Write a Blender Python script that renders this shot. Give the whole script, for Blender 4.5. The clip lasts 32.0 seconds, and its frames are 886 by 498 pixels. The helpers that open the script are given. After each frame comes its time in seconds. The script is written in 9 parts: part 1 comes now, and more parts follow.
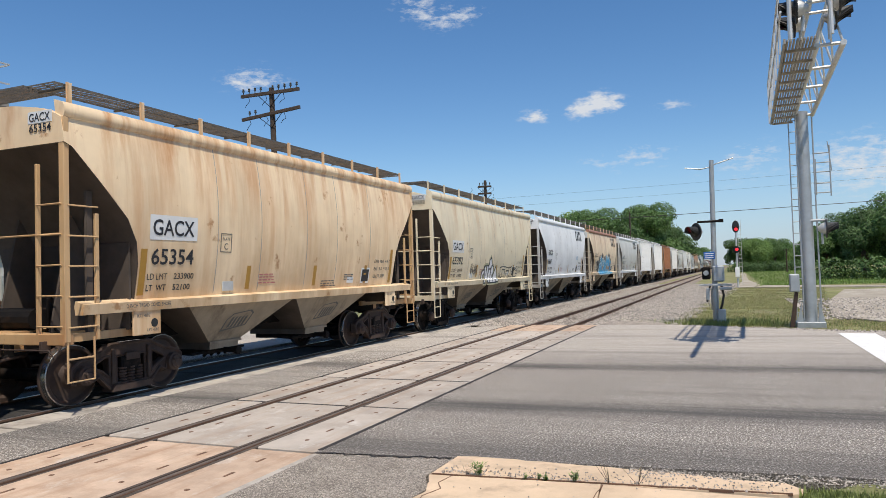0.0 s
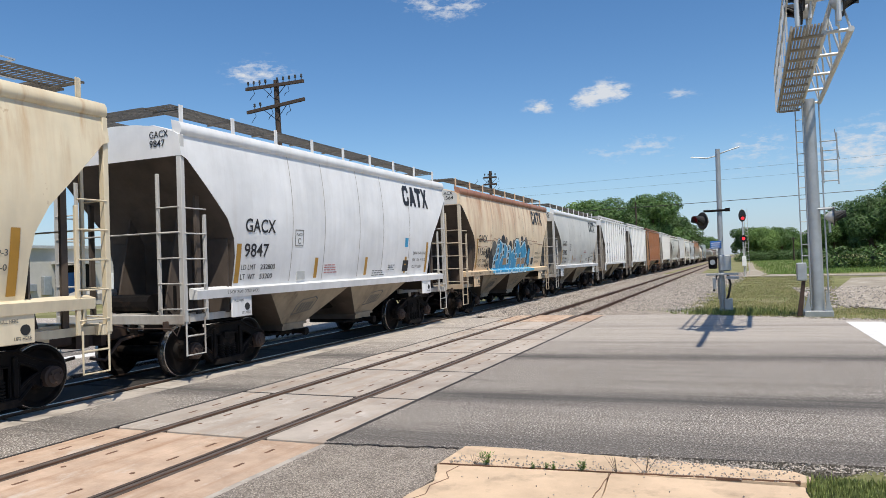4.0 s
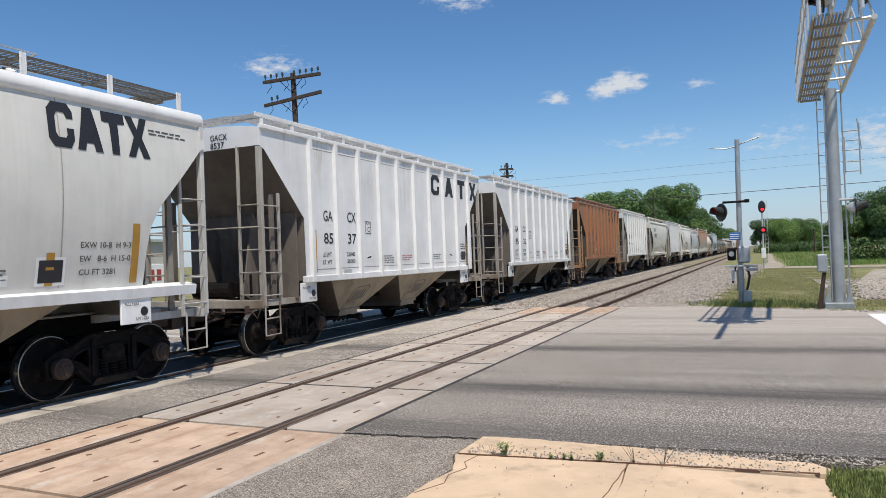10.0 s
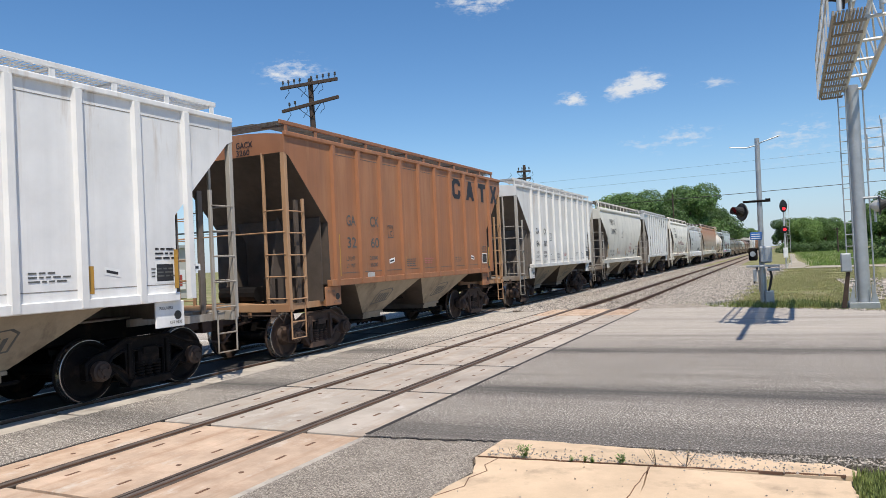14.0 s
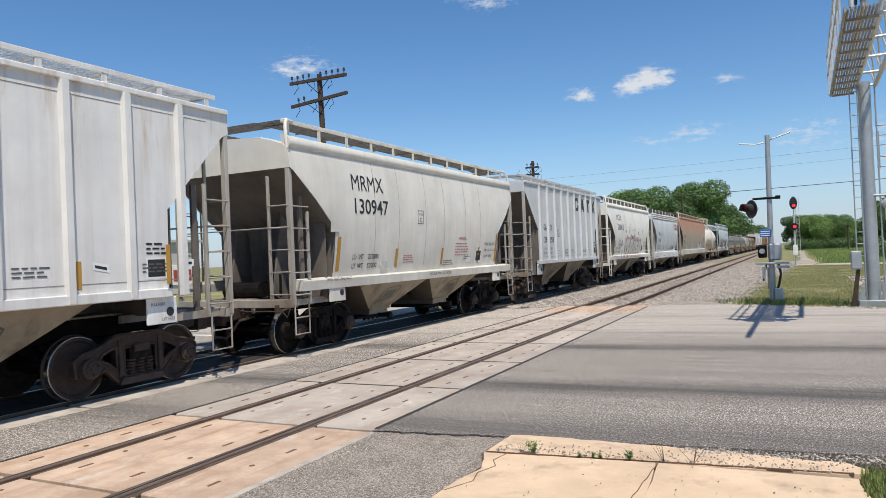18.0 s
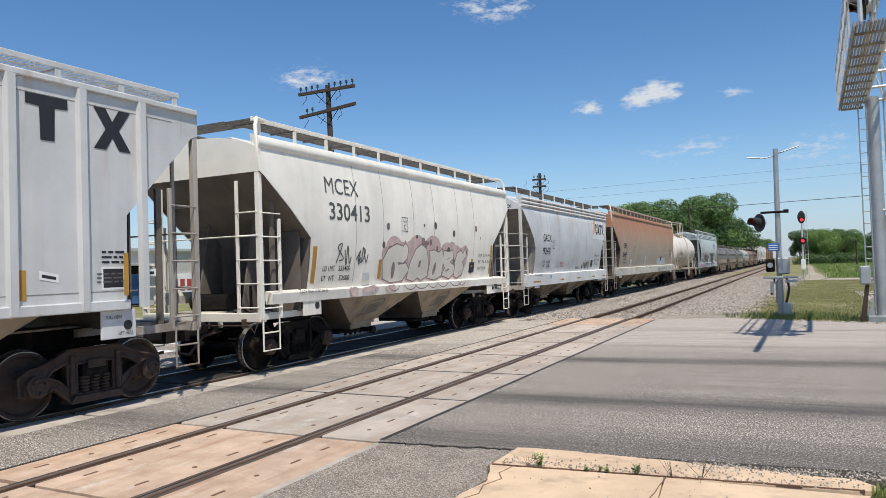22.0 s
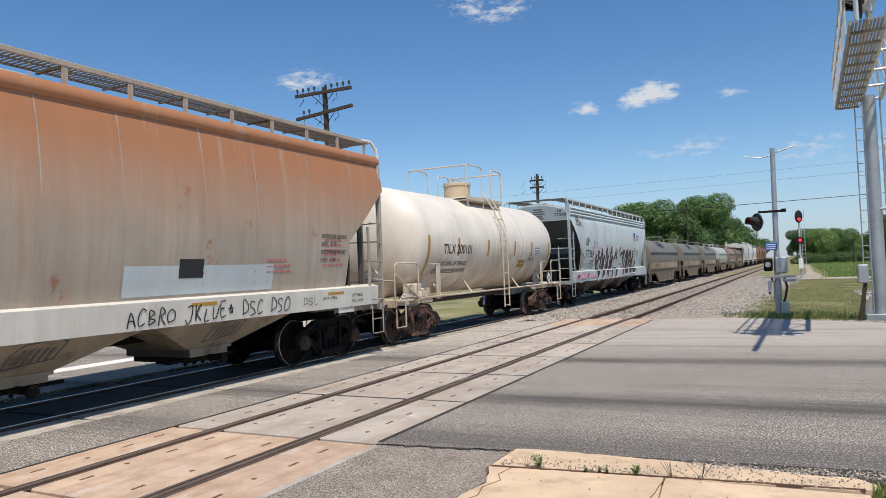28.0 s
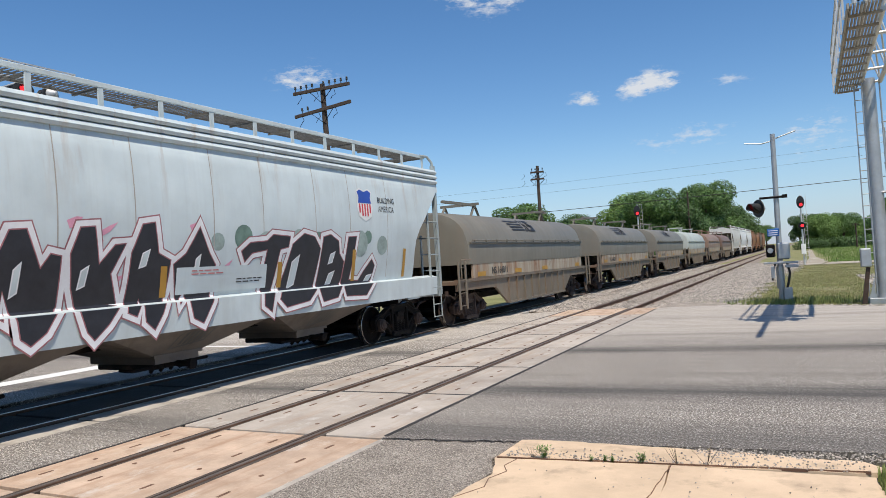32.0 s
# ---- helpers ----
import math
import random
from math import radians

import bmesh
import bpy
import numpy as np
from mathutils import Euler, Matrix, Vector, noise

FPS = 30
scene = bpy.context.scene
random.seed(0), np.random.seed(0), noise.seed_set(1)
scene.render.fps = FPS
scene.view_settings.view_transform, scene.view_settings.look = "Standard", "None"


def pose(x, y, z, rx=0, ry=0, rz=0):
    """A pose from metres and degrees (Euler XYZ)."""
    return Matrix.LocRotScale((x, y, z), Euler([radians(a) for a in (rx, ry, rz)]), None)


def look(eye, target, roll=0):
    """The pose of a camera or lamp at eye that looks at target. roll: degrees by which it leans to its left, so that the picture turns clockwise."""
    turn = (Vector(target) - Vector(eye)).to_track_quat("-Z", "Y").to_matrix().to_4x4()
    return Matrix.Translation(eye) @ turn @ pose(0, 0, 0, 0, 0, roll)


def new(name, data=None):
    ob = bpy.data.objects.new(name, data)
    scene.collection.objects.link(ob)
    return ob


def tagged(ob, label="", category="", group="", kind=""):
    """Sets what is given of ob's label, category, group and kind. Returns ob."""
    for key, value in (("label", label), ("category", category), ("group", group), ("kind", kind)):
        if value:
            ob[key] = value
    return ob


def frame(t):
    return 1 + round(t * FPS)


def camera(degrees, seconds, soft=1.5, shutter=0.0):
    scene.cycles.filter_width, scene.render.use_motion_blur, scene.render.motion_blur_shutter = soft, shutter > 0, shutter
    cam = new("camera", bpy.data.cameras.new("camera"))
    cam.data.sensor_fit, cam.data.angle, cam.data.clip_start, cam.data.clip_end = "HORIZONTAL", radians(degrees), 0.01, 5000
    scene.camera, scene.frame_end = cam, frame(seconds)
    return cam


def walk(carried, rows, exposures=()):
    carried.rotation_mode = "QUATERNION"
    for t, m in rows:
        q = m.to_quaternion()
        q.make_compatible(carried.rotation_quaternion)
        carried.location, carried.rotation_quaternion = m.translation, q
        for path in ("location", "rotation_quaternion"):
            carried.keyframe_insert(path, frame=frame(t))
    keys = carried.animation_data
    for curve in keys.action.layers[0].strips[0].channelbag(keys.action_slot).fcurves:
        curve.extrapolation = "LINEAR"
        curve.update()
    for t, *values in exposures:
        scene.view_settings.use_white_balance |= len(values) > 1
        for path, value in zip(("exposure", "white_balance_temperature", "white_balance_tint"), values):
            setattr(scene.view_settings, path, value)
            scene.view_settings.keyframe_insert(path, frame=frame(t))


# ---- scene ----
cam = camera(64.61, 32.0, soft=0.62)
# seconds, place, tilt, heading, roll
ROWS = [
    (0, -0.001, 0.068, 1.918, 91.956, 22.445, -1.705), (0.5, 0.003, 0.051, 1.924, 91.769, 22.315, -1.865),
    (1, 0.008, 0.050, 1.919, 91.725, 22.418, -2.077), (1.5, -0.002, 0.054, 1.916, 91.722, 22.577, -2.209),
    (2, 0.003, 0.044, 1.921, 91.693, 22.579, -2.091), (2.5, -0.001, 0.048, 1.919, 91.629, 22.727, -1.928),
    (3, -0.008, 0.070, 1.914, 91.564, 22.884, -2.079), (3.5, -0.003, 0.056, 1.916, 91.421, 22.943, -2.129),
    (5.5, -0.009, 0.054, 1.916, 90.943, 22.757, -1.879), (6, -0.000, 0.039, 1.924, 91.195, 22.766, -1.913),
    (6.5, -0.001, 0.047, 1.912, 91.317, 23.079, -1.764), (7, -0.008, 0.052, 1.907, 91.195, 23.455, -1.733),
    (7.5, -0.008, 0.032, 1.917, 91.057, 23.953, -1.937), (8, -0.013, 0.034, 1.914, 91.028, 24.408, -2.087),
    (8.5, -0.008, 0.043, 1.917, 91.154, 24.442, -2.343), (9, -0.006, 0.036, 1.907, 91.022, 24.191, -2.199),
    (9.5, -0.015, 0.050, 1.904, 90.802, 24.061, -2.044), (10, -0.005, 0.020, 1.911, 90.664, 24.283, -2.169),
    (10.5, 0.003, 0.017, 1.907, 90.827, 24.496, -2.130), (11, -0.006, 0.027, 1.905, 90.928, 24.762, -2.111),
    (11.5, 0.003, 0.026, 1.910, 90.827, 24.861, -2.322), (12, 0.002, 0.017, 1.911, 90.722, 25.096, -2.511),
    (12.5, -0.007, 0.028, 1.905, 90.578, 25.424, -2.723), (13, -0.001, 0.019, 1.910, 90.627, 25.590, -2.888),
    (13.5, -0.001, 0.024, 1.908, 90.857, 25.605, -2.825), (14, -0.002, 0.015, 1.909, 90.980, 25.747, -2.730),
    (14.5, -0.006, 0.024, 1.914, 90.999, 25.890, -2.787), (16.5, -0.002, 0.020, 1.910, 91.308, 25.945, -3.020),
    (17, -0.007, 0.010, 1.906, 90.944, 26.151, -2.665), (17.5, -0.003, -0.026, 1.911, 90.644, 26.394, -2.589),
    (18, -0.001, -0.026, 1.916, 90.654, 26.400, -2.480), (18.5, -0.008, -0.009, 1.908, 90.807, 26.369, -2.235),
    (19, -0.012, -0.002, 1.909, 91.057, 26.515, -1.994), (19.5, -0.006, -0.005, 1.912, 91.355, 26.431, -2.173),
    (20, -0.000, 0.000, 1.907, 91.566, 26.323, -2.233), (20.5, -0.000, -0.010, 1.913, 91.679, 26.414, -2.056),
    (21, -0.013, -0.008, 1.913, 91.917, 26.534, -1.831), (21.5, -0.013, -0.008, 1.907, 91.877, 26.704, -1.956),
    (22, -0.016, -0.021, 1.910, 91.601, 26.874, -1.971), (22.5, -0.013, -0.007, 1.902, 91.406, 26.773, -2.034),
    (23, -0.016, 0.005, 1.903, 91.624, 26.356, -1.956), (23.5, -0.017, 0.019, 1.905, 91.669, 26.131, -2.217),
    (24, -0.011, 0.004, 1.903, 91.446, 26.173, -2.408), (24.5, -0.011, 0.015, 1.905, 91.366, 26.277, -2.367),
    (25, -0.016, 0.015, 1.906, 91.471, 26.328, -2.263), (25.5, -0.023, 0.043, 1.903, 91.652, 26.446, -2.305),
    (27.5, -0.031, 0.020, 1.901, 91.697, 26.696, -2.053), (28, -0.027, 0.009, 1.902, 91.719, 26.694, -2.320),
    (28.5, -0.023, 0.005, 1.899, 91.602, 26.796, -2.820), (29, -0.023, 0.002, 1.894, 91.415, 26.854, -3.196),
    (29.5, -0.014, 0.010, 1.894, 91.407, 26.816, -3.456), (30, -0.016, 0.023, 1.891, 91.666, 26.902, -3.551),
    (30.5, -0.012, -0.011, 1.903, 91.748, 27.051, -3.540), (31, -0.013, 0.005, 1.895, 91.653, 26.915, -3.627),
    (31.5, -0.016, 0.017, 1.891, 91.338, 26.841, -3.661), (32, -0.014, 0.009, 1.893, 91.260, 26.894, -3.699),
]
walk(cam, [(t, pose(x, y, z, a, 0, b) @ pose(0, 0, 0, 0, 0, c)) for t, x, y, z, a, b, c in ROWS],
     [(0, -0.08), (3, -0.06), (6, -0.08), (8, -0.10), (10, -0.12), (11.5, -0.05), (13, 0.02), (17, 0.0), (19, -0.05), (21, -0.03), (23, -0.11), (25, -0.12), (28, -0.10), (29.2, -0.18), (30, -0.22), (30.6, -0.16), (31.2, -0.08), (32, -0.04)])

# ---- light ----
SUN_FROM = Vector((0.315, -0.37, 0.93)).normalized()
sky_world = bpy.data.worlds.new("clear_sky")
scene.world = sky_world
sky_world.use_nodes = True
wt = sky_world.node_tree
wn, wl = wt.nodes, wt.links
sky = wn.new("ShaderNodeTexSky")
sky.sky_type, sky.sun_disc = "NISHITA", False
sky.sun_elevation = math.asin(SUN_FROM.z)
sky.sun_rotation = math.atan2(SUN_FROM.x, SUN_FROM.y)
sky.air_density, sky.dust_density, sky.ozone_density, sky.altitude = 1.0, 0.25, 3.0, 100
wback = wn["Background"]
wback.inputs[1].default_value = 0.133


def wmath(op, *args):
    n = wn.new("ShaderNodeMath")
    n.operation = op
    for i, a in enumerate(args):
        if isinstance(a, (int, float)):
            n.inputs[i].default_value = a
        else:
            wl.new(a, n.inputs[i])
    return n.outputs[0]


# small fair-weather clouds: soft round patches of the sky, torn by noise: direction, radius, strength
CLOUDS = [((-0.378, 0.852, 0.358), 0.050, 0.62), ((-0.352, 0.872, 0.340), 0.040, 0.55), ((-0.318, 0.88, 0.350), 0.042, 0.55), ((-0.575, 0.772, 0.267), 0.052, 0.62), ((-0.60, 0.755, 0.262), 0.04, 0.5),
          ((-0.2476, 0.9451, 0.2133), 0.030, 0.95), ((-0.186, 0.958, 0.218), 0.034, 1.05), ((-0.158, 0.9605, 0.228), 0.038, 1.15), ((-0.14, 0.965, 0.222), 0.03, 0.6),
          ((-0.0661, 0.9745, 0.2144), 0.034, 0.5), ((-0.1022, 0.9831, 0.1516), 0.05, 0.52), ((-0.16, 0.976, 0.148), 0.05, 0.4), ((0.0278, 0.9892, 0.1442), 0.05, 0.5), ((0.0, 0.99, 0.12), 0.06, 0.36),
          ((0.1348, 0.9841, 0.1159), 0.11, 0.5), ((0.2, 0.975, 0.12), 0.12, 0.5), ((-0.24, 0.87, 0.41), 0.05, 0.5), ((-0.74, 0.64, 0.19), 0.07, 0.45)]
wco = wn.new("ShaderNodeTexCoord")
wmap = wn.new("ShaderNodeMapping")
wmap.inputs["Scale"].default_value = (1, 1, 2.6)
wl.new(wco.outputs["Generated"], wmap.inputs[0])
wnoise = wn.new("ShaderNodeTexNoise")
wnoise.inputs["Scale"].default_value, wnoise.inputs["Detail"].default_value, wnoise.inputs["Roughness"].default_value = 52, 9, 0.66
wl.new(wmap.outputs[0], wnoise.inputs["Vector"])
total = None
for d, radius, strength in CLOUDS:
    dv = Vector(d).normalized()
    vm = wn.new("ShaderNodeVectorMath")
    vm.operation = "SUBTRACT"
    wl.new(wco.outputs["Generated"], vm.inputs[0])
    vm.inputs[1].default_value = dv
    sc = wn.new("ShaderNodeVectorMath")
    sc.operation = "MULTIPLY"
    wl.new(vm.outputs[0], sc.inputs[0])
    sc.inputs[1].default_value = (1, 1, 2.0)
    ln = wn.new("ShaderNodeVectorMath")
    ln.operation = "LENGTH"
    wl.new(sc.outputs[0], ln.inputs[0])
    fall = wmath("MAXIMUM", wmath("SUBTRACT", 1.0, wmath("DIVIDE", ln.outputs["Value"], radius)), 0.0)
    one = wmath("MULTIPLY", fall, strength)
    total = one if total is None else wmath("ADD", total, one)
torn = wmath("MULTIPLY", wmath("SUBTRACT", wmath("ADD", wmath("MULTIPLY", total, 0.62), wmath("MULTIPLY", wnoise.outputs[0], 1.9)), 1.10), wmath("MULTIPLY", wmath("MINIMUM", total, 0.5), 3.6))
cover = wmath("MINIMUM", wmath("MAXIMUM", torn, 0.0), 0.93)
wmix = wn.new("ShaderNodeMix")
wmix.data_type = "RGBA"
wl.new(cover, wmix.inputs["Factor"])
wsat = wn.new("ShaderNodeHueSaturation")
wsat.inputs["Saturation"].default_value = 1.22
wsat.inputs["Hue"].default_value = 0.502
wl.new(sky.outputs[0], wsat.inputs["Color"])
# pale haze that thickens towards the horizon
wsep = wn.new("ShaderNodeSeparateXYZ")
wl.new(wco.outputs["Generated"], wsep.inputs[0])
whaze = wn.new("ShaderNodeMapRange")
whaze.interpolation_type = "SMOOTHSTEP"
for i, v in enumerate((-0.02, 0.17, 0.62, 0.0)):
    whaze.inputs[i + 1].default_value = v
wl.new(wsep.outputs["Z"], whaze.inputs[0])
wpale = wn.new("ShaderNodeMix")
wpale.data_type = "RGBA"
wl.new(whaze.outputs[0], wpale.inputs["Factor"])
wl.new(wsat.outputs[0], wpale.inputs[6])
wpale.inputs[7].default_value = (2.25, 3.3, 5.5, 1)
wl.new(wpale.outputs[2], wmix.inputs[6])
wmix.inputs[7].default_value = (5.6, 5.8, 6.1, 1)
wl.new(wmix.outputs[2], wback.inputs[0])

sun = new("sun", bpy.data.lights.new("sun", "SUN"))
sun.data.energy, sun.data.angle, sun.data.color = 5.0, radians(0.53), (1.0, 0.925, 0.81)
sun.matrix_world = look(SUN_FROM * 80, (0, 0, 0))


# ---- materials ----
def mat(name, col, rough=0.6, metal=0.0, scale=2.0, var=0.2, dirt=None, amount=0.0, dscale=1.2, bump=0.08, bscale=80.0,
        stretch=(1, 1, 1), rand=0.0, emit=0.0, world=False, grain=None, spec=0.5):
    """A surface with its grain, blotches, and dirt or rust at real-world size. stretch: the dirt's scale by axis."""
    m = bpy.data.materials.new(name)
    m.use_nodes = True
    nt = m.node_tree
    n, l = nt.nodes, nt.links
    b = n["Principled BSDF"]
    b.inputs["Roughness"].default_value, b.inputs["Metallic"].default_value = rough, metal
    b.inputs["Specular IOR Level"].default_value = spec
    co = n.new("ShaderNodeNewGeometry" if world else "ShaderNodeTexCoord")
    vec = co.outputs["Position"] if world else co.outputs["Object"]

    def noise_at(s, detail, stretched=None):
        v = vec
        if stretched:
            mp = n.new("ShaderNodeMapping")
            mp.inputs["Scale"].default_value = stretched
            l.new(vec, mp.inputs[0])
            v = mp.outputs[0]
        t = n.new("ShaderNodeTexNoise")
        t.inputs["Scale"].default_value, t.inputs["Detail"].default_value, t.inputs["Roughness"].default_value = s, detail, 0.65
        l.new(v, t.inputs["Vector"])
        return t.outputs[0]

    def mixed(fac, a, c):
        x = n.new("ShaderNodeMix")
        x.data_type = "RGBA"
        l.new(fac, x.inputs["Factor"])
        for k, v in ((6, a), (7, c)):
            if isinstance(v, tuple):
                x.inputs[k].default_value = (*v[:3], 1)
            else:
                l.new(v, x.inputs[k])
        return x.outputs[2]

    lo, hi = tuple(c * (1 - var) for c in col), tuple(min(1, c * (1 + var)) for c in col)
    ramp = n.new("ShaderNodeMapRange")
    ramp.inputs[1].default_value, ramp.inputs[2].default_value = 0.3, 0.7
    l.new(noise_at(scale, 6), ramp.inputs[0])
    colour = mixed(ramp.outputs[0], lo, hi)
    fine = n.new("ShaderNodeMapRange")
    fine.inputs[1].default_value, fine.inputs[2].default_value, fine.inputs[3].default_value, fine.inputs[4].default_value = 0.25 if grain is None else 0.46, 0.75 if grain is None else 0.56, 0.0, 0.5 * var if grain is None else grain
    l.new(noise_at(bscale * 0.5, 3), fine.inputs[0])
    colour = mixed(fine.outputs[0], colour, tuple(c * 0.45 for c in col))
    if dirt:
        r2 = n.new("ShaderNodeMapRange")
        r2.inputs[1].default_value, r2.inputs[2].default_value = 0.62 - 0.3 * amount, (0.86 if grain is None else 0.68) - 0.3 * amount
        l.new(noise_at(dscale, 8, stretch), r2.inputs[0])
        colour = mixed(r2.outputs[0], colour, dirt)
    if rand:
        info = n.new("ShaderNodeObjectInfo")
        r3 = n.new("ShaderNodeMapRange")
        r3.inputs[3].default_value, r3.inputs[4].default_value = 1 - rand, 1 + rand
        l.new(info.outputs["Random"], r3.inputs[0])
        hs = n.new("ShaderNodeHueSaturation")
        l.new(r3.outputs[0], hs.inputs["Value"])
        l.new(colour, hs.inputs["Color"])
        colour = hs.outputs[0]
    l.new(colour, b.inputs["Base Color"])
    if bump:
        bp = n.new("ShaderNodeBump")
        bp.inputs["Strength"].default_value, bp.inputs["Distance"].default_value = bump, 0.02
        l.new(noise_at(bscale, 4), bp.inputs["Height"])
        l.new(bp.outputs[0], b.inputs["Normal"])
    if emit:
        b.inputs["Emission Color"].default_value, b.inputs["Emission Strength"].default_value = (*col, 1), emit
    return m


def foliage(name, col, var=0.45, thin=0.3):
    """Leaves: each island of the mesh has its own tint, and light passes through a little."""
    m = bpy.data.materials.new(name)
    m.use_nodes = True
    n, l = m.node_tree.nodes, m.node_tree.links
    b = n["Principled BSDF"]
    geo = n.new("ShaderNodeNewGeometry")
    ramp = n.new("ShaderNodeValToRGB")
    ramp.color_ramp.elements[0].color = (*(c * (1 - var) for c in col), 1)
    ramp.color_ramp.elements[1].color = (*(c * (1 + var) for c in col), 1)
    l.new(geo.outputs["Random Per Island"], ramp.inputs[0])
    l.new(ramp.outputs[0], b.inputs["Base Color"])
    b.inputs["Roughness"].default_value = 0.55
    tr = n.new("ShaderNodeBsdfTranslucent")
    l.new(ramp.outputs[0], tr.inputs[0])
    mx = n.new("ShaderNodeMixShader")
    mx.inputs[0].default_value = thin
    out = n["Material Output"]
    l.new(b.outputs[0], mx.inputs[1])
    l.new(tr.outputs[0], mx.inputs[2])
    l.new(mx.outputs[0], out.inputs[0])
    return m


def car_paint(name, col, rust=(0.30, 0.12, 0.04), streak=0.0, eave=0.0, eave_z=4.2, grime=(0.16, 0.12, 0.08), low=0.25, rough=0.5, film=0.30, low_top=2.4):
    """Weathered wagon paint: upright streaks of rust that start at the eave, road film that thins upward, faint blotches."""
    m = bpy.data.materials.new(name)
    m.use_nodes = True
    n, l = m.node_tree.nodes, m.node_tree.links
    b = n["Principled BSDF"]
    b.inputs["Roughness"].default_value = rough
    co = n.new("ShaderNodeTexCoord")
    sep = n.new("ShaderNodeSeparateXYZ")
    l.new(co.outputs["Object"], sep.inputs[0])

    def noise_at(s, detail, st=(1, 1, 1)):
        mp = n.new("ShaderNodeMapping")
        mp.inputs["Scale"].default_value = st
        l.new(co.outputs["Object"], mp.inputs[0])
        t = n.new("ShaderNodeTexNoise")
        t.inputs["Scale"].default_value, t.inputs["Detail"].default_value, t.inputs["Roughness"].default_value = s, detail, 0.62
        l.new(mp.outputs[0], t.inputs["Vector"])
        return t.outputs[0]

    def span(v, a, c, lo=0.0, hi=1.0):
        r = n.new("ShaderNodeMapRange")
        for i, x in enumerate((a, c, lo, hi)):
            r.inputs[i + 1].default_value = x
        l.new(v, r.inputs[0])
        return r.outputs[0]

    def mul(a, c):
        x = n.new("ShaderNodeMath")
        x.operation = "MULTIPLY"
        l.new(a, x.inputs[0])
        if isinstance(c, (int, float)):
            x.inputs[1].default_value = c
        else:
            l.new(c, x.inputs[1])
        return x.outputs[0]

    def mixed(fac, a, c):
        x = n.new("ShaderNodeMix")
        x.data_type = "RGBA"
        l.new(fac, x.inputs["Factor"])
        for k, v in ((6, a), (7, c)):
            if isinstance(v, tuple):
                x.inputs[k].default_value = (*v[:3], 1)
            else:
                l.new(v, x.inputs[k])
        return x.outputs[2]

    base = mixed(span(noise_at(0.9, 5), 0.3, 0.7), tuple(c * 0.88 for c in col), tuple(min(1, c * 1.08) for c in col))
    base = mixed(span(noise_at(1.3, 6, (1, 3.0, 0.12)), 0.46, 0.8, 0.0, film), base, grime)
    base = mixed(span(noise_at(3.0, 7, (1, 5.0, 0.07)), 0.54, 0.80, 0.0, film * 0.7), base, grime)
    base = mixed(mul(span(sep.outputs["Z"], low_top, 1.2, 0.0, 1.0), span(noise_at(1.1, 6, (1, 1.5, 0.35)), 0.35, 0.75, 0.0, low)), base, grime)
    if streak:
        f = mul(span(noise_at(1.0, 8, (1, 2.4, 0.2)), 0.60 - 0.22 * streak, 0.86 - 0.22 * streak), min(1.0, 0.3 + streak))
        base = mixed(f, base, rust)
        if streak > 0.12:
            base = mixed(span(noise_at(2.2, 8), 0.66 - 0.08 * streak, 0.72 - 0.06 * streak, 0.0, 0.8), base, tuple(c * 0.75 for c in rust))
    if eave:
        f = mul(span(sep.outputs["Z"], eave_z - 1.5, eave_z, 0.0, 1.0), span(noise_at(1.4, 8, (1, 2.2, 0.3)), 0.58 - 0.3 * eave, 0.80 - 0.3 * eave))
        base = mixed(f, base, rust)
    l.new(base, b.inputs["Base Color"])
    bp = n.new("ShaderNodeBump")
    bp.inputs["Strength"].default_value, bp.inputs["Distance"].default_value = 0.12, 0.03
    l.new(noise_at(2.0, 4), bp.inputs["Height"])
    # broad upright dents where the sheets have buckled
    dent = n.new("ShaderNodeBump")
    dent.inputs["Strength"].default_value, dent.inputs["Distance"].default_value = 0.32, 0.10
    l.new(noise_at(1.0, 2, (0.6, 1.5, 0.22)), dent.inputs["Height"])
    l.new(bp.outputs[0], dent.inputs["Normal"])
    l.new(dent.outputs[0], b.inputs["Normal"])
    return m


def stained(m, rust, pale):
    """Drip stains of rust drawn out along the rails, and pale scuffed patches."""
    n, l = m.node_tree.nodes, m.node_tree.links
    b = n["Principled BSDF"]
    pos = n.new("ShaderNodeNewGeometry")
    colour = b.inputs["Base Color"].links[0].from_socket
    for tone, stretched, size, lo, hi, most in ((rust, (2.6, 0.22, 1), 1.6, 0.50, 0.74, 0.75), (pale, (1.2, 0.7, 1), 2.4, 0.56, 0.70, 0.7), (tuple(c * 0.35 for c in rust), (3.0, 0.5, 1), 5.0, 0.66, 0.75, 0.55)):
        mp = n.new("ShaderNodeMapping")
        mp.inputs["Scale"].default_value = stretched
        l.new(pos.outputs["Position"], mp.inputs[0])
        t = n.new("ShaderNodeTexNoise")
        t.inputs["Scale"].default_value, t.inputs["Detail"].default_value, t.inputs["Roughness"].default_value = size, 8, 0.7
        l.new(mp.outputs[0], t.inputs["Vector"])
        r = n.new("ShaderNodeMapRange")
        for i, v in enumerate((lo, hi, 0.0, most)):
            r.inputs[i + 1].default_value = v
        l.new(t.outputs[0], r.inputs[0])
        x = n.new("ShaderNodeMix")
        x.data_type = "RGBA"
        l.new(r.outputs[0], x.inputs["Factor"])
        l.new(colour, x.inputs[6])
        x.inputs[7].default_value = (*tone, 1)
        colour = x.outputs[2]
    l.new(colour, b.inputs["Base Color"])
    return m


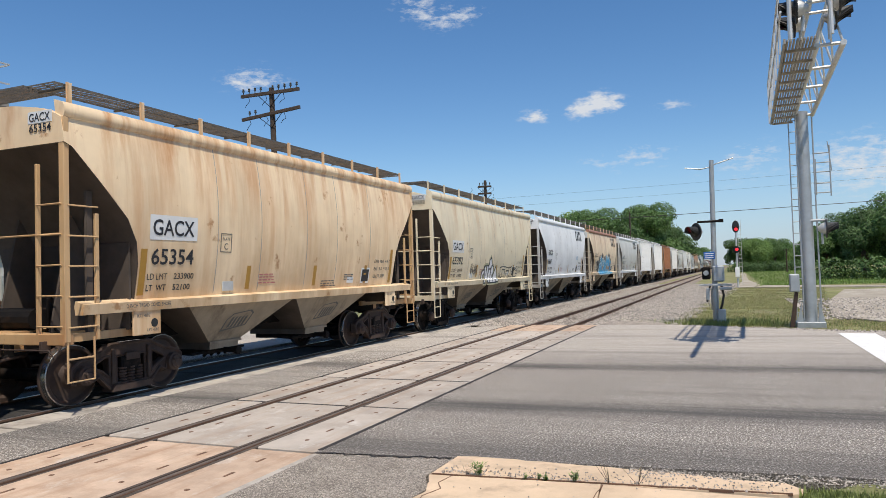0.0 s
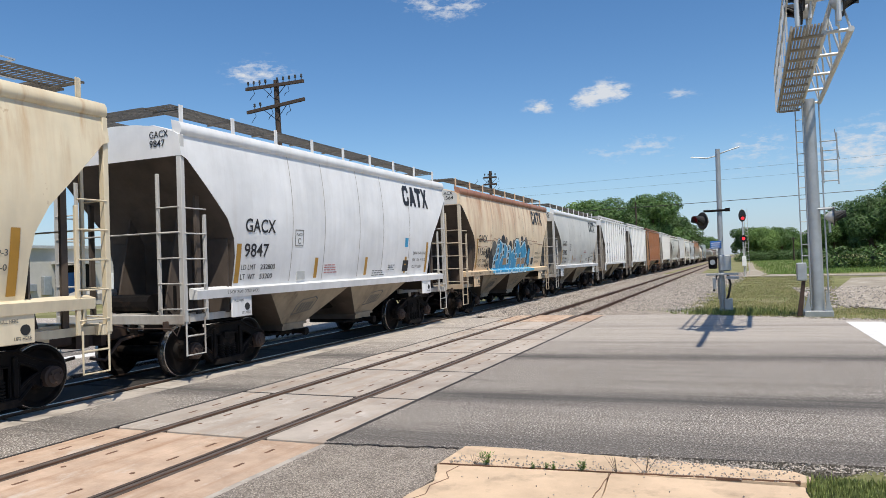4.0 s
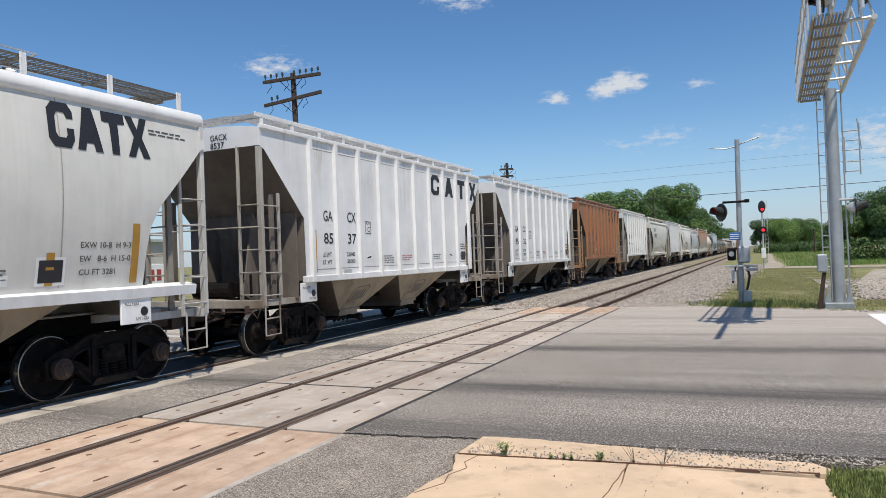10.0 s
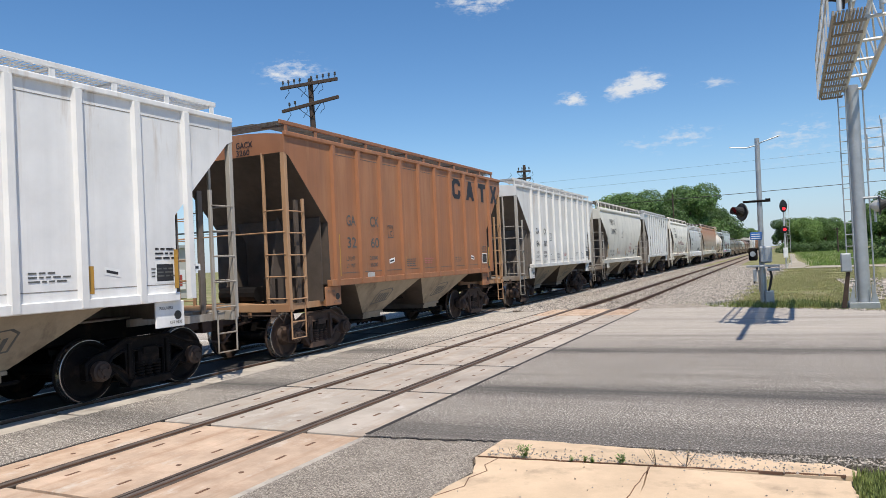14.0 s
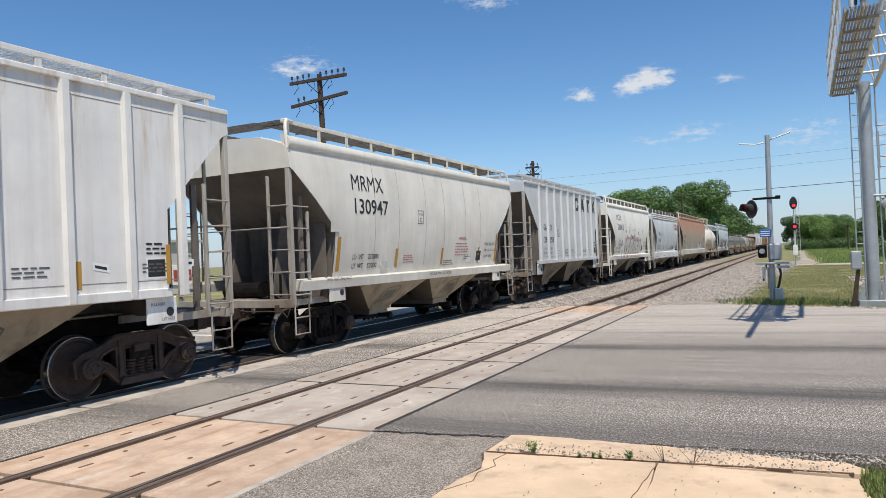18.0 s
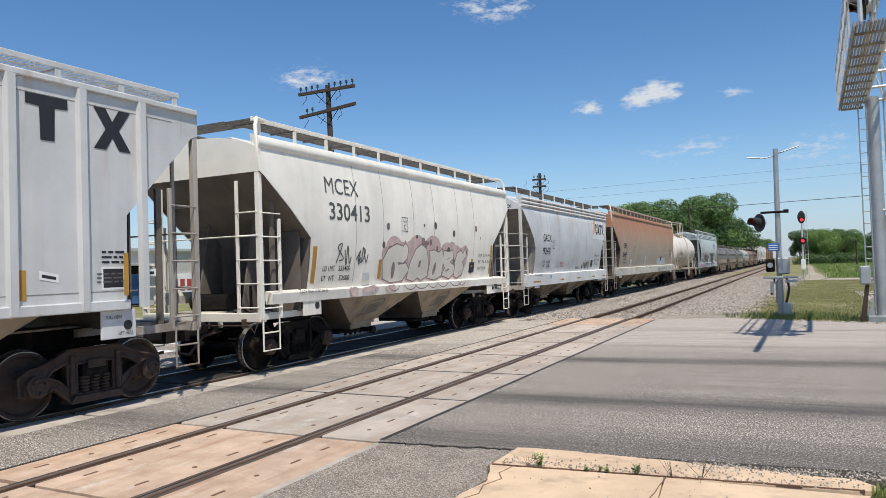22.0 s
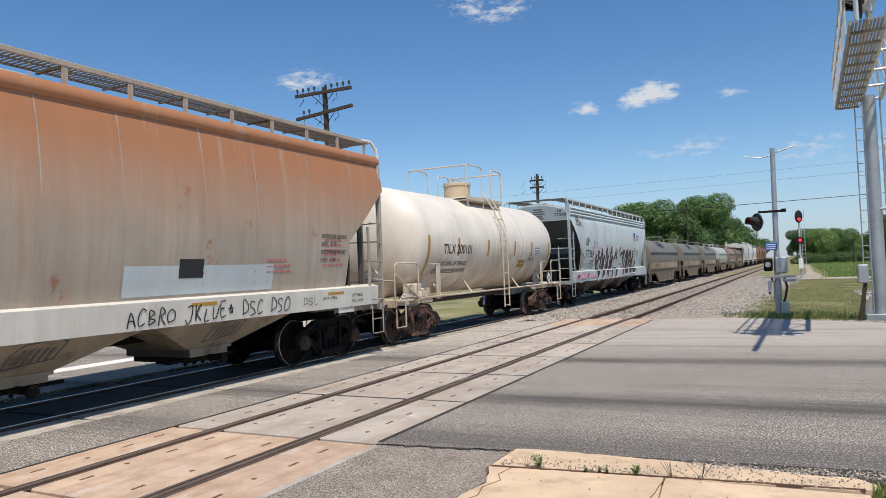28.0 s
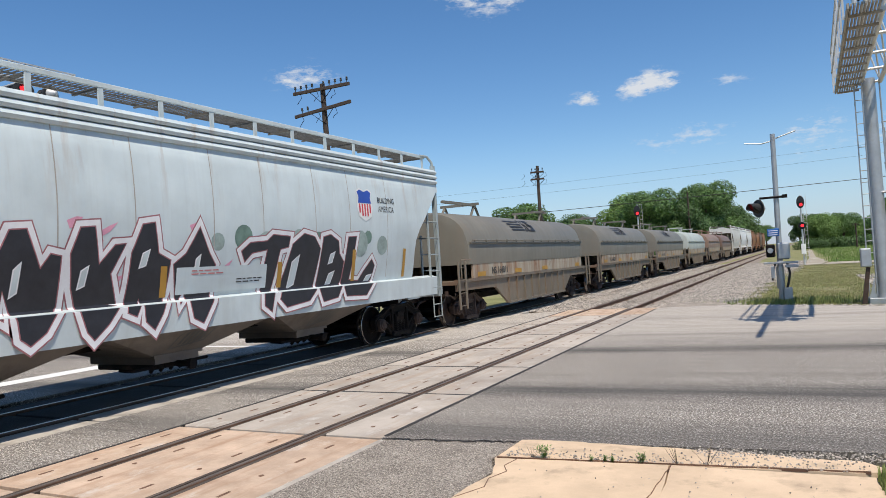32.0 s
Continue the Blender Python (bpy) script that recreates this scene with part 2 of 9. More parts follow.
ASPHALT = mat("worn_asphalt", (0.315, 0.275, 0.236), 0.88, scale=0.6, var=0.12, dirt=(0.86, 0.80, 0.72), amount=0.27, dscale=46, bump=0.9, bscale=66, world=True, grain=0.95, spec=0.12)
# the driving lanes: darker bands of oil and rubber along the road
rn, rl = ASPHALT.node_tree.nodes, ASPHALT.node_tree.links
rpos = rn.new("ShaderNodeNewGeometry")
rsep = rn.new("ShaderNodeSeparateXYZ")
rl.new(rpos.outputs["Position"], rsep.inputs[0])
rnoise = rn.new("ShaderNodeTexNoise")
rnoise.inputs["Scale"].default_value, rnoise.inputs["Detail"].default_value = 0.8, 5
rmap = rn.new("ShaderNodeMapping")
rmap.inputs["Scale"].default_value = (0.25, 1.2, 1)
rl.new(rpos.outputs["Position"], rmap.inputs[0])
rl.new(rmap.outputs[0], rnoise.inputs["Vector"])
# the lanes run askew to the rails
across = rn.new("ShaderNodeMath")
across.operation = "MULTIPLY_ADD"
rl.new(rsep.outputs["X"], across.inputs[0])
across.inputs[1].default_value = -0.085
rl.new(rsep.outputs["Y"], across.inputs[2])
bands = None
for centre, half, depth in ((7.35, 1.1, 0.7), (9.88, 0.85, 0.95), (11.2, 0.35, 0.22), (14.05, 0.75, 0.9), (16.5, 0.4, 0.3), (20.4, 0.5, 0.35)):
    off = rn.new("ShaderNodeMath")
    off.operation = "SUBTRACT"
    rl.new(across.outputs[0], off.inputs[0])
    off.inputs[1].default_value = centre
    mag = rn.new("ShaderNodeMath")
    mag.operation = "ABSOLUTE"
    rl.new(off.outputs[0], mag.inputs[0])
    rng = rn.new("ShaderNodeMapRange")
    rng.interpolation_type = "SMOOTHSTEP"
    for i, v in enumerate((half, 0.0, 0.0, depth)):
        rng.inputs[i + 1].default_value = v
    rl.new(mag.outputs[0], rng.inputs[0])
    if bands is None:
        bands = rng.outputs[0]
    else:
        sm = rn.new("ShaderNodeMath")
        sm.operation = "ADD"
        rl.new(bands, sm.inputs[0])
        rl.new(rng.outputs[0], sm.inputs[1])
        bands = sm.outputs[0]
lane = rn.new("ShaderNodeMath")
lane.operation = "MULTIPLY"
rl.new(bands, lane.inputs[0])
lr = rn.new("ShaderNodeMapRange")
for i, v in enumerate((0.25, 0.7, 0.45, 0.85)):
    lr.inputs[i + 1].default_value = v
rl.new(rnoise.outputs[0], lr.inputs[0])
rl.new(lr.outputs[0], lane.inputs[1])
# long faint drag marks and worn streaks along the road
dmap = rn.new("ShaderNodeMapping")
dmap.inputs["Scale"].default_value, dmap.inputs["Rotation"].default_value = (0.10, 2.6, 1), (0, 0, -0.085)
rl.new(rpos.outputs["Position"], dmap.inputs[0])
dnoise = rn.new("ShaderNodeTexNoise")
dnoise.inputs["Scale"].default_value, dnoise.inputs["Detail"].default_value, dnoise.inputs["Roughness"].default_value = 2.0, 6, 0.7
rl.new(dmap.outputs[0], dnoise.inputs["Vector"])
drag = rn.new("ShaderNodeMapRange")
for i, v in enumerate((0.46, 0.72, 0.0, 0.42)):
    drag.inputs[i + 1].default_value = v
rl.new(dnoise.outputs[0], drag.inputs[0])
dsum = rn.new("ShaderNodeMath")
dsum.operation = "ADD"
rl.new(lane.outputs[0], dsum.inputs[0])
rl.new(drag.outputs[0], dsum.inputs[1])
dmin = rn.new("ShaderNodeMath")
dmin.operation = "MINIMUM"
rl.new(dsum.outputs[0], dmin.inputs[0])
dmin.inputs[1].default_value = 0.85
rmix = rn.new("ShaderNodeMix")
rmix.data_type = "RGBA"
rbsdf = rn["Principled BSDF"]
# the far lane is worn paler
worn = rn.new("ShaderNodeMapRange")
worn.interpolation_type = "SMOOTHSTEP"
for i, v in enumerate((14.2, 18.0, 0.0, 0.42)):
    worn.inputs[i + 1].default_value = v
rl.new(across.outputs[0], worn.inputs[0])
wornmix = rn.new("ShaderNodeMix")
wornmix.data_type = "RGBA"
rl.new(worn.outputs[0], wornmix.inputs["Factor"])
rl.new(rbsdf.inputs["Base Color"].links[0].from_socket, wornmix.inputs[6])
wornmix.inputs[7].default_value = (0.66, 0.59, 0.51, 1)
rl.new(wornmix.outputs[2], rmix.inputs[6])
rmix.inputs[7].default_value = (0.085, 0.08, 0.076, 1)
rl.new(dmin.outputs[0], rmix.inputs["Factor"])
rl.new(rmix.outputs[2], rbsdf.inputs["Base Color"])
ASPHALT_OLD = mat("old_asphalt", (0.37, 0.318, 0.268), 0.9, scale=1.8, var=0.32, dirt=(0.72, 0.64, 0.54), amount=0.25, dscale=80, bump=0.9, bscale=112, world=True, grain=0.95, spec=0.12)
CONCRETE_TAN = mat("sandy_concrete", (0.63, 0.47, 0.32), 0.85, scale=1.1, var=0.18, dirt=(0.36, 0.27, 0.19), amount=0.28, dscale=2.6, bump=0.2, bscale=120, world=True, spec=0.15)
PANEL_TAN = stained(mat("rust_tinted_concrete", (0.52, 0.385, 0.285), 0.85, scale=2.3, var=0.2, dirt=(0.36, 0.235, 0.155), amount=0.42, dscale=1.6, bump=0.2, bscale=100, rand=0.06, world=True, spec=0.15), (0.34, 0.20, 0.12), (0.60, 0.54, 0.47))
PANEL_GREY = stained(mat("pale_concrete", (0.44, 0.385, 0.33), 0.85, scale=1.3, var=0.16, dirt=(0.33, 0.28, 0.235), amount=0.35, dscale=1.4, bump=0.2, bscale=100, rand=0.1, world=True, spec=0.15), (0.36, 0.25, 0.17), (0.60, 0.56, 0.51))
PANEL_EDGE = mat("light_concrete_edge", (0.47, 0.42, 0.36), 0.85, scale=2, var=0.15, dirt=(0.24, 0.21, 0.18), amount=0.5, dscale=2.2, bump=0.2, world=True, spec=0.15)
SLOT = mat("dark_slot_steel", (0.16, 0.085, 0.05), 0.8, var=0.3, bump=0)
RUBBER = mat("flangeway_rubber", (0.035, 0.03, 0.027), 0.8, var=0.3, bump=0.2, world=True)
# bed below both crossings, one near-black tone
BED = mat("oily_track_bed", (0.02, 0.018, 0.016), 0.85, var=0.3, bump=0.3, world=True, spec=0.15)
FILLER = mat("dusty_flangeway_rubber", (0.095, 0.075, 0.062), 0.85, scale=3, var=0.35, dirt=(0.34, 0.28, 0.23), amount=0.3, dscale=2.0, stretch=(3, 0.3, 1), bump=0.2, world=True, spec=0.15)
RAIL_SIDE = mat("rusty_rail", (0.15, 0.08, 0.047), 0.75, scale=4, var=0.3, bump=0.2, world=True)
RAIL_DULL = mat("dull_rail_head", (0.16, 0.125, 0.105), 0.5, 0.3, var=0.25, bump=0.1, world=True)
# panels under the train: the shade beneath it is put into their colour
PANEL_SHADED = mat("dark_worn_panel", (0.045, 0.042, 0.04), 0.85, scale=1.5, var=0.25, bump=0.3, world=True, spec=0.15)
RAIL_TOP = mat("polished_rail_head", (0.56, 0.53, 0.50), 0.3, 0.9, var=0.1, bump=0, world=True)
TIE = mat("weathered_tie", (0.12, 0.085, 0.06), 0.9, scale=6, var=0.4, bump=0.4, bscale=40, rand=0.25)
BALLAST = mat("ballast_bed", (0.27, 0.225, 0.185), 0.9, scale=9, var=0.4, dirt=(0.15, 0.10, 0.07), amount=0.3, dscale=14, bump=1.0, bscale=26, world=True, spec=0.15)
GROUND = mat("grassy_ground", (0.21, 0.21, 0.09), 0.95, scale=0.35, var=0.35, dirt=(0.36, 0.30, 0.205), amount=0.42, dscale=0.3, bump=0.6, bscale=20, world=True, spec=0.15)
DIRT = mat("pale_gravel_lot", (0.36, 0.315, 0.25), 0.95, scale=0.7, var=0.2, dirt=(0.62, 0.56, 0.48), amount=0.3, dscale=0.5, bump=0.5, bscale=40, world=True, spec=0.15)
ROADPAINT = mat("road_paint", (0.78, 0.76, 0.72), 0.7, scale=3, var=0.1, dirt=(0.4, 0.38, 0.35), amount=0.1, dscale=6, bump=0.2, world=True)
GALV = mat("galvanised_steel", (0.40, 0.42, 0.43), 0.45, 0.55, scale=3, var=0.14, dirt=(0.28, 0.25, 0.22), amount=0.05, dscale=3, bump=0.05)
ALU = mat("weathered_aluminium", (0.62, 0.61, 0.58), 0.45, 0.5, scale=3, var=0.12, dirt=(0.35, 0.30, 0.24), amount=0.1, dscale=3, bump=0.05)
BLACK = mat("matt_black_paint", (0.018, 0.018, 0.018), 0.5, var=0.3, bump=0.05)
DARKSTEEL = mat("grimy_steel", (0.010, 0.0085, 0.008), 0.7, 0.0, scale=5, var=0.4, dirt=(0.05, 0.03, 0.02), amount=0.22, dscale=4, bump=0.3, bscale=40, spec=0.12)
RUSTSTEEL = mat("rusty_steel", (0.058, 0.034, 0.024), 0.75, 0.0, scale=5, var=0.4, dirt=(0.028, 0.019, 0.015), amount=0.35, dscale=4, bump=0.3, bscale=40)
TREAD = mat("polished_wheel_rim", (0.36, 0.345, 0.33), 0.25, 0.9, var=0.1, bump=0)
RED_ON = mat("red_lens_lit", (1.0, 0.03, 0.04), 0.3, emit=1.6, var=0.02, bump=0)
RED_OFF = mat("red_lens_dark", (0.16, 0.008, 0.008), 0.2, var=0.1, bump=0)
WOOD_POLE = mat("weathered_pole_wood", (0.055, 0.038, 0.028), 0.85, scale=4, var=0.35, stretch=(8, 8, 0.6), dirt=(0.13, 0.10, 0.08), amount=0.2, dscale=3, bump=0.4, bscale=30)
GLASS_INS = mat("dark_insulator", (0.05, 0.05, 0.05), 0.25, var=0.2, bump=0)
BLUE_SIGN = mat("blue_sign", (0.02, 0.13, 0.42), 0.5, var=0.1, bump=0)
WHITE = mat("white_paint", (0.78, 0.78, 0.76), 0.5, var=0.05, bump=0.03)
YELLOW = mat("amber_reflective_strip", (0.44, 0.235, 0.035), 0.4, var=0.15, bump=0.05)
INK = mat("black_lettering", (0.02, 0.02, 0.024), 0.55, var=0.25, bump=0)
INK_FADED = mat("faded_lettering", (0.10, 0.10, 0.095), 0.6, var=0.3, bump=0)
INK_RED = mat("red_lettering", (0.42, 0.14, 0.13), 0.6, var=0.2, bump=0)
LEAF_A = foliage("leaf_green", (0.105, 0.19, 0.05), 0.5)
LEAF_B = foliage("leaf_dark_green", (0.078, 0.145, 0.04), 0.5)
LEAF_C = foliage("leaf_yellow_green", (0.16, 0.26, 0.062), 0.5)
GRASS = foliage("grass_blades", (0.235, 0.275, 0.085), 0.5, 0.4)
FIELD = foliage("field_grass_blades", (0.17, 0.27, 0.06), 0.4)
GRASS_DRY = foliage("dry_grass_blades", (0.47, 0.41, 0.215), 0.4, 0.4)
BARK = mat("grey_bark", (0.10, 0.075, 0.055), 0.9, scale=5, var=0.4, stretch=(6, 6, 1), bump=0.5, bscale=20)
STONE = foliage("ballast_stones", (0.315, 0.275, 0.235), 0.65, 0.0)


# ---- helpers for shapes ----
def link_part(name, me, material, parent=None, m=None, label=""):
    """One mesh object from mesh data that may be shared; the material sits on the object."""
    ob = new(name, me)
    if not me.materials:
        me.materials.append(None)
    ob.material_slots[0].link = "OBJECT"
    ob.material_slots[0].material = material
    if m is not None:
        ob.matrix_basis = m
    if parent is not None:
        ob.parent = parent
    if label:
        ob["label"] = label
    return ob


def mesh_of(bm, smooth=False, name="shape"):
    me = bpy.data.meshes.new(name)
    bmesh.ops.recalc_face_normals(bm, faces=bm.faces)
    bm.to_mesh(me)
    bm.free()
    if smooth:
        me.shade_smooth()
        me.set_sharp_from_angle(angle=radians(38))
    return me


def part(name, bm, material, parent=None, label="", smooth=False, m=None):
    return link_part(name, mesh_of(bm, smooth, name), material, parent, m, label)


SHARED = {}


def shared(key, make, smooth=False):
    """Mesh data made once and used by all pieces that look alike."""
    if key not in SHARED:
        SHARED[key] = mesh_of(make(), smooth, key if isinstance(key, str) else key[0])
    return SHARED[key]


def add_box(bm, x0, x1, y0, y1, z0, z1, bevel=0.0):
    vs = [bm.verts.new((x, y, z)) for z in (z0, z1) for y in (y0, y1) for x in (x0, x1)]
    fs = [bm.faces.new([vs[i] for i in f]) for f in ((0, 2, 3, 1), (4, 5, 7, 6), (0, 1, 5, 4), (2, 6, 7, 3), (0, 4, 6, 2), (1, 3, 7, 5))]
    if bevel:
        es = list({e for f in fs for e in f.edges})
        bmesh.ops.bevel(bm, geom=es, offset=bevel, segments=1, affect="EDGES", profile=0.5)
    return bm


def box_bm(x0, x1, y0, y1, z0, z1, bevel=0.0):
    return add_box(bmesh.new(), x0, x1, y0, y1, z0, z1, bevel)


def add_tube(bm, a, c, r, sides=8, r2=None):
    a, c = Vector(a), Vector(c)
    d = (c - a).normalized()
    u = d.orthogonal().normalized()
    v = d.cross(u)
    r2 = r if r2 is None else r2
    rings = []
    for p, rr in ((a, r), (c, r2)):
        rings.append([bm.verts.new(p + (u * math.cos(t) + v * math.sin(t)) * rr) for t in (2 * math.pi * k / sides for k in range(sides))])
    for k in range(sides):
        bm.faces.new((rings[0][k], rings[0][(k + 1) % sides], rings[1][(k + 1) % sides], rings[1][k]))
    bm.faces.new(rings[0][::-1])
    bm.faces.new(rings[1])
    return bm


def add_pipe(bm, pts, r, sides=8):
    """A bent pipe through the points, mitred at the bends."""
    pts = [Vector(p) for p in pts]
    rings, u = [], None
    for i, p in enumerate(pts):
        d = ((pts[min(i + 1, len(pts) - 1)] - p).normalized() + (p - pts[max(i - 1, 0)]).normalized()).normalized()
        u = d.orthogonal().normalized() if u is None else (u - d * u.dot(d)).normalized()
        v = d.cross(u)
        rings.append([bm.verts.new(p + (u * math.cos(t) + v * math.sin(t)) * r) for t in (2 * math.pi * k / sides for k in range(sides))])
    for a, c in zip(rings, rings[1:]):
        for k in range(sides):
            bm.faces.new((a[k], a[(k + 1) % sides], c[(k + 1) % sides], c[k]))
    bm.faces.new(rings[0][::-1])
    bm.faces.new(rings[-1])
    return bm


def add_lathe(bm, profile, axis="x", sides=28, centre=(0, 0, 0), caps=True):
    """A turned shape: profile is (along, radius) pairs."""
    cx, cy, cz = centre
    rings = []
    for s, r in profile:
        ring = []
        for k in range(sides):
            t = 2 * math.pi * k / sides
            a, c = r * math.cos(t), r * math.sin(t)
            p = (s, a, c) if axis == "x" else (a, s, c) if axis == "y" else (a, c, s)
            ring.append(bm.verts.new((p[0] + cx, p[1] + cy, p[2] + cz)))
        rings.append(ring)
    for r0, r1 in zip(rings, rings[1:]):
        for k in range(sides):
            bm.faces.new((r0[k], r0[(k + 1) % sides], r1[(k + 1) % sides], r1[k]))
    if caps:
        bm.faces.new(rings[0][::-1])
        bm.faces.new(rings[-1])
    return bm


def add_prism(bm, pts, x0, x1, axis="x"):
    """A flat outline drawn out between x0 and x1. For axis x the outline is in (y, z), for y in (x, z), for z in (x, y)."""
    def at(p, d):
        return (d, p[0], p[1]) if axis == "x" else (p[0], d, p[1]) if axis == "y" else (p[0], p[1], d)
    a = [bm.verts.new(at(p, x0)) for p in pts]
    c = [bm.verts.new(at(p, x1)) for p in pts]
    bm.faces.new(a[::-1])
    bm.faces.new(c)
    for k in range(len(pts)):
        j = (k + 1) % len(pts)
        bm.faces.new((a[k], a[j], c[j], c[k]))
    return bm


def thing(name, m, label, category, group="", kind=""):
    ob = new(name)
    ob.matrix_basis = m
    ob.empty_display_size = 0.2
    return tagged(ob, label, category, group, kind)


# ---- ground, road and tracks ----
XL, XR = -6.695, -5.26            # gauge faces of the clear track
TXC, TZ = -10.426, 0.022            # middle of the train's track, and its rail top
Y_PANEL0, PITCH = 6.653, 2.502      # first joint between crossing panels, and their length
Y_END = Y_PANEL0 + 7 * PITCH       # far end of the crossing


def slab(name, pts, z0, z1, material, label):
    bm = bmesh.new()
    add_prism(bm, pts, z0, z1, "z")
    return tagged(part(name, bm, material), label, "road" if "road" in name else "ground", kind="structure")


bm = bmesh.new()
N = 40
xs = [-2500, -900, -400, -200, -120] + [-80 + 5 * k for k in range(33)] + [120, 200, 400, 900, 2500]
ys = [-2500, -900, -300, -100] + [-40 + 6 * k for k in range(40)] + [260, 400, 700, 1300, 2500]
grid = [[bm.verts.new((x, y, -0.16 + (0.05 * noise.noise((x * 0.11, y * 0.11, 0)) if abs(x) < 100 and y < 250 else 0))) for x in xs] for y in ys]
for j in range(len(ys) - 1):
    for i in range(len(xs) - 1):
        bm.faces.new((grid[j][i], grid[j][i + 1], grid[j + 1][i + 1], grid[j + 1][i]))
tagged(part("ground", bm, GROUND, smooth=True), "rough green and dry grass with bare earth to the horizon", "ground", kind="structure")

FAR_EDGE = [(-4.31, 24.0), (-2.0, 24.2), (0.76, 22.9), (2.44, 22.0), (4.4, 21.5), (12, 21.3), (90, 21.0)]


def site(x, y):
    """Place on the driveway, whose kerb lies askew to the rails."""
    return (x * (1.09 if x < 0 else 1.3), 1.112 * y + 0.09 * (x + 2.5))


slab("road", [(-4.31, 6.66), (-2.72, 6.88), (0.9, 7.22), (90, 7.9)] + FAR_EDGE[::-1], -0.3, 0.0, ASPHALT, "worn grey asphalt road with dark wheel bands")
slab("road_between_tracks", [(-8.90, -40), (-7.41, -40), (-7.41, Y_END - 0.5), (-8.90, Y_END - 1.2)], -0.3, -0.004, ASPHALT, "grey asphalt strip between the two tracks")
slab("road_beyond", [(-150, 5.0), (-12.2, 5.0), (-12.2, 24.0), (-150, 24.0)], -0.3, 0.0, ASPHALT, "grey asphalt road beyond the train")
slab("road_shoulder", [(-4.31, -30), (-2.64, -30)] + [site(*p) for p in ((-2.46, 4.6), (-2.4, 5.26), (-2.56, 5.6), (-2.53, 6.16))] + [(-4.31, 6.64)], -0.3, -0.008, ASPHALT_OLD, "older patched asphalt beside the crossing")
slab("far_apron", [(-4.31, 24.02), (-2.0, 24.22), (-2.5, 25.8), (-4.31, 26.0)], -0.3, -0.02, ASPHALT_OLD, "broken asphalt edge with grit")
# stop line and lane lines
slab("road_stop_line", [(2.55, 14.6), (3.3, 14.6), (3.36, 21.35), (2.51, 21.4)], 0.0, 0.005, ROADPAINT, "thick white painted stop line")
slab("road_lane_line", [(-90, 14.6), (-13.0, 14.6), (-13.0, 14.75), (-90, 14.75)], 0.0, 0.005, ROADPAINT, "white painted lane line")
slab("road_stop_line", [(-15.2, 6.0), (-14.6, 6.0), (-14.6, 13.2), (-15.2, 13.2)], 0.0, 0.005, ROADPAINT, "thick white painted stop line")

# dark crack where old and new asphalt meet
bm = bmesh.new()
rnd = random.Random(5)
x = -4.28
pts = []
while x < -2.74:
    pts.append((x, 6.62 + 0.15 * (x + 4.3) + 0.05 * rnd.uniform(-1, 1)))
    x += 0.06
add_prism(bm, [(p[0], p[1] - 0.012) for p in pts] + [(p[0], p[1] + 0.006 + 0.012 * rnd.random()) for p in pts[::-1]], 0.0, 0.004, "z")
tagged(part("road_crack", bm, RUBBER), "dark crack in the asphalt", "crack", kind="structure")

# sandy concrete driveway with its gutter strip, joint and cracks
pad = thing("driveway", pose(0, 0, 0), "sandy concrete driveway slabs with a weedy gutter joint", "driveway", kind="structure")


def rough_edge(a, c, step, amp, rnd):
    n = max(1, int((Vector(c) - Vector(a)).length / step))
    return [(a[0] + (c[0] - a[0]) * k / n + rnd.uniform(-amp, amp), a[1] + (c[1] - a[1]) * k / n + rnd.uniform(-amp, amp)) for k in range(n)]


rnd = random.Random(3)
bm = bmesh.new()
out = rough_edge((-2.50, 5.55), (-2.36, 5.2), 0.08, 0.02, rnd) + rough_edge((-2.36, 5.2), (-2.44, 4.5), 0.08, 0.025, rnd) + [(-2.44, -6), (-1.0, -6)] + rough_edge((-1.0, 4.9), (-1.06, 5.57), 0.2, 0.006, rnd) + [(-1.06, 5.58)]
add_prism(bm, [site(*p) for p in out], -0.2, 0.02, "z")
part("slab", bm, CONCRETE_TAN, pad)
bm = bmesh.new()
add_prism(bm, [site(*p) for p in [(-1.045, 5.58)] + rough_edge((-1.045, 5.57), (-0.985, 4.9), 0.2, 0.006, rnd) + [(-0.985, -6), (0.34, -6)] + rough_edge((0.34, 4.9), (0.3, 5.6), 0.1, 0.02, rnd)], -0.2, 0.018, "z")
part("slab", bm, CONCRETE_TAN, pad)
bm = bmesh.new()
add_prism(bm, [site(*p) for p in rough_edge((-2.52, 5.575), (0.36, 5.622), 0.15, 0.006, rnd) + rough_edge((0.42, 5.7), (0.3, 5.9), 0.1, 0.02, rnd) + rough_edge((0.3, 5.9), (-0.8, 6.08), 0.12, 0.035, rnd) + rough_edge((-0.8, 6.08), (-2.45, 6.24), 0.12, 0.015, rnd) + [(-2.5, 6.2)]], -0.2, 0.012, "z")
part("gutter_strip", bm, CONCRETE_TAN, pad)
bm = bmesh.new()
pts = [(-2.30, 5.58), (-2.34, 5.35), (-2.26, 5.2), (-2.33, 5.0), (-2.28, 4.8), (-2.4, 4.55)]
add_prism(bm, [site(p[0] - 0.004, p[1]) for p in pts] + [site(p[0] + 0.004, p[1]) for p in pts[::-1]], 0.012, 0.023, "z")
part("crack", bm, SLOT, pad)
bm = bmesh.new()
jp = [(-2.5 + 0.09 * k, 5.588 + 0.0165 * (0.09 * k) + rnd.uniform(-0.006, 0.006)) for k in range(32)]
add_prism(bm, [site(p[0], p[1] - 0.002 - 0.006 * rnd.random()) for p in jp] + [site(p[0], p[1] + 0.002 + 0.007 * rnd.random()) for p in jp[::-1]], 0.0, 0.0245, "z")
part("gutter_joint", bm, SLOT, pad)
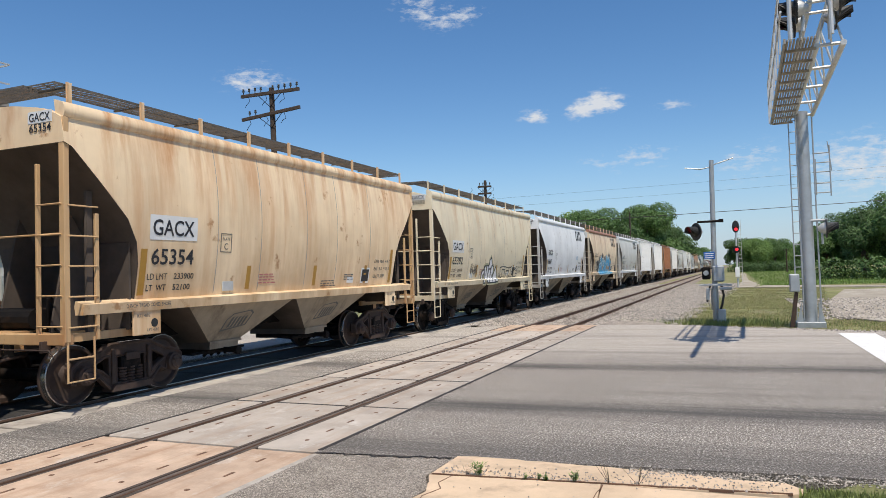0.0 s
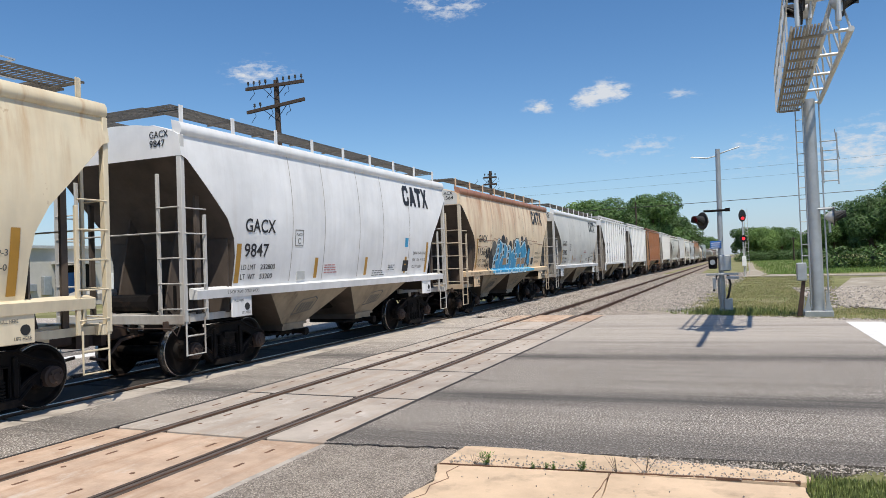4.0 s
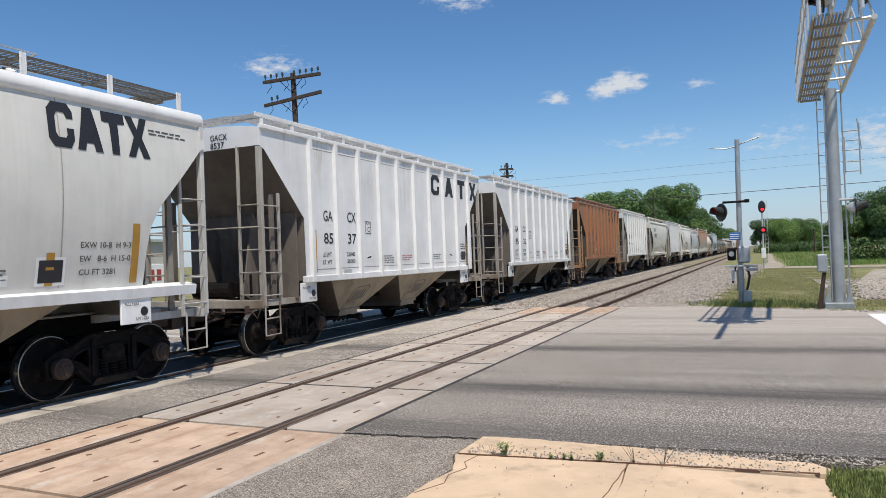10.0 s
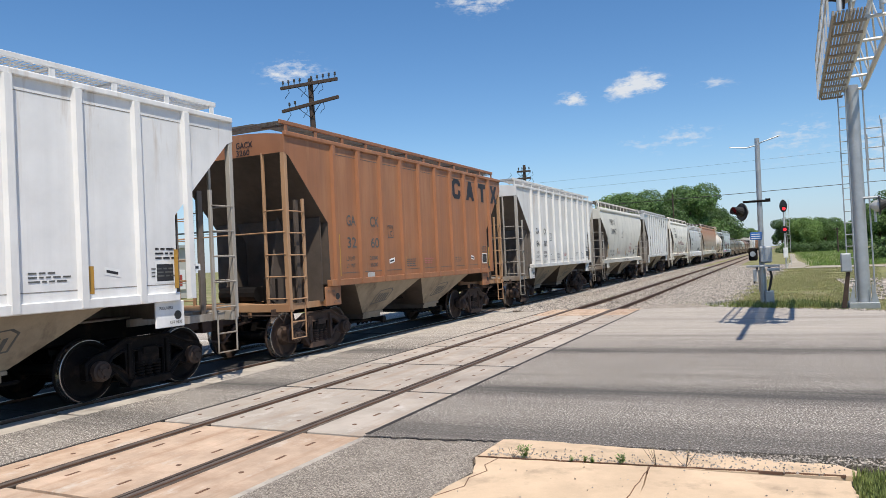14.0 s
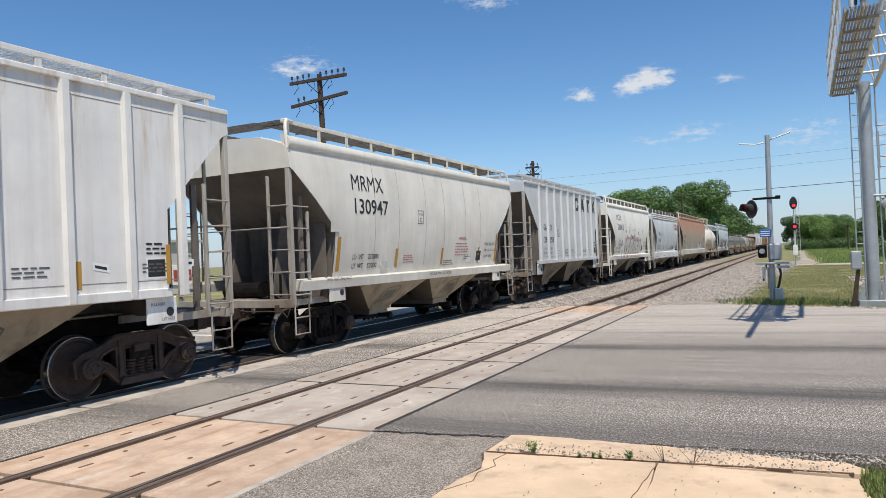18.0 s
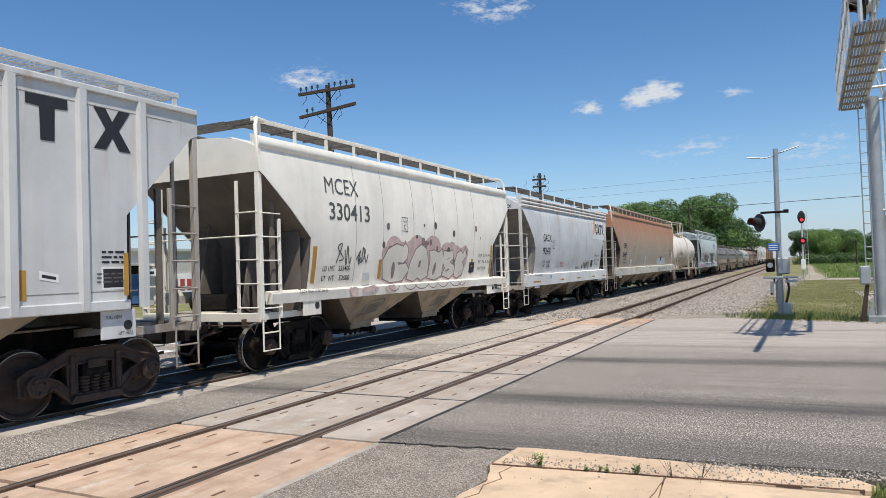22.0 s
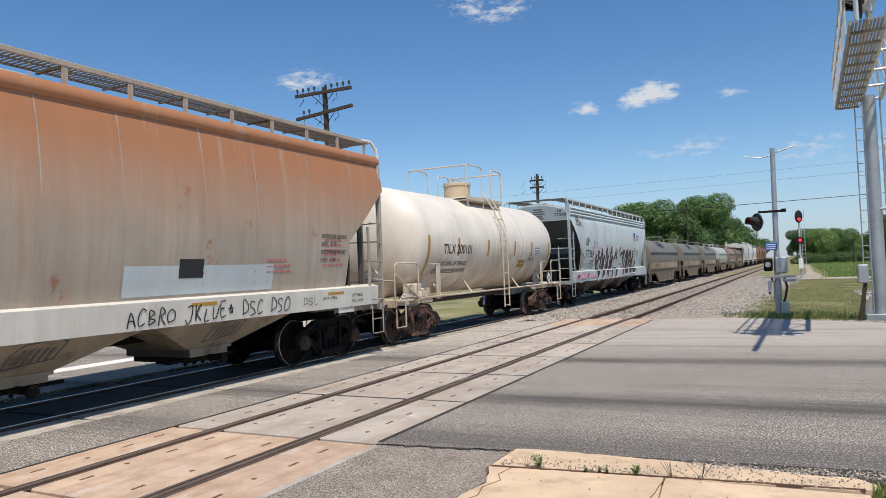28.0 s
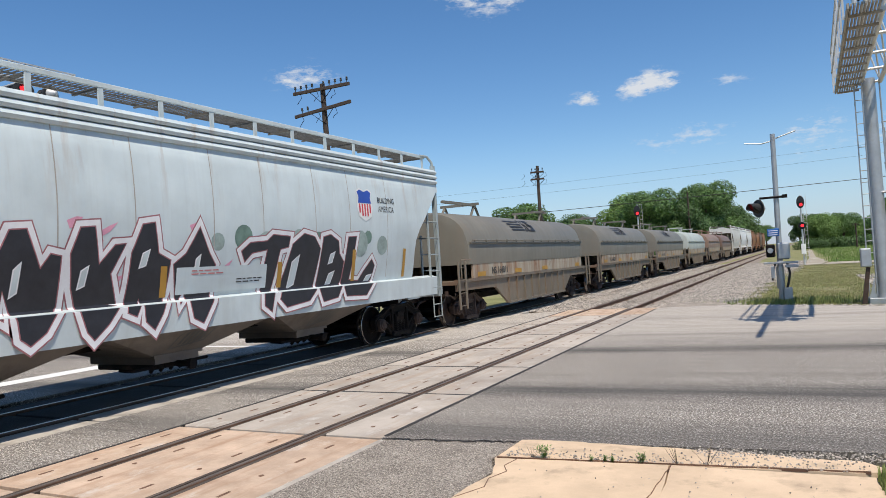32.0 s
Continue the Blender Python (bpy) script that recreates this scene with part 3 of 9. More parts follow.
bm = bmesh.new()
jp = [(-1.04 + 0.005 * math.sin(2.1 * k) - 0.004 * k, 5.57 - 0.1 * k) for k in range(22)]
add_prism(bm, [site(p[0] - 0.003, p[1]) for p in jp] + [site(p[0] + 0.003, p[1]) for p in jp[::-1]], 0.0, 0.0245, "z")
part("slab_joint", bm, SLOT, pad)
slab("gutter_bed", [site(*p) for p in ((-2.5, -6), (0.36, -6), (0.36, 5.9), (-2.5, 6.1))], -0.3, -0.03, RUBBER, "dark soil in the driveway joints")


def rail_bm(y0, y1):
    bm = bmesh.new()
    add_prism(bm, [(-0.075, -0.18), (0.075, -0.18), (0.075, -0.165), (0.012, -0.15), (0.012, -0.045), (0.036, -0.03), (0.036, -0.004), (-0.036, -0.004), (-0.036, -0.03), (-0.012, -0.045), (-0.012, -0.15), (-0.075, -0.165)], y0, y1, "y")
    return bm


RAIL_ME = mesh_of(rail_bm(-60, 900), name="rail")
HEAD_ME = mesh_of(box_bm(-0.024, 0.024, -60, 900, -0.004, 0.0), name="rail_head")
for x, z in ((XL - 0.036, 0.0), (XR + 0.036, 0.0), (TXC - 0.754, TZ), (TXC + 0.754, TZ)):
    r = tagged(link_part("rail", RAIL_ME, RAIL_SIDE, None, pose(x, 0, z)), "rusty steel rail with a polished head", "rail", "rails", "structure")
    link_part("rail_head", HEAD_ME, RAIL_TOP if x < -8 else RAIL_DULL, r)

# ballast beds, with the ties of the open track
for name, xc, z in (("clear_track_bed", (XL + XR) / 2, -0.15), ("train_track_bed", TXC, -0.06)):
    bm = bmesh.new()
    y0 = Y_END + 0.05
    prof = [(-2.6, -0.35), (-1.7, 0.0), (1.7, 0.0), (2.6 if xc < -8 else 3.6, -0.35)]
    rows = []
    for k in range(90):
        y = y0 + (k * 0.8 if k < 70 else 56 + (k - 70) ** 2 * 2.2)
        rows.append([bm.verts.new((xc + px, y, z + pz + 0.02 * noise.noise((px * 3, y * 2, 1)))) for px, pz in prof])
    for a, c in zip(rows, rows[1:]):
        for i in range(3):
            bm.faces.new((a[i], a[i + 1], c[i + 1], c[i]))
    bed = tagged(part(name, bm, BALLAST, smooth=True), "grey and tan crushed stone track bed", "track bed", kind="structure")
    tie_me = shared("tie", lambda: box_bm(-1.28, 1.28, -0.11, 0.11, -0.1, 0.0, 0.01))
    for k in range(90):
        link_part("tie", tie_me, TIE, bed, pose(xc, y0 + 0.4 + 0.52 * k, z + 0.012 - 0.05 * (xc < -8)))
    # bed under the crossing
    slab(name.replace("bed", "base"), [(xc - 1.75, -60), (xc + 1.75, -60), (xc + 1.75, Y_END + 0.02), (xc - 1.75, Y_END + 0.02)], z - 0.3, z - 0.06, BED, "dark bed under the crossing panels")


def stones(name, count, spots, size, label, seed):
    """Loose crushed stones as one mesh. spots(rnd) gives a place."""
    rnd = random.Random(seed)
    verts, faces = [], []
    for _ in range(count):
        x, y, z = spots(rnd)
        s = size * rnd.uniform(0.6, 1.5)
        a, q = rnd.uniform(0, 6.28), rnd.uniform(0.6, 1.0)
        base = len(verts)
        ca, sa = math.cos(a), math.sin(a)
        for px, py, pz in ((1, 0, 0.1), (0, 1, 0), (-1, 0, 0.15), (0, -1, 0), (0.2, 0.1, 0.9), (0, 0, -0.7)):
            px, py, pz = px * s * rnd.uniform(0.7, 1.2), py * s * q * rnd.uniform(0.7, 1.2), pz * s * 0.8
            verts.append((x + px * ca - py * sa, y + px * sa + py * ca, z + pz))
        faces += [tuple(base + i for i in f) for f in ((0, 1, 4), (1, 2, 4), (2, 3, 4), (3, 0, 4), (1, 0, 5), (2, 1, 5), (3, 2, 5), (0, 3, 5))]
    me = bpy.data.meshes.new(name)
    me.from_pydata(verts, [], faces)
    return tagged(link_part(name, me, STONE), label, "gravel", kind="stuff")


def ballast_spot(rnd):
    while True:
        y = Y_END + 0.2 + 58 * rnd.random() ** 1.6
        limit = -1.85 + 0.055 * max(0, y - 30) + 0.6 * noise.noise((y * 0.5, 1, 0))
        x = rnd.uniform(-9.55, limit + 0.5)
        if x > limit - 0.5 and rnd.random() < x - limit + 0.5:
            continue
        if abs(x - XL + 0.04) < 0.06 or abs(x - XR - 0.04) < 0.06:
            continue
        d = x - (XL + XR) / 2
        z = -0.145 if abs(d) < 1.2 else -0.11 if abs(d) < 1.7 else -0.10 - 0.06 * (abs(d) - 1.7)
        if abs(d) < 1.3 and rnd.random() < 0.55:
            continue
        z = max(z, -0.14, -0.05 - 0.389 * max(0, x - TXC - 1.7))
        return x, y, z + rnd.uniform(-0.01, 0.02)


stones("ballast_stones", 54000, ballast_spot, 0.04, "pale crushed stone heaped along the tracks", 7)
stones("road_grit", 900, lambda r: (lambda u: (*site(-0.9 + 2.2 * u, 6.02 - 0.1 * u + r.gauss(0, 0.06) + 0.12 * u), 0.012))(r.random()), 0.011, "loose grit along the road edge", 8)
stones("verge_grit", 1600, lambda r: (lambda u: (-4.3 + 9 * u, 24.15 - 2.6 * max(0, (u - 0.25) / 0.75) + abs(r.gauss(0, 0.25)), -0.04))(r.random()), 0.035, "loose stones along the far road edge", 9)

# crossing panels: one piece each
cross = thing("crossing_surface", pose(0, 0, 0), "concrete railroad crossing panels with dark lifting slots", "crossing", kind="structure")
train_cross = thing("train_crossing_surface", pose(0, 0, 0), "concrete crossing panels under the train", "crossing", kind="structure")


def panel_me(w):
    return shared(("panel", round(w, 3)), lambda: box_bm(-w / 2, w / 2, 0.04, PITCH - 0.04, -0.14, 0.0, 0.012))


slot_me = shared("slot", lambda: box_bm(-0.016, 0.016, -0.075, 0.075, -0.01, 0.004))
hole_me = shared("hole", lambda: add_lathe(bmesh.new(), [(-0.01, 0.028), (0.004, 0.028)], "z", 10))
rnd = random.Random(11)
GF = 0.095


def lay_panels(parent, xl, xr, left, right, z, tans, edge):
    for k in range(-9, 7):
        y = Y_PANEL0 + k * PITCH
        tan = k in tans
        for a, c in ((left, xl - 0.155), (xl + GF, (xl + xr) / 2 - 0.0), ((xl + xr) / 2, xr - GF), (xr + 0.155, right)):
            if a == (xl + xr) / 2:
                continue
            if a == xl + GF:
                c = xr - GF
            w = c - a
            p = link_part("panel", panel_me(w), PANEL_TAN if tan else edge if a == xr + 0.155 and edge else PANEL_SHADED if edge else PANEL_GREY, parent,
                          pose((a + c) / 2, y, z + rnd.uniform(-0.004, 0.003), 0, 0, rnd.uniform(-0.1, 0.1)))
            if k < -4 or edge:
                continue
            offs = (-0.42, 0.42) if w > 1 else (0.0,)
            for ox in offs:
                for q in (0.17, 0.39, 0.61, 0.83):
                    link_part("lifting_slot", slot_me if (q * 100 + k) % 3 < 2 else hole_me, SLOT, p, pose(ox + rnd.uniform(-0.05, 0.05), PITCH * q + rnd.uniform(-0.05, 0.05), 0.0))


lay_panels(cross, XL, XR, -7.40, -4.31, -0.002, (-9, -8, -7, -6, -5, -4, -3, -2, -1, 6), None)
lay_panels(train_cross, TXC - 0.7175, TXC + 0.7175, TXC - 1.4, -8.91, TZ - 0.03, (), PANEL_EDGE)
for x0, x1, z in ((XL, XL + 0.045, -0.11), (XR - 0.045, XR, -0.11), (XL + 0.045, XL + GF, -0.012), (XR - GF, XR - 0.045, -0.012), (XL - 0.16, XL - 0.074, -0.014), (XR + 0.074, XR + 0.16, -0.014)):
    tagged(part("flangeway_filler", box_bm(x0, x1, -40, Y_END, -0.14, z), FILLER if z > -0.1 else RUBBER), "black rubber flangeway filler", "flangeway", kind="structure")
bm = bmesh.new()
for k in range(1, 7):
    y = Y_PANEL0 + k * PITCH
    for x0, x1 in ((-7.40, XL - 0.16), (XL + 0.1, XR - 0.1), (XR + 0.16, -4.31)):
        add_box(bm, x0, x1, y - 0.039, y + 0.039, -0.1, -0.007)
tagged(part("joint_filler", bm, RUBBER), "dark joints between crossing panels", "joint", kind="structure")
# dark tar joints where the panels meet the asphalt
for x0, x1, y0 in ((-4.335, -4.275, 6.75), (-7.43, -7.385, -40)):
    tagged(part("edge_joint", box_bm(x0, x1, y0, Y_END - 0.6, -0.1, 0.004), RUBBER), "dark tar joint between panels and asphalt", "joint", kind="structure")
# pale worn lip along the near edge of the crossing
tagged(part("crossing_lip", box_bm(-4.31, -4.24, -40, 6.6, -0.1, 0.001, 0.01), PANEL_EDGE), "pale concrete lip along the crossing edge", "kerb", kind="structure")

# gravel lot and field beyond the road on the clear side
slab("gravel_lot", [(3.3, 29.5), (4.4, 27), (40, 26), (120, 36), (120, 62), (16, 60), (7.2, 57), (4.3, 40)], -0.3, -0.085, DIRT, "pale dusty gravel lot")
slab("dirt_track", [(0.2, 66), (1.5, 66), (2.3, 74), (1.7, 95), (2.3, 165), (1.5, 165), (0.9, 90)], -0.3, -0.09, DIRT, "pale dirt service track beside the rails")
slab("dirt_spur", [(1.6, 65.5), (7.5, 63.5), (14, 61), (14, 63.5), (7.5, 67.5), (2.5, 71)], -0.3, -0.088, DIRT, "pale dirt spur towards the lot")
stones("lot_gravel", 5000, lambda r: (2.6 + 14 * r.random() ** 1.3, 27.6 + 16 * r.random(), -0.085), 0.045, "pale loose gravel on the lot", 14)
DARK_GRIT = foliage("dark_grit", (0.10, 0.085, 0.07), 0.5, 0.0)
for count, spot, size, lab, seed in ((420, lambda r: (*site(r.uniform(-2.45, 0.3), 5.62 + abs(r.gauss(0, 0.14))), 0.018), 0.010, "dark grit swept into the gutter", 41), (70, lambda r: (*site(r.uniform(-2.35, 0.3), r.uniform(4.2, 5.58)), 0.026), 0.008, "scattered specks of dirt on the driveway", 42)):
    stones("gutter_grit", count, spot, size, lab, seed).data.materials[0] = DARK_GRIT


# ---- lettering: built-in font, turned into meshes once ----
WORDS = ["GACX", "65354", "65392", "9847", "11564", "53082", "GA", "CX", "85", "37", "32", "60", "84", "81", "29", "859", "MRMX", "130947", "MCEX", "330413",
         "9243", "UP", "77369", "TILX 200101", "NITRIC ACID", "LD LMT", "LT  WT", "233900", "52100", "234100", "51900", "232800", "53200", "231000", "55000",
         "231200", "54800", "231700", "54300", "233400", "52600", "232200", "53800", "197400", "65600", "C", "EXW 10-8  H 9-3", "EW   8-6  H 15-0", "CU FT 3281",
         "2 INCH TREAD COND. SHOES", "BUILDING", "AMERICA", "LIFT HERE", "VENT CAR WHEN UNLOADING", "WARNING", "PLATE", "PULL HERE", "2031", "NS 164811", "CAUTION", "8537", "8532", "3260", "8481", "29859", "LD LMT 206900 LBS 93850 KGS", "LT WT   56100 LBS 25450 KGS 8-95", "HF COMP SHOES", "SORRY", "FOR UR", "CAR", "INTERIOR LINING", "EXTERIOR PAINT", "BMT   9-99", "JACK HERE", "CEFX", "50469"]
LETTERS = {}
made = []
for word in WORDS:
    cu = bpy.data.curves.new("lettering", "FONT")
    cu.body, cu.offset, cu.resolution_u = word, 0.0 if "M" in word else 0.012, 3
    made.append((word, new("lettering", cu)))
dg = bpy.context.evaluated_depsgraph_get()
for word, ob in made:
    me = bpy.data.meshes.new_from_object(ob.evaluated_get(dg))
    co = np.empty(len(me.vertices) * 3)
    me.vertices.foreach_get("co", co)
    co = co.reshape(-1, 3)
    lo, hi = co.min(0), co.max(0)
    co = (co - lo) / np.where(hi - lo > 1e-6, hi - lo, 1)
    LETTERS[word] = (co, [tuple(p.vertices) for p in me.polygons], (hi - lo)[0] / max(1e-6, (hi - lo)[1]))
for word, ob in made:
    bpy.data.objects.remove(ob)


def side_curved(z):
    """Half width of a round-sided wagon body at height z."""
    d = (2.95 - z) / 1.6 if z < 2.95 else (z - 2.95) / 1.3
    return 1.60 - (0.22 * min(1.0, d) ** 1.7 if z < 2.95 else 0.13 * min(1.2, d) ** 2)


def side_flat(z):
    return 1.525


def letter(word, car, y, z, height, prof, material, width=None, name="lettering", lift=0.006):
    """Writing on the near side of a wagon, lower left corner at y, z."""
    co, faces, ratio = LETTERS[word]
    w = width or height * ratio * 0.95
    v = [(prof(z + c[1] * height) + lift, y + c[0] * w, z + c[1] * height) for c in co]
    me = bpy.data.meshes.new(name)
    me.from_pydata(v, [], faces)
    return link_part(name, me, material, car)


def plate(car, name, y0, y1, z0, z1, prof, material, lift=0.004, label=""):
    """A flat mark on the side, bent to the side's curve."""
    bm = bmesh.new()
    n = max(1, int((z1 - z0) / 0.15))
    prev = None
    for k in range(n + 1):
        z = z0 + (z1 - z0) * k / n
        cur = [bm.verts.new((prof(z) + lift, y, z)) for y in (y0, y1)]
        if prev:
            bm.faces.new((prev[0], prev[1], cur[1], cur[0]))
        prev = cur
    return part(name, bm, material, car, label)


def sketch(car, name, pts, prof, material, lift, y0, z0, sy, sz):
    """A painted shape on the side from an outline in a unit box; cut fine enough to follow the curve."""
    return blot(car, name, [(y0 + p[0] * sy, z0 + p[1] * sz) for p in pts], prof, material, lift)


def blot(car, name, pts, prof, material, lift):
    """A painted shape on the side from an outline in metres along and up."""
    bm = bmesh.new()
    f = bm.faces.new([bm.verts.new((0, p[0], p[1])) for p in pts])
    f.normal_update()
    bmesh.ops.triangulate(bm, faces=[f], ngon_method="EAR_CLIP")
    lo, hi = min(p[1] for p in pts), max(p[1] for p in pts)
    for zc in [1.0 + 0.12 * k for k in range(30)] + [1.49, 1.525, 1.555, 1.585]:
        if lo < zc < hi:
            bmesh.ops.bisect_plane(bm, geom=bm.verts[:] + bm.edges[:] + bm.faces[:], plane_co=(0, 0, zc), plane_no=(0, 0, 1))
    for v in bm.verts:
        v.co.x = prof(v.co.z) + lift
    return part(name, bm, material, car)


def grown(pts, d):
    """The outline moved outward by d."""
    area = sum(a[0] * c[1] - c[0] * a[1] for a, c in zip(pts, pts[1:] + pts[:1]))
    out = []
    for i, p in enumerate(pts):
        a, c = Vector(pts[i - 1]), Vector(pts[(i + 1) % len(pts)])
        p = Vector(p)
        e1, e2 = (p - a).normalized(), (c - p).normalized()
        n1, n2 = Vector((e1.y, -e1.x)), Vector((e2.y, -e2.x))
        n = (n1 + n2) if (n1 + n2).length > 0.2 else n1
        n = n.normalized() * min(1.9, 1 / max(0.35, n.normalized().dot(n1)))
        q = p + n * d * (1 if area > 0 else -1)
        out.append((q.x, q.y))
    return out


def piece(car, shapes, y, z, w, h, prof, layers):
    """A sprayed piece: its letter-like shapes laid as rims and a heart, each colour over the last. layers: name, growth, colour, lift."""
    for name, d, mm, lift in layers:
        for k, pts in enumerate(shapes):
            blot(car, name, grown([(y + p[0] * w, z + p[1] * h) for p in pts], d), prof, mm, lift + 0.0004 * (k % 3))


def small_print(car, y, z, w, rows, prof, material=None, gap=0.055):
    """Writing too small to read: bars of its size."""
    bm = bmesh.new()
    rnd = random.Random(int(y * 100) + rows)
    for r in range(rows):
        zz = z - r * gap
        x0 = y
        while x0 < y + w * rnd.uniform(0.75, 1.0):
            d = rnd.uniform(0.06, 0.16)
            vs = [bm.verts.new((prof(zz) + 0.006, a, b)) for a, b in ((x0, zz), (x0 + d, zz), (x0 + d, zz + gap * 0.4), (x0, zz + gap * 0.4))]
            bm.faces.new(vs)
            x0 += d + 0.03
    return part("small_print", bm, material or INK_FADED, car)


# ---- running gear ----
def wheel_bm():
    bm = bmesh.new()
    add_lathe(bm, [(-0.07, 0.10), (-0.07, 0.16), (-0.01, 0.20), (-0.005, 0.36), (-0.05, 0.40), (-0.05, 0.482), (-0.02, 0.482), (-0.01, 0.461), (0.075, 0.455), (0.08, 0.448), (0.08, 0.40),
                   (0.035, 0.365), (0.03, 0.20), (0.08, 0.15), (0.08, 0.10)], "x", 36)
    return bm


def rim_bm():
    """The bright tread and rim face that the rail keeps polished."""
    bm = bmesh.new()
    add_lathe(bm, [(-0.012, 0.464), (0.0765, 0.458), (0.083, 0.451), (0.0835, 0.444), (0.0815, 0.444)], "x", 36, caps=False)
    return bm


def side_frame_bm():
    """Cast side frame with two windows and the spring opening, a rolled rim round each, outer face towards +x, its middle at y = 0."""
    half = [(0.36, 0.15), (0.62, 0.40), (0.74, 0.34), (0.76, 0.46), (1.02, 0.46), (1.03, 0.34), (1.09, 0.36), (1.10, 0.58), (0.98, 0.66), (0.78, 0.70), (0.58, 0.78), (0.40, 0.87)]
    outer = half + [(-y, z) for y, z in reversed(half)]
    window = [(0.42, 0.36), (0.56, 0.47), (0.72, 0.55), (0.66, 0.62), (0.50, 0.69), (0.42, 0.70)]
    spring = [(-0.29, 0.25), (0.29, 0.25), (0.29, 0.68), (-0.29, 0.68)]
    loops = [outer, window, [(-y, z) for y, z in reversed(window)], spring]
    bm = bmesh.new()
    edges = []
    for loop in loops:
        vs = [bm.verts.new((-0.08, y, z)) for y, z in loop]
        edges += [bm.edges.new((a, c)) for a, c in zip(vs, vs[1:] + vs[:1])]
    made = bmesh.ops.triangle_fill(bm, use_beauty=True, edges=edges)
    faces = [f for f in made["geom"] if isinstance(f, bmesh.types.BMFace)]
    out = bmesh.ops.extrude_face_region(bm, geom=faces)
    for v in out["geom"]:
        if isinstance(v, bmesh.types.BMVert):
            v.co.x = 0.055
    for loop in loops:
        add_pipe(bm, [(0.055, y, z) for y, z in loop + loop[:1]], 0.028, 6)
    add_prism(bm, [(-0.42, 0.14), (0.42, 0.14), (0.36, 0.24), (-0.36, 0.24)], -0.12, 0.13)
    for y in (-0.36, 0.36):
        add_box(bm, 0.05, 0.10, y - 0.035, y + 0.035, 0.26, 0.80, 0.012)
    return bm


def spring_bm():
    bm = bmesh.new()
    prof = []
    for k in range(6):
        prof += [(0.23 + k * 0.045, 0.05), (0.245 + k * 0.045, 0.075), (0.265 + k * 0.045, 0.075), (0.27 + k * 0.045, 0.05)]
    add_lathe(bm, prof, "z", 10)
    return bm


def cap_bm():
    bm = bmesh.new()
    add_lathe(bm, [(-0.06, 0.15), (0.06, 0.15), (0.075, 0.12), (0.10, 0.11), (0.10, 0.06), (0.115, 0.05)], "x", 16)
    for k in range(3):
        a = 2.1 * k + 0.5
        add_tube(bm, (0.07, 0.085 * math.cos(a), 0.085 * math.sin(a)), (0.125, 0.085 * math.cos(a), 0.085 * math.sin(a)), 0.02, 6)
    return bm


def bolster_bm():
    bm = bmesh.new()
    add_box(bm, -1.1, 1.1, -0.2, 0.2, 0.42, 0.68, 0.03)
    add_lathe(bm, [(0.68, 0.3), (0.80, 0.3)], "z", 16)
    add_tube(bm, (-0.9, -0.62, 0.33), (0.9, -0.62, 0.33), 0.05, 8)
    add_tube(bm, (-0.9, 0.62, 0.33), (0.9, 0.62, 0.33), 0.05, 8)
    return bm


WHEELSETS = []


def running_gear(car, L, first=0.68, base=1.778, rusty=False, frame_mat=None):
    frame_mat = frame_mat or (RUSTSTEEL if rusty else DARKSTEEL)
    for y0 in (first, L - first - base):
        yc = y0 + base / 2
        truck = link_part("truck", shared("bolster", bolster_bm), DARKSTEEL, car, pose(0, yc, 0))
        link_part("brake_rigging", shared("brake_rigging", rigging_bm), DARKSTEEL, truck)
        for s in (1, -1):
            fr = link_part("side_frame", shared("side_frame", side_frame_bm), frame_mat, truck, pose(s * 1.0, 0, 0, 0, 0, 0 if s > 0 else 180))
            if s > 0:
                for k in (-0.16, 0.0, 0.16):
                    link_part("spring", shared("spring", spring_bm, True), frame_mat, truck, pose(s * 1.04, k, 0))
                link_part("grip_plate", shared("grip_plate", lambda: box_bm(0, 0.03, -0.14, 0.14, 0.5, 0.62, 0.01)), frame_mat, truck, pose(1.09, 0.0, 0.1))
            for d in (-base / 2, base / 2):
                link_part("bearing_cap", shared("bearing_cap", cap_bm, True), RUSTSTEEL if s > 0 else DARKSTEEL, truck, pose(s * 1.08, d, 0.4575, 0, 0, 0 if s > 0 else 180))
        for d in (-base / 2, base / 2):
            ax = link_part("wheelset", shared("axle", lambda: add_lathe(bmesh.new(), [(-1.08, 0.07), (-0.85, 0.075), (-0.84, 0.1), (-0.6, 0.1), (-0.5, 0.085), (0.5, 0.085), (0.6, 0.1), (0.84, 0.1), (0.85, 0.075), (1.08, 0.07)], "x", 14), True), DARKSTEEL, car, pose(0, yc + d, 0.4575))
            for s in (1, -1):
                w = link_part("wheel", shared("wheel", wheel_bm, True), DARKSTEEL if not rusty else RUSTSTEEL, ax, pose(s * 0.745, 0, 0, 0, 0, 0 if s > 0 else 180))
                link_part("wheel_rim", shared("wheel_rim", rim_bm, True), TREAD, ax, pose(s * 0.745, 0, 0, 0, 0, 0 if s > 0 else 180))
            WHEELSETS.append((ax, yc + d))


def rigging_bm():
    """Brake beams, hangers and rods inside a truck."""
    bm = bmesh.new()
    for s in (1, -1):
        add_prism(bm, [(s * 0.30, 0.28), (s * 0.36, 0.22), (s * 0.40, 0.30), (s * 0.34, 0.36)], -0.8, 0.8)
        for x in (-0.75, 0.75):
            add_prism(bm, [(s * 0.36, 0.22), (s * 0.44, 0.24), (s * 0.41, 0.44), (s * 0.37, 0.60), (s * 0.31, 0.58)], x - 0.05, x + 0.05)
    add_pipe(bm, [(0.25, -1.1, 0.62), (0.25, -0.3, 0.5), (0.25, 0.4, 0.36)], 0.022, 6)
    return bm


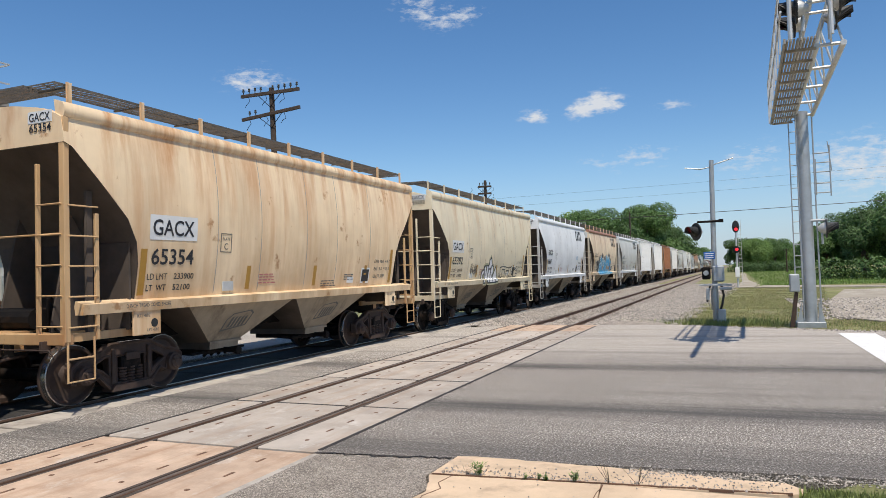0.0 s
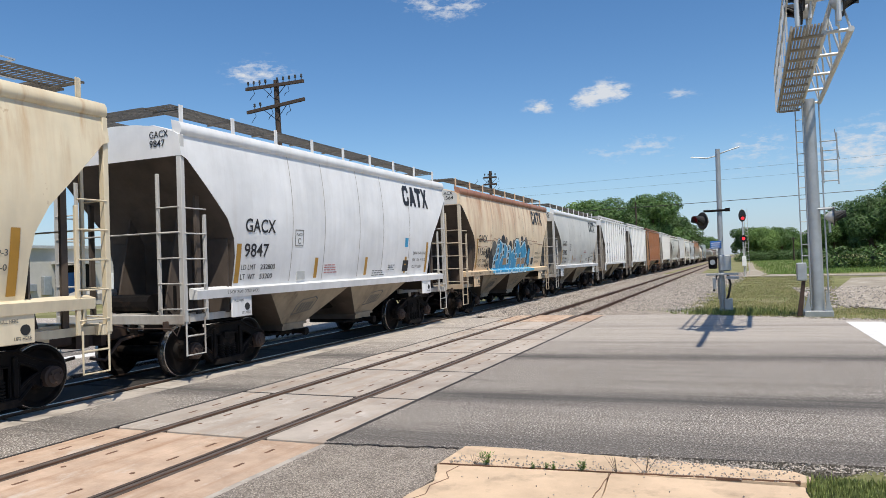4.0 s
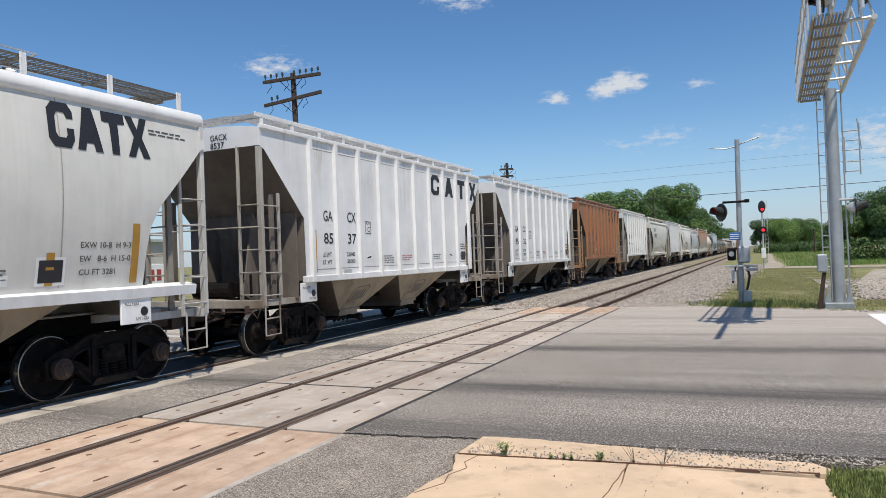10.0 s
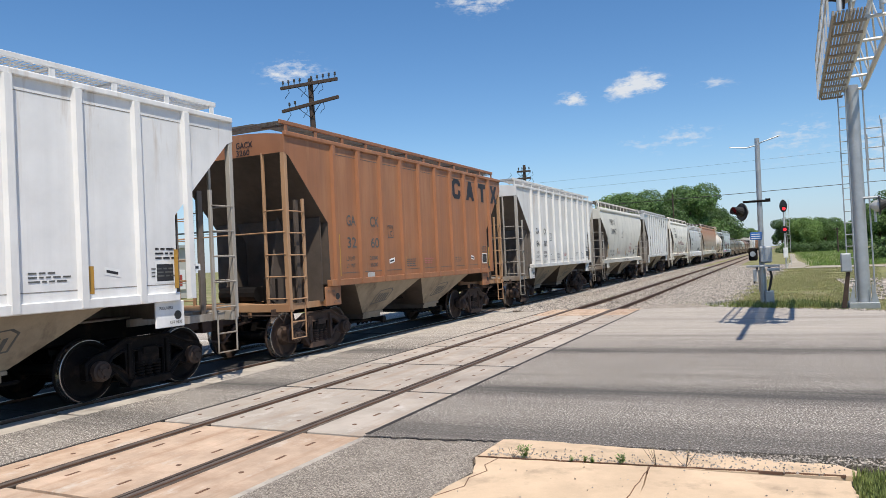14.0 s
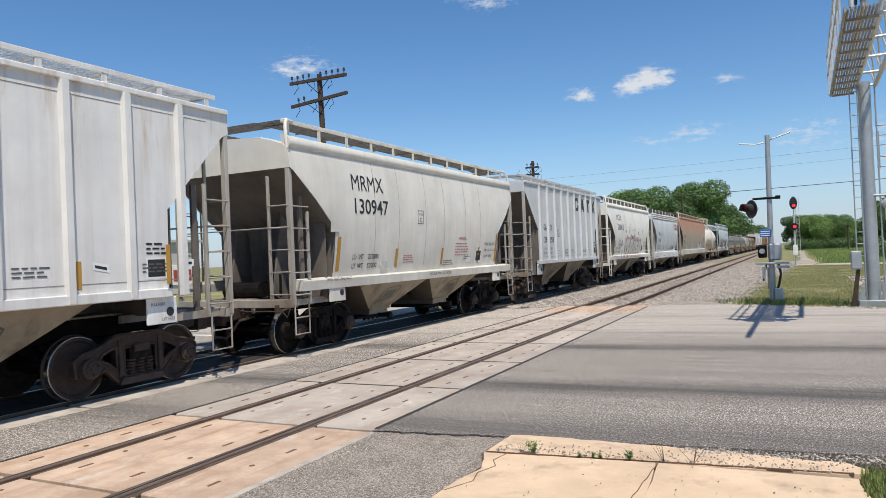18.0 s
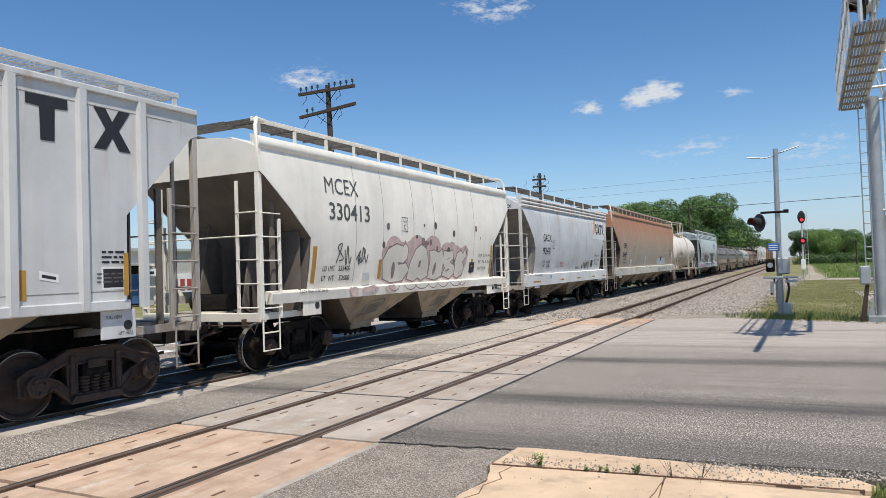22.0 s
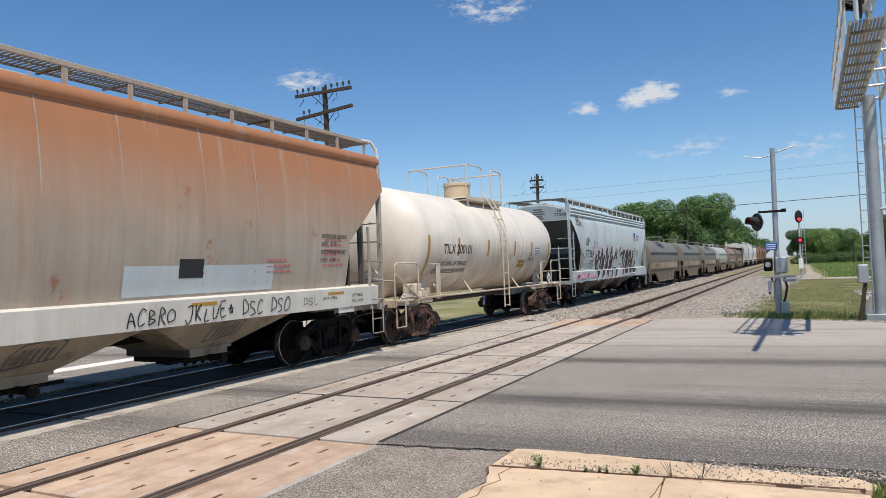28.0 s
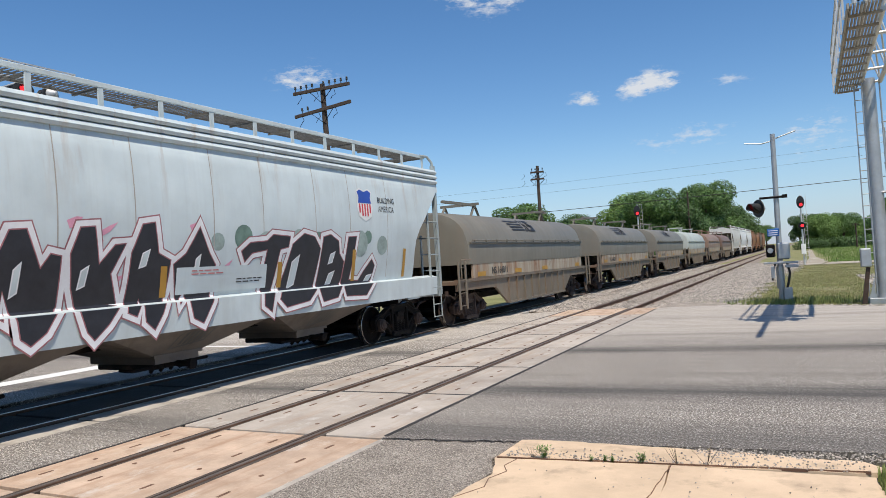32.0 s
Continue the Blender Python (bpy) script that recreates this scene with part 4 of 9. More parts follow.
def coupler_bm():
    bm = bmesh.new()
    add_box(bm, -0.13, 0.13, -0.45, 0.5, 0.74, 0.98, 0.03)
    add_prism(bm, [(-0.2, -0.45), (-0.16, -0.72), (0.02, -0.74), (0.04, -0.55), (0.2, -0.52), (0.2, -0.42)], 0.68, 1.02, "z")
    add_pipe(bm, [(0.35, 0.2, 0.8), (0.4, -0.3, 0.75), (0.32, -0.55, 0.45), (0.2, -0.75, 0.5)], 0.028, 8)
    return bm


def couplers(car, L):
    def lever():
        bm = bmesh.new()
        add_pipe(bm, [(1.42, 0.02, 0.98), (1.40, -0.06, 0.80), (1.30, -0.08, 0.92), (0.45, -0.10, 0.92), (0.30, -0.3, 0.98), (0.05, -0.42, 1.05)], 0.014, 6)
        add_box(bm, 1.12, 1.17, -0.09, 0.06, 0.88, 1.04, 0.006)
        return bm

    def train_pipe():
        bm = bmesh.new()
        add_pipe(bm, [(0.42, 2.2, 0.86), (0.42, 0.35, 0.86), (0.36, 0.05, 0.82), (0.34, -0.2, 0.78)], 0.026, 8)
        add_tube(bm, (0.34, -0.2, 0.78), (0.34, -0.32, 0.74), 0.04, 8)
        add_box(bm, 0.28, 0.40, 0.0, 0.07, 0.80, 0.98)
        return bm
    for m in (pose(0, 0, 0), pose(0, L, 0, 0, 0, 180)):
        link_part("uncoupling_lever", shared("uncoupling_lever", lever), RUSTSTEEL, car, m)
        link_part("train_pipe", shared("train_pipe", train_pipe), DARKSTEEL, car, m)
    link_part("coupler", shared("coupler", coupler_bm), RUSTSTEEL, car, pose(0, 0, 0))
    link_part("coupler", shared("coupler", coupler_bm), RUSTSTEEL, car, pose(0, L, 0, 0, 0, 180))


# ---- ladders, walkways and end gear of the hopper wagons ----
def rung_me(length):
    return shared(("rung", round(length, 2)), lambda: add_tube(bmesh.new(), (0, 0, 0), (length, 0, 0), 0.013, 6))


def stile_me(h, w=0.062, d=0.045):
    return shared(("stile", round(h, 2), w, d), lambda: box_bm(-d / 2, d / 2, -w / 2, w / 2, 0, h, 0.006))


def end_ladders(car, L, paint, eave, tall=3.55, side=2.95, low=1.12, web=2.45, post_w=0.10, shade_tone=None):
    """At each corner: a corner post to the eave, an inner stile, a side stile, rungs on both faces, and the stirrup step."""
    for s in (1, -1):
        for y, t in ((0.0, 1), (L, -1)):
            x = s * 1.47
            post = link_part("corner_post", stile_me(eave - low + 0.1, post_w * 0.9, post_w), paint, car, pose(x, y + 0.05 * t, low - 0.1))
            inner = link_part("end_ladder", stile_me(tall - low), paint, car, pose(x - s * 0.5, y + 0.03 * t, low))
            outer = link_part("side_ladder", stile_me(side - low, 0.06, 0.05), paint, car, pose(x + s * 0.02, y + 0.56 * t, low - 0.1))
            for k in range(5):
                z = 0.12 + 0.43 * k
                link_part("rung", rung_me(0.5), paint, inner, pose(0.0, -0.03 * t, z, 0, 0, 0 if s > 0 else 180))
                if z + low < side + 0.05:
                    link_part("rung", rung_me(0.5), paint, outer, pose(s * 0.03, 0, z + 0.08, 0, 0, -90 * t))
            bm = bmesh.new()
            add_pipe(bm, [(0, 0.06 * t, low - 0.05), (0, 0.06 * t, 0.46), (0, 0.5 * t, 0.46), (0, 0.5 * t, low - 0.05)], 0.017, 6)
            add_pipe(bm, [(0, 0.06 * t, 0.78), (0, 0.5 * t, 0.78)], 0.014, 6)
            part("stirrup_step", bm, paint, car, m=pose(x + s * 0.03, y, 0))
    for y, t in ((0.0, 1), (L, -1)):
        link_part("grab_rail", shared("end_grab", lambda: add_tube(bmesh.new(), (-1.4, 0, 0), (1.4, 0, 0), 0.014, 6)), paint, car, pose(0, y + 0.03 * t, low + 1.42))
        bm = bmesh.new()
        add_box(bm, -1.5, 1.5, 0.0, 0.16, low - 0.14, low + 0.02, 0.01)
        add_box(bm, -0.3, 0.3, 0.1, 2.4, 0.85, 1.15)
        for x in (-1.3, -0.55, 0.55, 1.3):
            add_box(bm, x - 0.04, x + 0.04, 0.1, 1.5, low - 0.12, low + 0.0)
        part("end_platform", bm, paint, car, m=pose(0, y, 0, 0, 0, 0 if t > 0 else 180))
    bm = bmesh.new()
    add_lathe(bm, [(0.0, 0.1), (0.04, 0.16), (0.5, 0.16), (0.54, 0.1)], "z", 14, (0.45, 0.75, low))
    add_tube(bm, (-0.6, 0.5, low + 0.2), (0.35, 0.5, low + 0.2), 0.17, 12)
    add_box(bm, -0.2, 0.1, 0.9, 1.3, low, low + 0.35, 0.02)
    add_pipe(bm, [(0.5, 0.6, low + 0.1), (0.9, 0.5, low - 0.1), (1.0, 1.4, low - 0.2), (1.0, 2.4, 0.95)], 0.02, 6)
    part("brake_cylinder", bm, DARKSTEEL, car)
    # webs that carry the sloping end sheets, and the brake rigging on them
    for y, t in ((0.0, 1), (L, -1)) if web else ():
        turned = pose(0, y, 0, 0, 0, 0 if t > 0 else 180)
        # full-width sheet added so the recess stays dark, in the shade tone
        link_part("end_web", shared(("end_web", web), lambda: add_prism(bmesh.new(), [(-1.42, 1.1), (1.42, 1.1), (1.42, web), (-1.42, web)], 1.22, 1.25, "y")), shade_tone or GRIME_SHADE, car, turned)
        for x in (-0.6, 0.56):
            link_part("web_gusset", shared("web_gusset", lambda: add_prism(bmesh.new(), [(0.5, 1.1), (1.21, 1.1), (1.2, 2.4), (0.88, 2.9)], 0.0, 0.04, "x")), shade_tone or GRIME_SHADE, car, turned @ pose(x, 0, 0))
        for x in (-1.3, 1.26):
            link_part("end_stay", shared("end_stay", lambda: box_bm(0, 0.05, 0.55, 0.65, 1.1, 3.2)), shade_tone or GRIME_SHADE, car, turned @ pose(x, 0, 0))
    bm = bmesh.new()
    add_lathe(bm, [(-0.02, 0.26), (0.0, 0.28), (0.02, 0.26)], "y", 18, (-0.75, L - 0.35, 2.2), caps=False)
    for k in range(4):
        add_tube(bm, (-0.75, L - 0.35, 2.2), (-0.75 + 0.27 * math.cos(1.57 * k), L - 0.35, 2.2 + 0.27 * math.sin(1.57 * k)), 0.012, 6)
    add_box(bm, -0.87, -0.63, L - 0.62, L - 0.37, 1.95, 2.4, 0.02)
    add_tube(bm, (-0.75, L - 0.5, 1.12), (-0.75, L - 0.5, 1.95), 0.02, 6)
    part("brake_wheel", bm, DARKSTEEL, car)


def grating_bm(w, n):
    """Open steel walkway grating: bearing bars, cross bars and a rim."""
    bm = bmesh.new()
    length = n * 0.16
    for k in range(3):
        x = -w / 2 + w * k / 2
        add_box(bm, x - 0.007, x + 0.007, 0, length, -0.035 if k != 1 else -0.02, 0.0)
    for k in range(n * 2 + 1):
        y = k * 0.08
        add_box(bm, -w / 2, w / 2, y - 0.007, y + 0.007, -0.022, -0.002)
    return bm


def walkways(car, L, z, xo, paint, grate, step=1.25, post_foot=0.35, rim=False):
    """Roof walkways on both sides, joined across the ends, on short upright brackets."""
    n = int((L - 0.2) / 0.16)
    me = shared(("grating", n), lambda: grating_bm(0.55, n))
    for s in (1, -1):
        link_part("running_board", me, grate, car, pose(s * (xo - 0.32), 0.1, z))
    nc = int(2 * (xo - 0.6) / 0.16)
    mc = shared(("grating_end", nc), lambda: grating_bm(0.5, nc))
    for y in (0.3, L - 0.3):
        link_part("running_board", mc, grate, car, pose(xo - 0.6, y, z, 0, 0, 90))
    k = max(2, round((L - 0.7) / step))
    post = shared(("bracket", post_foot), lambda: box_bm(-0.012, 0.012, -0.045, 0.045, -post_foot, 0.02, 0.004))
    arm = shared("bracket_arm", lambda: box_bm(-0.6, 0.0, -0.02, 0.02, -0.07, -0.045))
    for s in (1, -1):
        for i in range(k + 1):
            y = 0.3 + (L - 0.6) * i / k
            p = link_part("walkway_bracket", post, paint, car, pose(s * xo, y, z, 0, 0, 0 if s > 0 else 180))
            link_part("bracket_arm", arm, grate, p)
        if rim:
            link_part("handrail", shared(("walk_rim", n), lambda: box_bm(-0.02, 0.02, 0, n * 0.16, -0.05, 0.03, 0.008)), paint, car, pose(s * xo, 0.1, z + 0.0))


def hopper_body(L, cut, prof, eave, roof_rise, name="body"):
    """Shell of a hopper wagon: bulging or flat sides, cambered roof, and sloping end sheets. cut: (y, z) of the lower edge of the side at an end."""
    def low(y):
        y = min(y, L - y)
        if y >= cut[-1][0]:
            return cut[-1][1]
        for (a, za), (c, zc) in zip(cut, cut[1:]):
            if a <= y <= c:
                return za + (zc - za) * (y - a) / max(1e-6, c - a)
        return cut[0][1]
    ends = [0.0]
    for (a, _), (c, _) in zip(cut, cut[1:]):
        ends += [a, (a + c) / 2]
    ends.append(cut[-1][0])
    ends = sorted(set(round(e, 3) for e in ends))
    mids = [ends[-1] + (L - 2 * ends[-1]) * k / 8 for k in range(1, 8)]
    stations = ends + mids + [L - e for e in reversed(ends)]
    bm = bmesh.new()
    rows = []
    for y in stations:
        zl = low(y)
        half = []
        for k in range(10):
            z = zl + (eave - zl) * k / 9
            half.append((prof(z), z))
        top = prof(eave)
        half += [(top - 0.10, eave + 0.20 * roof_rise), (top - 0.45, eave + 0.62 * roof_rise), (top - 0.95, eave + 0.9 * roof_rise), (0.0, eave + roof_rise)]
        pts = half + [(-x, z) for x, z in half[-2::-1]]
        rows.append([bm.verts.new((x, y, z)) for x, z in pts])
    for a, c in zip(rows, rows[1:]):
        for k in range(len(a) - 1):
            bm.faces.new((a[k], a[k + 1], c[k + 1], c[k]))
    bm.faces.new(rows[0][::-1])
    bm.faces.new(rows[-1])
    return bm


def slope_bm(L, cut, prof):
    """The sloping sheets under both ends, and the floor between them."""
    bm = bmesh.new()
    st = list(cut) + [(L - y, z) for y, z in reversed(cut)]
    rows = [[bm.verts.new((s * (prof(z) - 0.004), y, z)) for s in (1, -1)] for y, z in st]
    for a, c in zip(rows, rows[1:]):
        bm.faces.new((a[0], a[1], c[1], c[0]))
    return bm


def bin_bm(y0, y1, b0, b1, zt, zb, xt, xb):
    """One discharge hopper: an inverted pyramid with a rolled rim."""
    bm = bmesh.new()
    rings = []
    for ya, yb, x, z in ((y0, y1, xt, zt), (b0, b1, xb, zb), (b0, b1, xb, zb - 0.12), (b0 + 0.06, b1 - 0.06, xb - 0.06, zb - 0.12)):
        rings.append([bm.verts.new(p) for p in ((x, ya, z), (x, yb, z), (-x, yb, z), (-x, ya, z))])
    for a, c in zip(rings, rings[1:]):
        for k in range(4):
            bm.faces.new((a[k], a[(k + 1) % 4], c[(k + 1) % 4], c[k]))
    bm.faces.new(rings[0])
    bm.faces.new(rings[-1])
    add_box(bm, xb - 0.02, xb + 0.05, b0 - 0.05, b1 + 0.05, zb - 0.02, zb + 0.03)
    return bm


def outlet_bm(b0, b1, zb, xb):
    bm = bmesh.new()
    add_box(bm, -xb * 0.85, xb * 0.85, b0 + 0.04, b1 - 0.04, zb - 0.22, zb - 0.12, 0.02)
    for k in range(4):
        add_tube(bm, (xb * 0.7, b0 + 0.1 + 0.2 * k, zb - 0.26), (xb * 0.7 + 0.12, b0 + 0.1 + 0.2 * k, zb - 0.14), 0.03, 6)
    add_pipe(bm, [(xb * 0.5, b0 - 0.35, zb - 0.16), (xb * 0.8, b0 - 0.3, zb - 0.18), (xb * 0.85, b1 + 0.3, zb - 0.16)], 0.03, 6)
    ym = (b0 + b1) / 2
    add_tube(bm, (xb, ym, zb - 0.16), (xb + 0.32, ym, zb - 0.16), 0.055, 10)
    add_tube(bm, (xb + 0.28, ym, zb - 0.16), (xb + 0.36, ym, zb - 0.16), 0.085, 10)
    add_tube(bm, (xb * 0.2, b1, zb - 0.14), (xb * 0.2, b1 + 0.35, zb - 0.14), 0.06, 10)
    return bm


def bins(car, spans, zt, zb, paint, mark=True):
    for i, (y0, y1) in enumerate(spans):
        c = (y0 + y1) / 2
        d = (y1 - y0) * 0.13
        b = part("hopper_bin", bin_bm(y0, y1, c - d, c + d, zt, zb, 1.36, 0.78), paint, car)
        # the bin's end slopes get a grimy tone that paints in their shade
        b.data.materials.append(GRIME_SHADE)
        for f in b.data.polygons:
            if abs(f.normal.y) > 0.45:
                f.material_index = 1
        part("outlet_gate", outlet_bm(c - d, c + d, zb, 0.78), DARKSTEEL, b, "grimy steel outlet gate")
        if mark:
            bm = bmesh.new()
            rnd = random.Random(i)
            zm = zb + (zt - zb) * 0.35
            for k in range(5):
                y = c - 0.2 + 0.1 * k
                p = []
                for a, z in ((y, zm), (y + 0.06, zm + 0.02), (y + 0.09, zm + 0.22), (y + 0.02, zm + 0.2)):
                    f = (zt - z) / (zt - zb)
                    p.append(bm.verts.new((1.36 - 0.58 * f + 0.008, a, z)))
                bm.faces.new(p)
            ring = [(c - 0.34, zm - 0.06), (c + 0.36, zm + 0.02), (c + 0.42, zm + 0.27), (c + 0.3, zm + 0.33), (c - 0.2, zm + 0.28), (c - 0.32, zm + 0.16)]
            mid = (sum(p[0] for p in ring) / 6, sum(p[1] for p in ring) / 6)
            for p, q in zip(ring, ring[1:] + ring[:1]):
                quad = (p, q, (mid[0] + (q[0] - mid[0]) * 0.9, mid[1] + (q[1] - mid[1]) * 0.86), (mid[0] + (p[0] - mid[0]) * 0.9, mid[1] + (p[1] - mid[1]) * 0.86))
                bm.faces.new([bm.verts.new((1.36 - 0.58 * (zt - z) / (zt - zb) + 0.008, a, z)) for a, z in quad])
            part("stencil", bm, INK_FADED, b, "faded dark stencil")


def hopper(name, label, L, style, paint, trim, eave=4.18, roof=0.28, number=(), grate=None, amber=True, frame_paint=None, n_bins=2, sill=(1.38, 1.56), rusty=False, eave_rail=True, deep=False, grime=None, eave_paint=None, post_paint=None, open_end=False, walk_z=None):
    car = thing(name, pose(0, 0, 0), label, "hopper wagon", "wagons of the train")
    trim = trim or paint
    grate = grate or GRATE
    prof = side_flat if style == "ribbed" else side_curved
    if style == "ribbed":
        cut = [(0.0, 4.08), (0.14, 4.02), (1.36, 2.74), (1.38, 1.45)]
    elif style == "smooth":
        cut = [(0.0, 3.68), (0.1, 3.62), (1.40, 2.52), (1.43, 1.45)]
    else:
        cut = [(0.0, 3.82), (0.12, 3.77), (0.54, 3.33), (1.05, 2.80), (1.24, 2.45), (1.30, 2.1), (1.31, 1.45)]
    if open_end:
        cut = [(0.0, 3.74), (0.12, 3.72), (0.7, 3.18), (1.17, 2.73), (1.36, 2.45), (1.41, 2.2), (1.42, 1.45)]
    part("body", hopper_body(L, cut, prof, eave, roof), paint, car, smooth=True)
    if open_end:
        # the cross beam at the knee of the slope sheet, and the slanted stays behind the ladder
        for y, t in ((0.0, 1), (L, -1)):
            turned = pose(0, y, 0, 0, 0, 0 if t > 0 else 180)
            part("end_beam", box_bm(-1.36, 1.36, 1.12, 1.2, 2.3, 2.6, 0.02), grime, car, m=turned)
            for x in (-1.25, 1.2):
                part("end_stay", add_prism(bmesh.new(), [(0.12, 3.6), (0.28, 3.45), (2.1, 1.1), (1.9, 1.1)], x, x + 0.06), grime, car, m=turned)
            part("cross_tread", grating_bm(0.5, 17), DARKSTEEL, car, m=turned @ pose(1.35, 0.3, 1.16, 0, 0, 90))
            # thin overlay added only to shade the end sheet by its colour
            part("end_sheet", add_prism(bmesh.new(), [(-1.4, 3.76), (1.4, 3.76), (1.43, 4.0), (1.36, 4.12), (0.95, 4.3), (0.45, 4.42), (-0.45, 4.42), (-0.95, 4.3), (-1.36, 4.12), (-1.43, 4.0)], -0.004, 0.02, "y"), P_COOLSHADE, car, m=turned)
    part("slope_sheet", slope_bm(L, cut if not open_end else [(0.0, 3.74), (0.12, 3.73), (3.3, 1.3)], prof), grime or GRIME_SHADE, car, "grimy sloping end sheets, toned dark for shade", smooth=True)
    # centre sill, side sills, end sheets' stiffeners
    part("centre_sill", box_bm(-0.32, 0.32, 0.3, L - 0.3, 0.82, 1.12, 0.02), DARKSTEEL, car)
    ys = 1.36 if style == "ribbed" else 0.3
    for s in (1, -1):
        bm = bmesh.new()
        if style == "ribbed":
            add_box(bm, s * 1.44, s * 1.58, ys, L - ys, sill[0] + 0.02, sill[1] - 0.02, 0.012)
        else:
            add_prism(bm, [(s * 1.36, sill[0]), (s * 1.52, sill[0] - 0.0), (s * 1.545, sill[1] - 0.03), (s * 1.36, sill[1] + 0.02), (s * 1.34, sill[1] - 0.05)], ys, L - ys, "y")
        part("side_sill", bm, trim, car)
    if eave_rail and style != "ribbed":
        for s in (1, -1):
            bm = bmesh.new()
            t = side_curved(eave)
            if deep:
                for k in range(3):
                    if k:
                        part("eave_rail", bm, eave_paint or trim, car, smooth=True)
                        bm = bmesh.new()
                    add_prism(bm, [(s * (t - 0.1), eave + 0.13 * k), (s * (t + 0.03), eave + 0.13 * k), (s * (t + 0.055), eave + 0.05 + 0.13 * k), (s * (t + 0.02), eave + 0.11 + 0.13 * k), (s * (t - 0.1), eave + 0.13 + 0.13 * k)], 0.02, L - 0.02, "y")
            else:
                add_prism(bm, [(s * (t - 0.12), eave - 0.02), (s * (t + 0.015), eave + 0.0), (s * (t + 0.045), eave + 0.035), (s * (t + 0.055), eave + 0.09), (s * (t + 0.045), eave + 0.15), (s * (t + 0.01), eave + 0.21), (s * (t - 0.16), eave + 0.265)], 0.02, L - 0.02, "y")
            part("eave_rail", bm, eave_paint or trim, car, smooth=True)
    if style == "ribbed":
        for s in (1, -1):
            part("top_chord", box_bm(s * 1.48, s * 1.575, 0.02, L - 0.02, eave - 0.02, eave + 0.07, 0.015), trim, car)
            posts = 10
            pitch = (L - 2.7) / (posts - 1)
            me = shared(("side_post", eave), lambda: add_prism(bmesh.new(), [(0.0, -0.075), (0.075, -0.05), (0.075, 0.05), (0.0, 0.075)], 1.42, eave - 0.02, "z"))
            for k in range(posts):
                y = 1.6 + pitch * k
                link_part("side_post", me, paint, car, pose(s * 1.522, y, 0, 0, 0, 0 if s > 0 else 180))
    if style != "ribbed":
        # weld seams of the side sheets
        count = round((L - 4.4) / 1.35)
        for k in range(1, count + 1):
            y = 2.2 + (L - 4.4) * (k - 0.5 + 0.12 * (k % 2)) / count
            plate(car, "seam", y - 0.009, y + 0.009, 1.6, eave, side_curved, SEAM, 0.0025)
    z0 = eave + roof
    part("hatch_trough", box_bm(-0.35, 0.35, 0.6, L - 0.6, z0 - 0.1, z0 + 0.1, 0.03), trim, car)
    if style == "ribbed":
        walkways(car, L, eave + 0.30, 1.36, trim, grate, 1.0, 0.26, rim=True)
    elif style == "smooth":
        walkways(car, L, walk_z or eave + 0.56, 1.30, eave_paint or trim, grate, 1.05, 0.34 if not walk_z else 0.5, rim=True)
        zw = walk_z or eave + 0.56
        for s in (1, -1):
            for y, t in ((0.0, 1), (L, -1)):
                bend = add_pipe(bmesh.new(), [(s * 1.30, y + 0.42 * t, zw + 0.01), (s * 1.38, y + 0.16 * t, zw), (s * 1.45, y + 0.04 * t, zw - 0.16), (s * 1.47, y + 0.03 * t, zw - 0.42), (s * 1.47, y + 0.03 * t, eave - 0.3)], 0.036, 8)
                part("corner_rail", bend, post_paint or trim, car, smooth=True)
    else:
        walkways(car, L, walk_z or eave + 0.55, 1.28, trim, grate, 1.35, 0.34 if not walk_z else 0.42)
    rungs = post_paint or (P_SOILED if trim in PALE else P_LADDER if trim is P_WHITE else trim)
    if style == "ribbed":
        end_ladders(car, L, rungs, eave, 4.12, 3.3, web=2.86, shade_tone=grime)
    else:
        if open_end:
            end_ladders(car, L, rungs, eave + 0.5, 2.62, 3.37, web=0, post_w=0.11)
        else:
            end_ladders(car, L, rungs, eave, web=2.45 if style == "round" else 2.65, shade_tone=grime)
    spans = {2: [(2.55, L / 2 - 0.02), (L / 2 + 0.02, L - 2.55)], 3: [(3.0, 3.0 + (L - 6) / 3 - 0.03), (3.0 + (L - 6) / 3, 3.0 + 2 * (L - 6) / 3 - 0.03), (3.0 + 2 * (L - 6) / 3, L - 3.0)],
             4: [(3.0 + k * (L - 6) / 4, 3.0 + (k + 1) * (L - 6) / 4 - 0.03) for k in range(4)]}[n_bins]
    bins(car, spans, sill[0] + 0.02, 0.62, frame_paint or BIN_TAN)
    running_gear(car, L, rusty=rusty)
    couplers(car, L)
    # jacking plate at each end of the near side
    for y, t in ((1.5, 1), (L - 1.5, -1)):
        bm = box_bm(1.46, 1.50, y - 0.28, y + 0.28, 1.0, sill[0] + 0.02, 0.01)
        jp = part("jacking_plate", bm, trim, car)
        part("jacking_hole", add_lathe(bmesh.new(), [(1.495, 0.07), (1.506, 0.07)], "x", 14, (0, y + 0.14, 1.18)), BLACK, jp)
        if sill[0] > 1.3:
            letter("PULL HERE", car, y - 0.22, sill[0] - 0.1, 0.045, lambda z: 1.503, INK_FADED, 0.26)
            letter("LIFT HERE", car, y - 0.02, 1.05, 0.045, lambda z: 1.503, INK_FADED, 0.24)
    return car


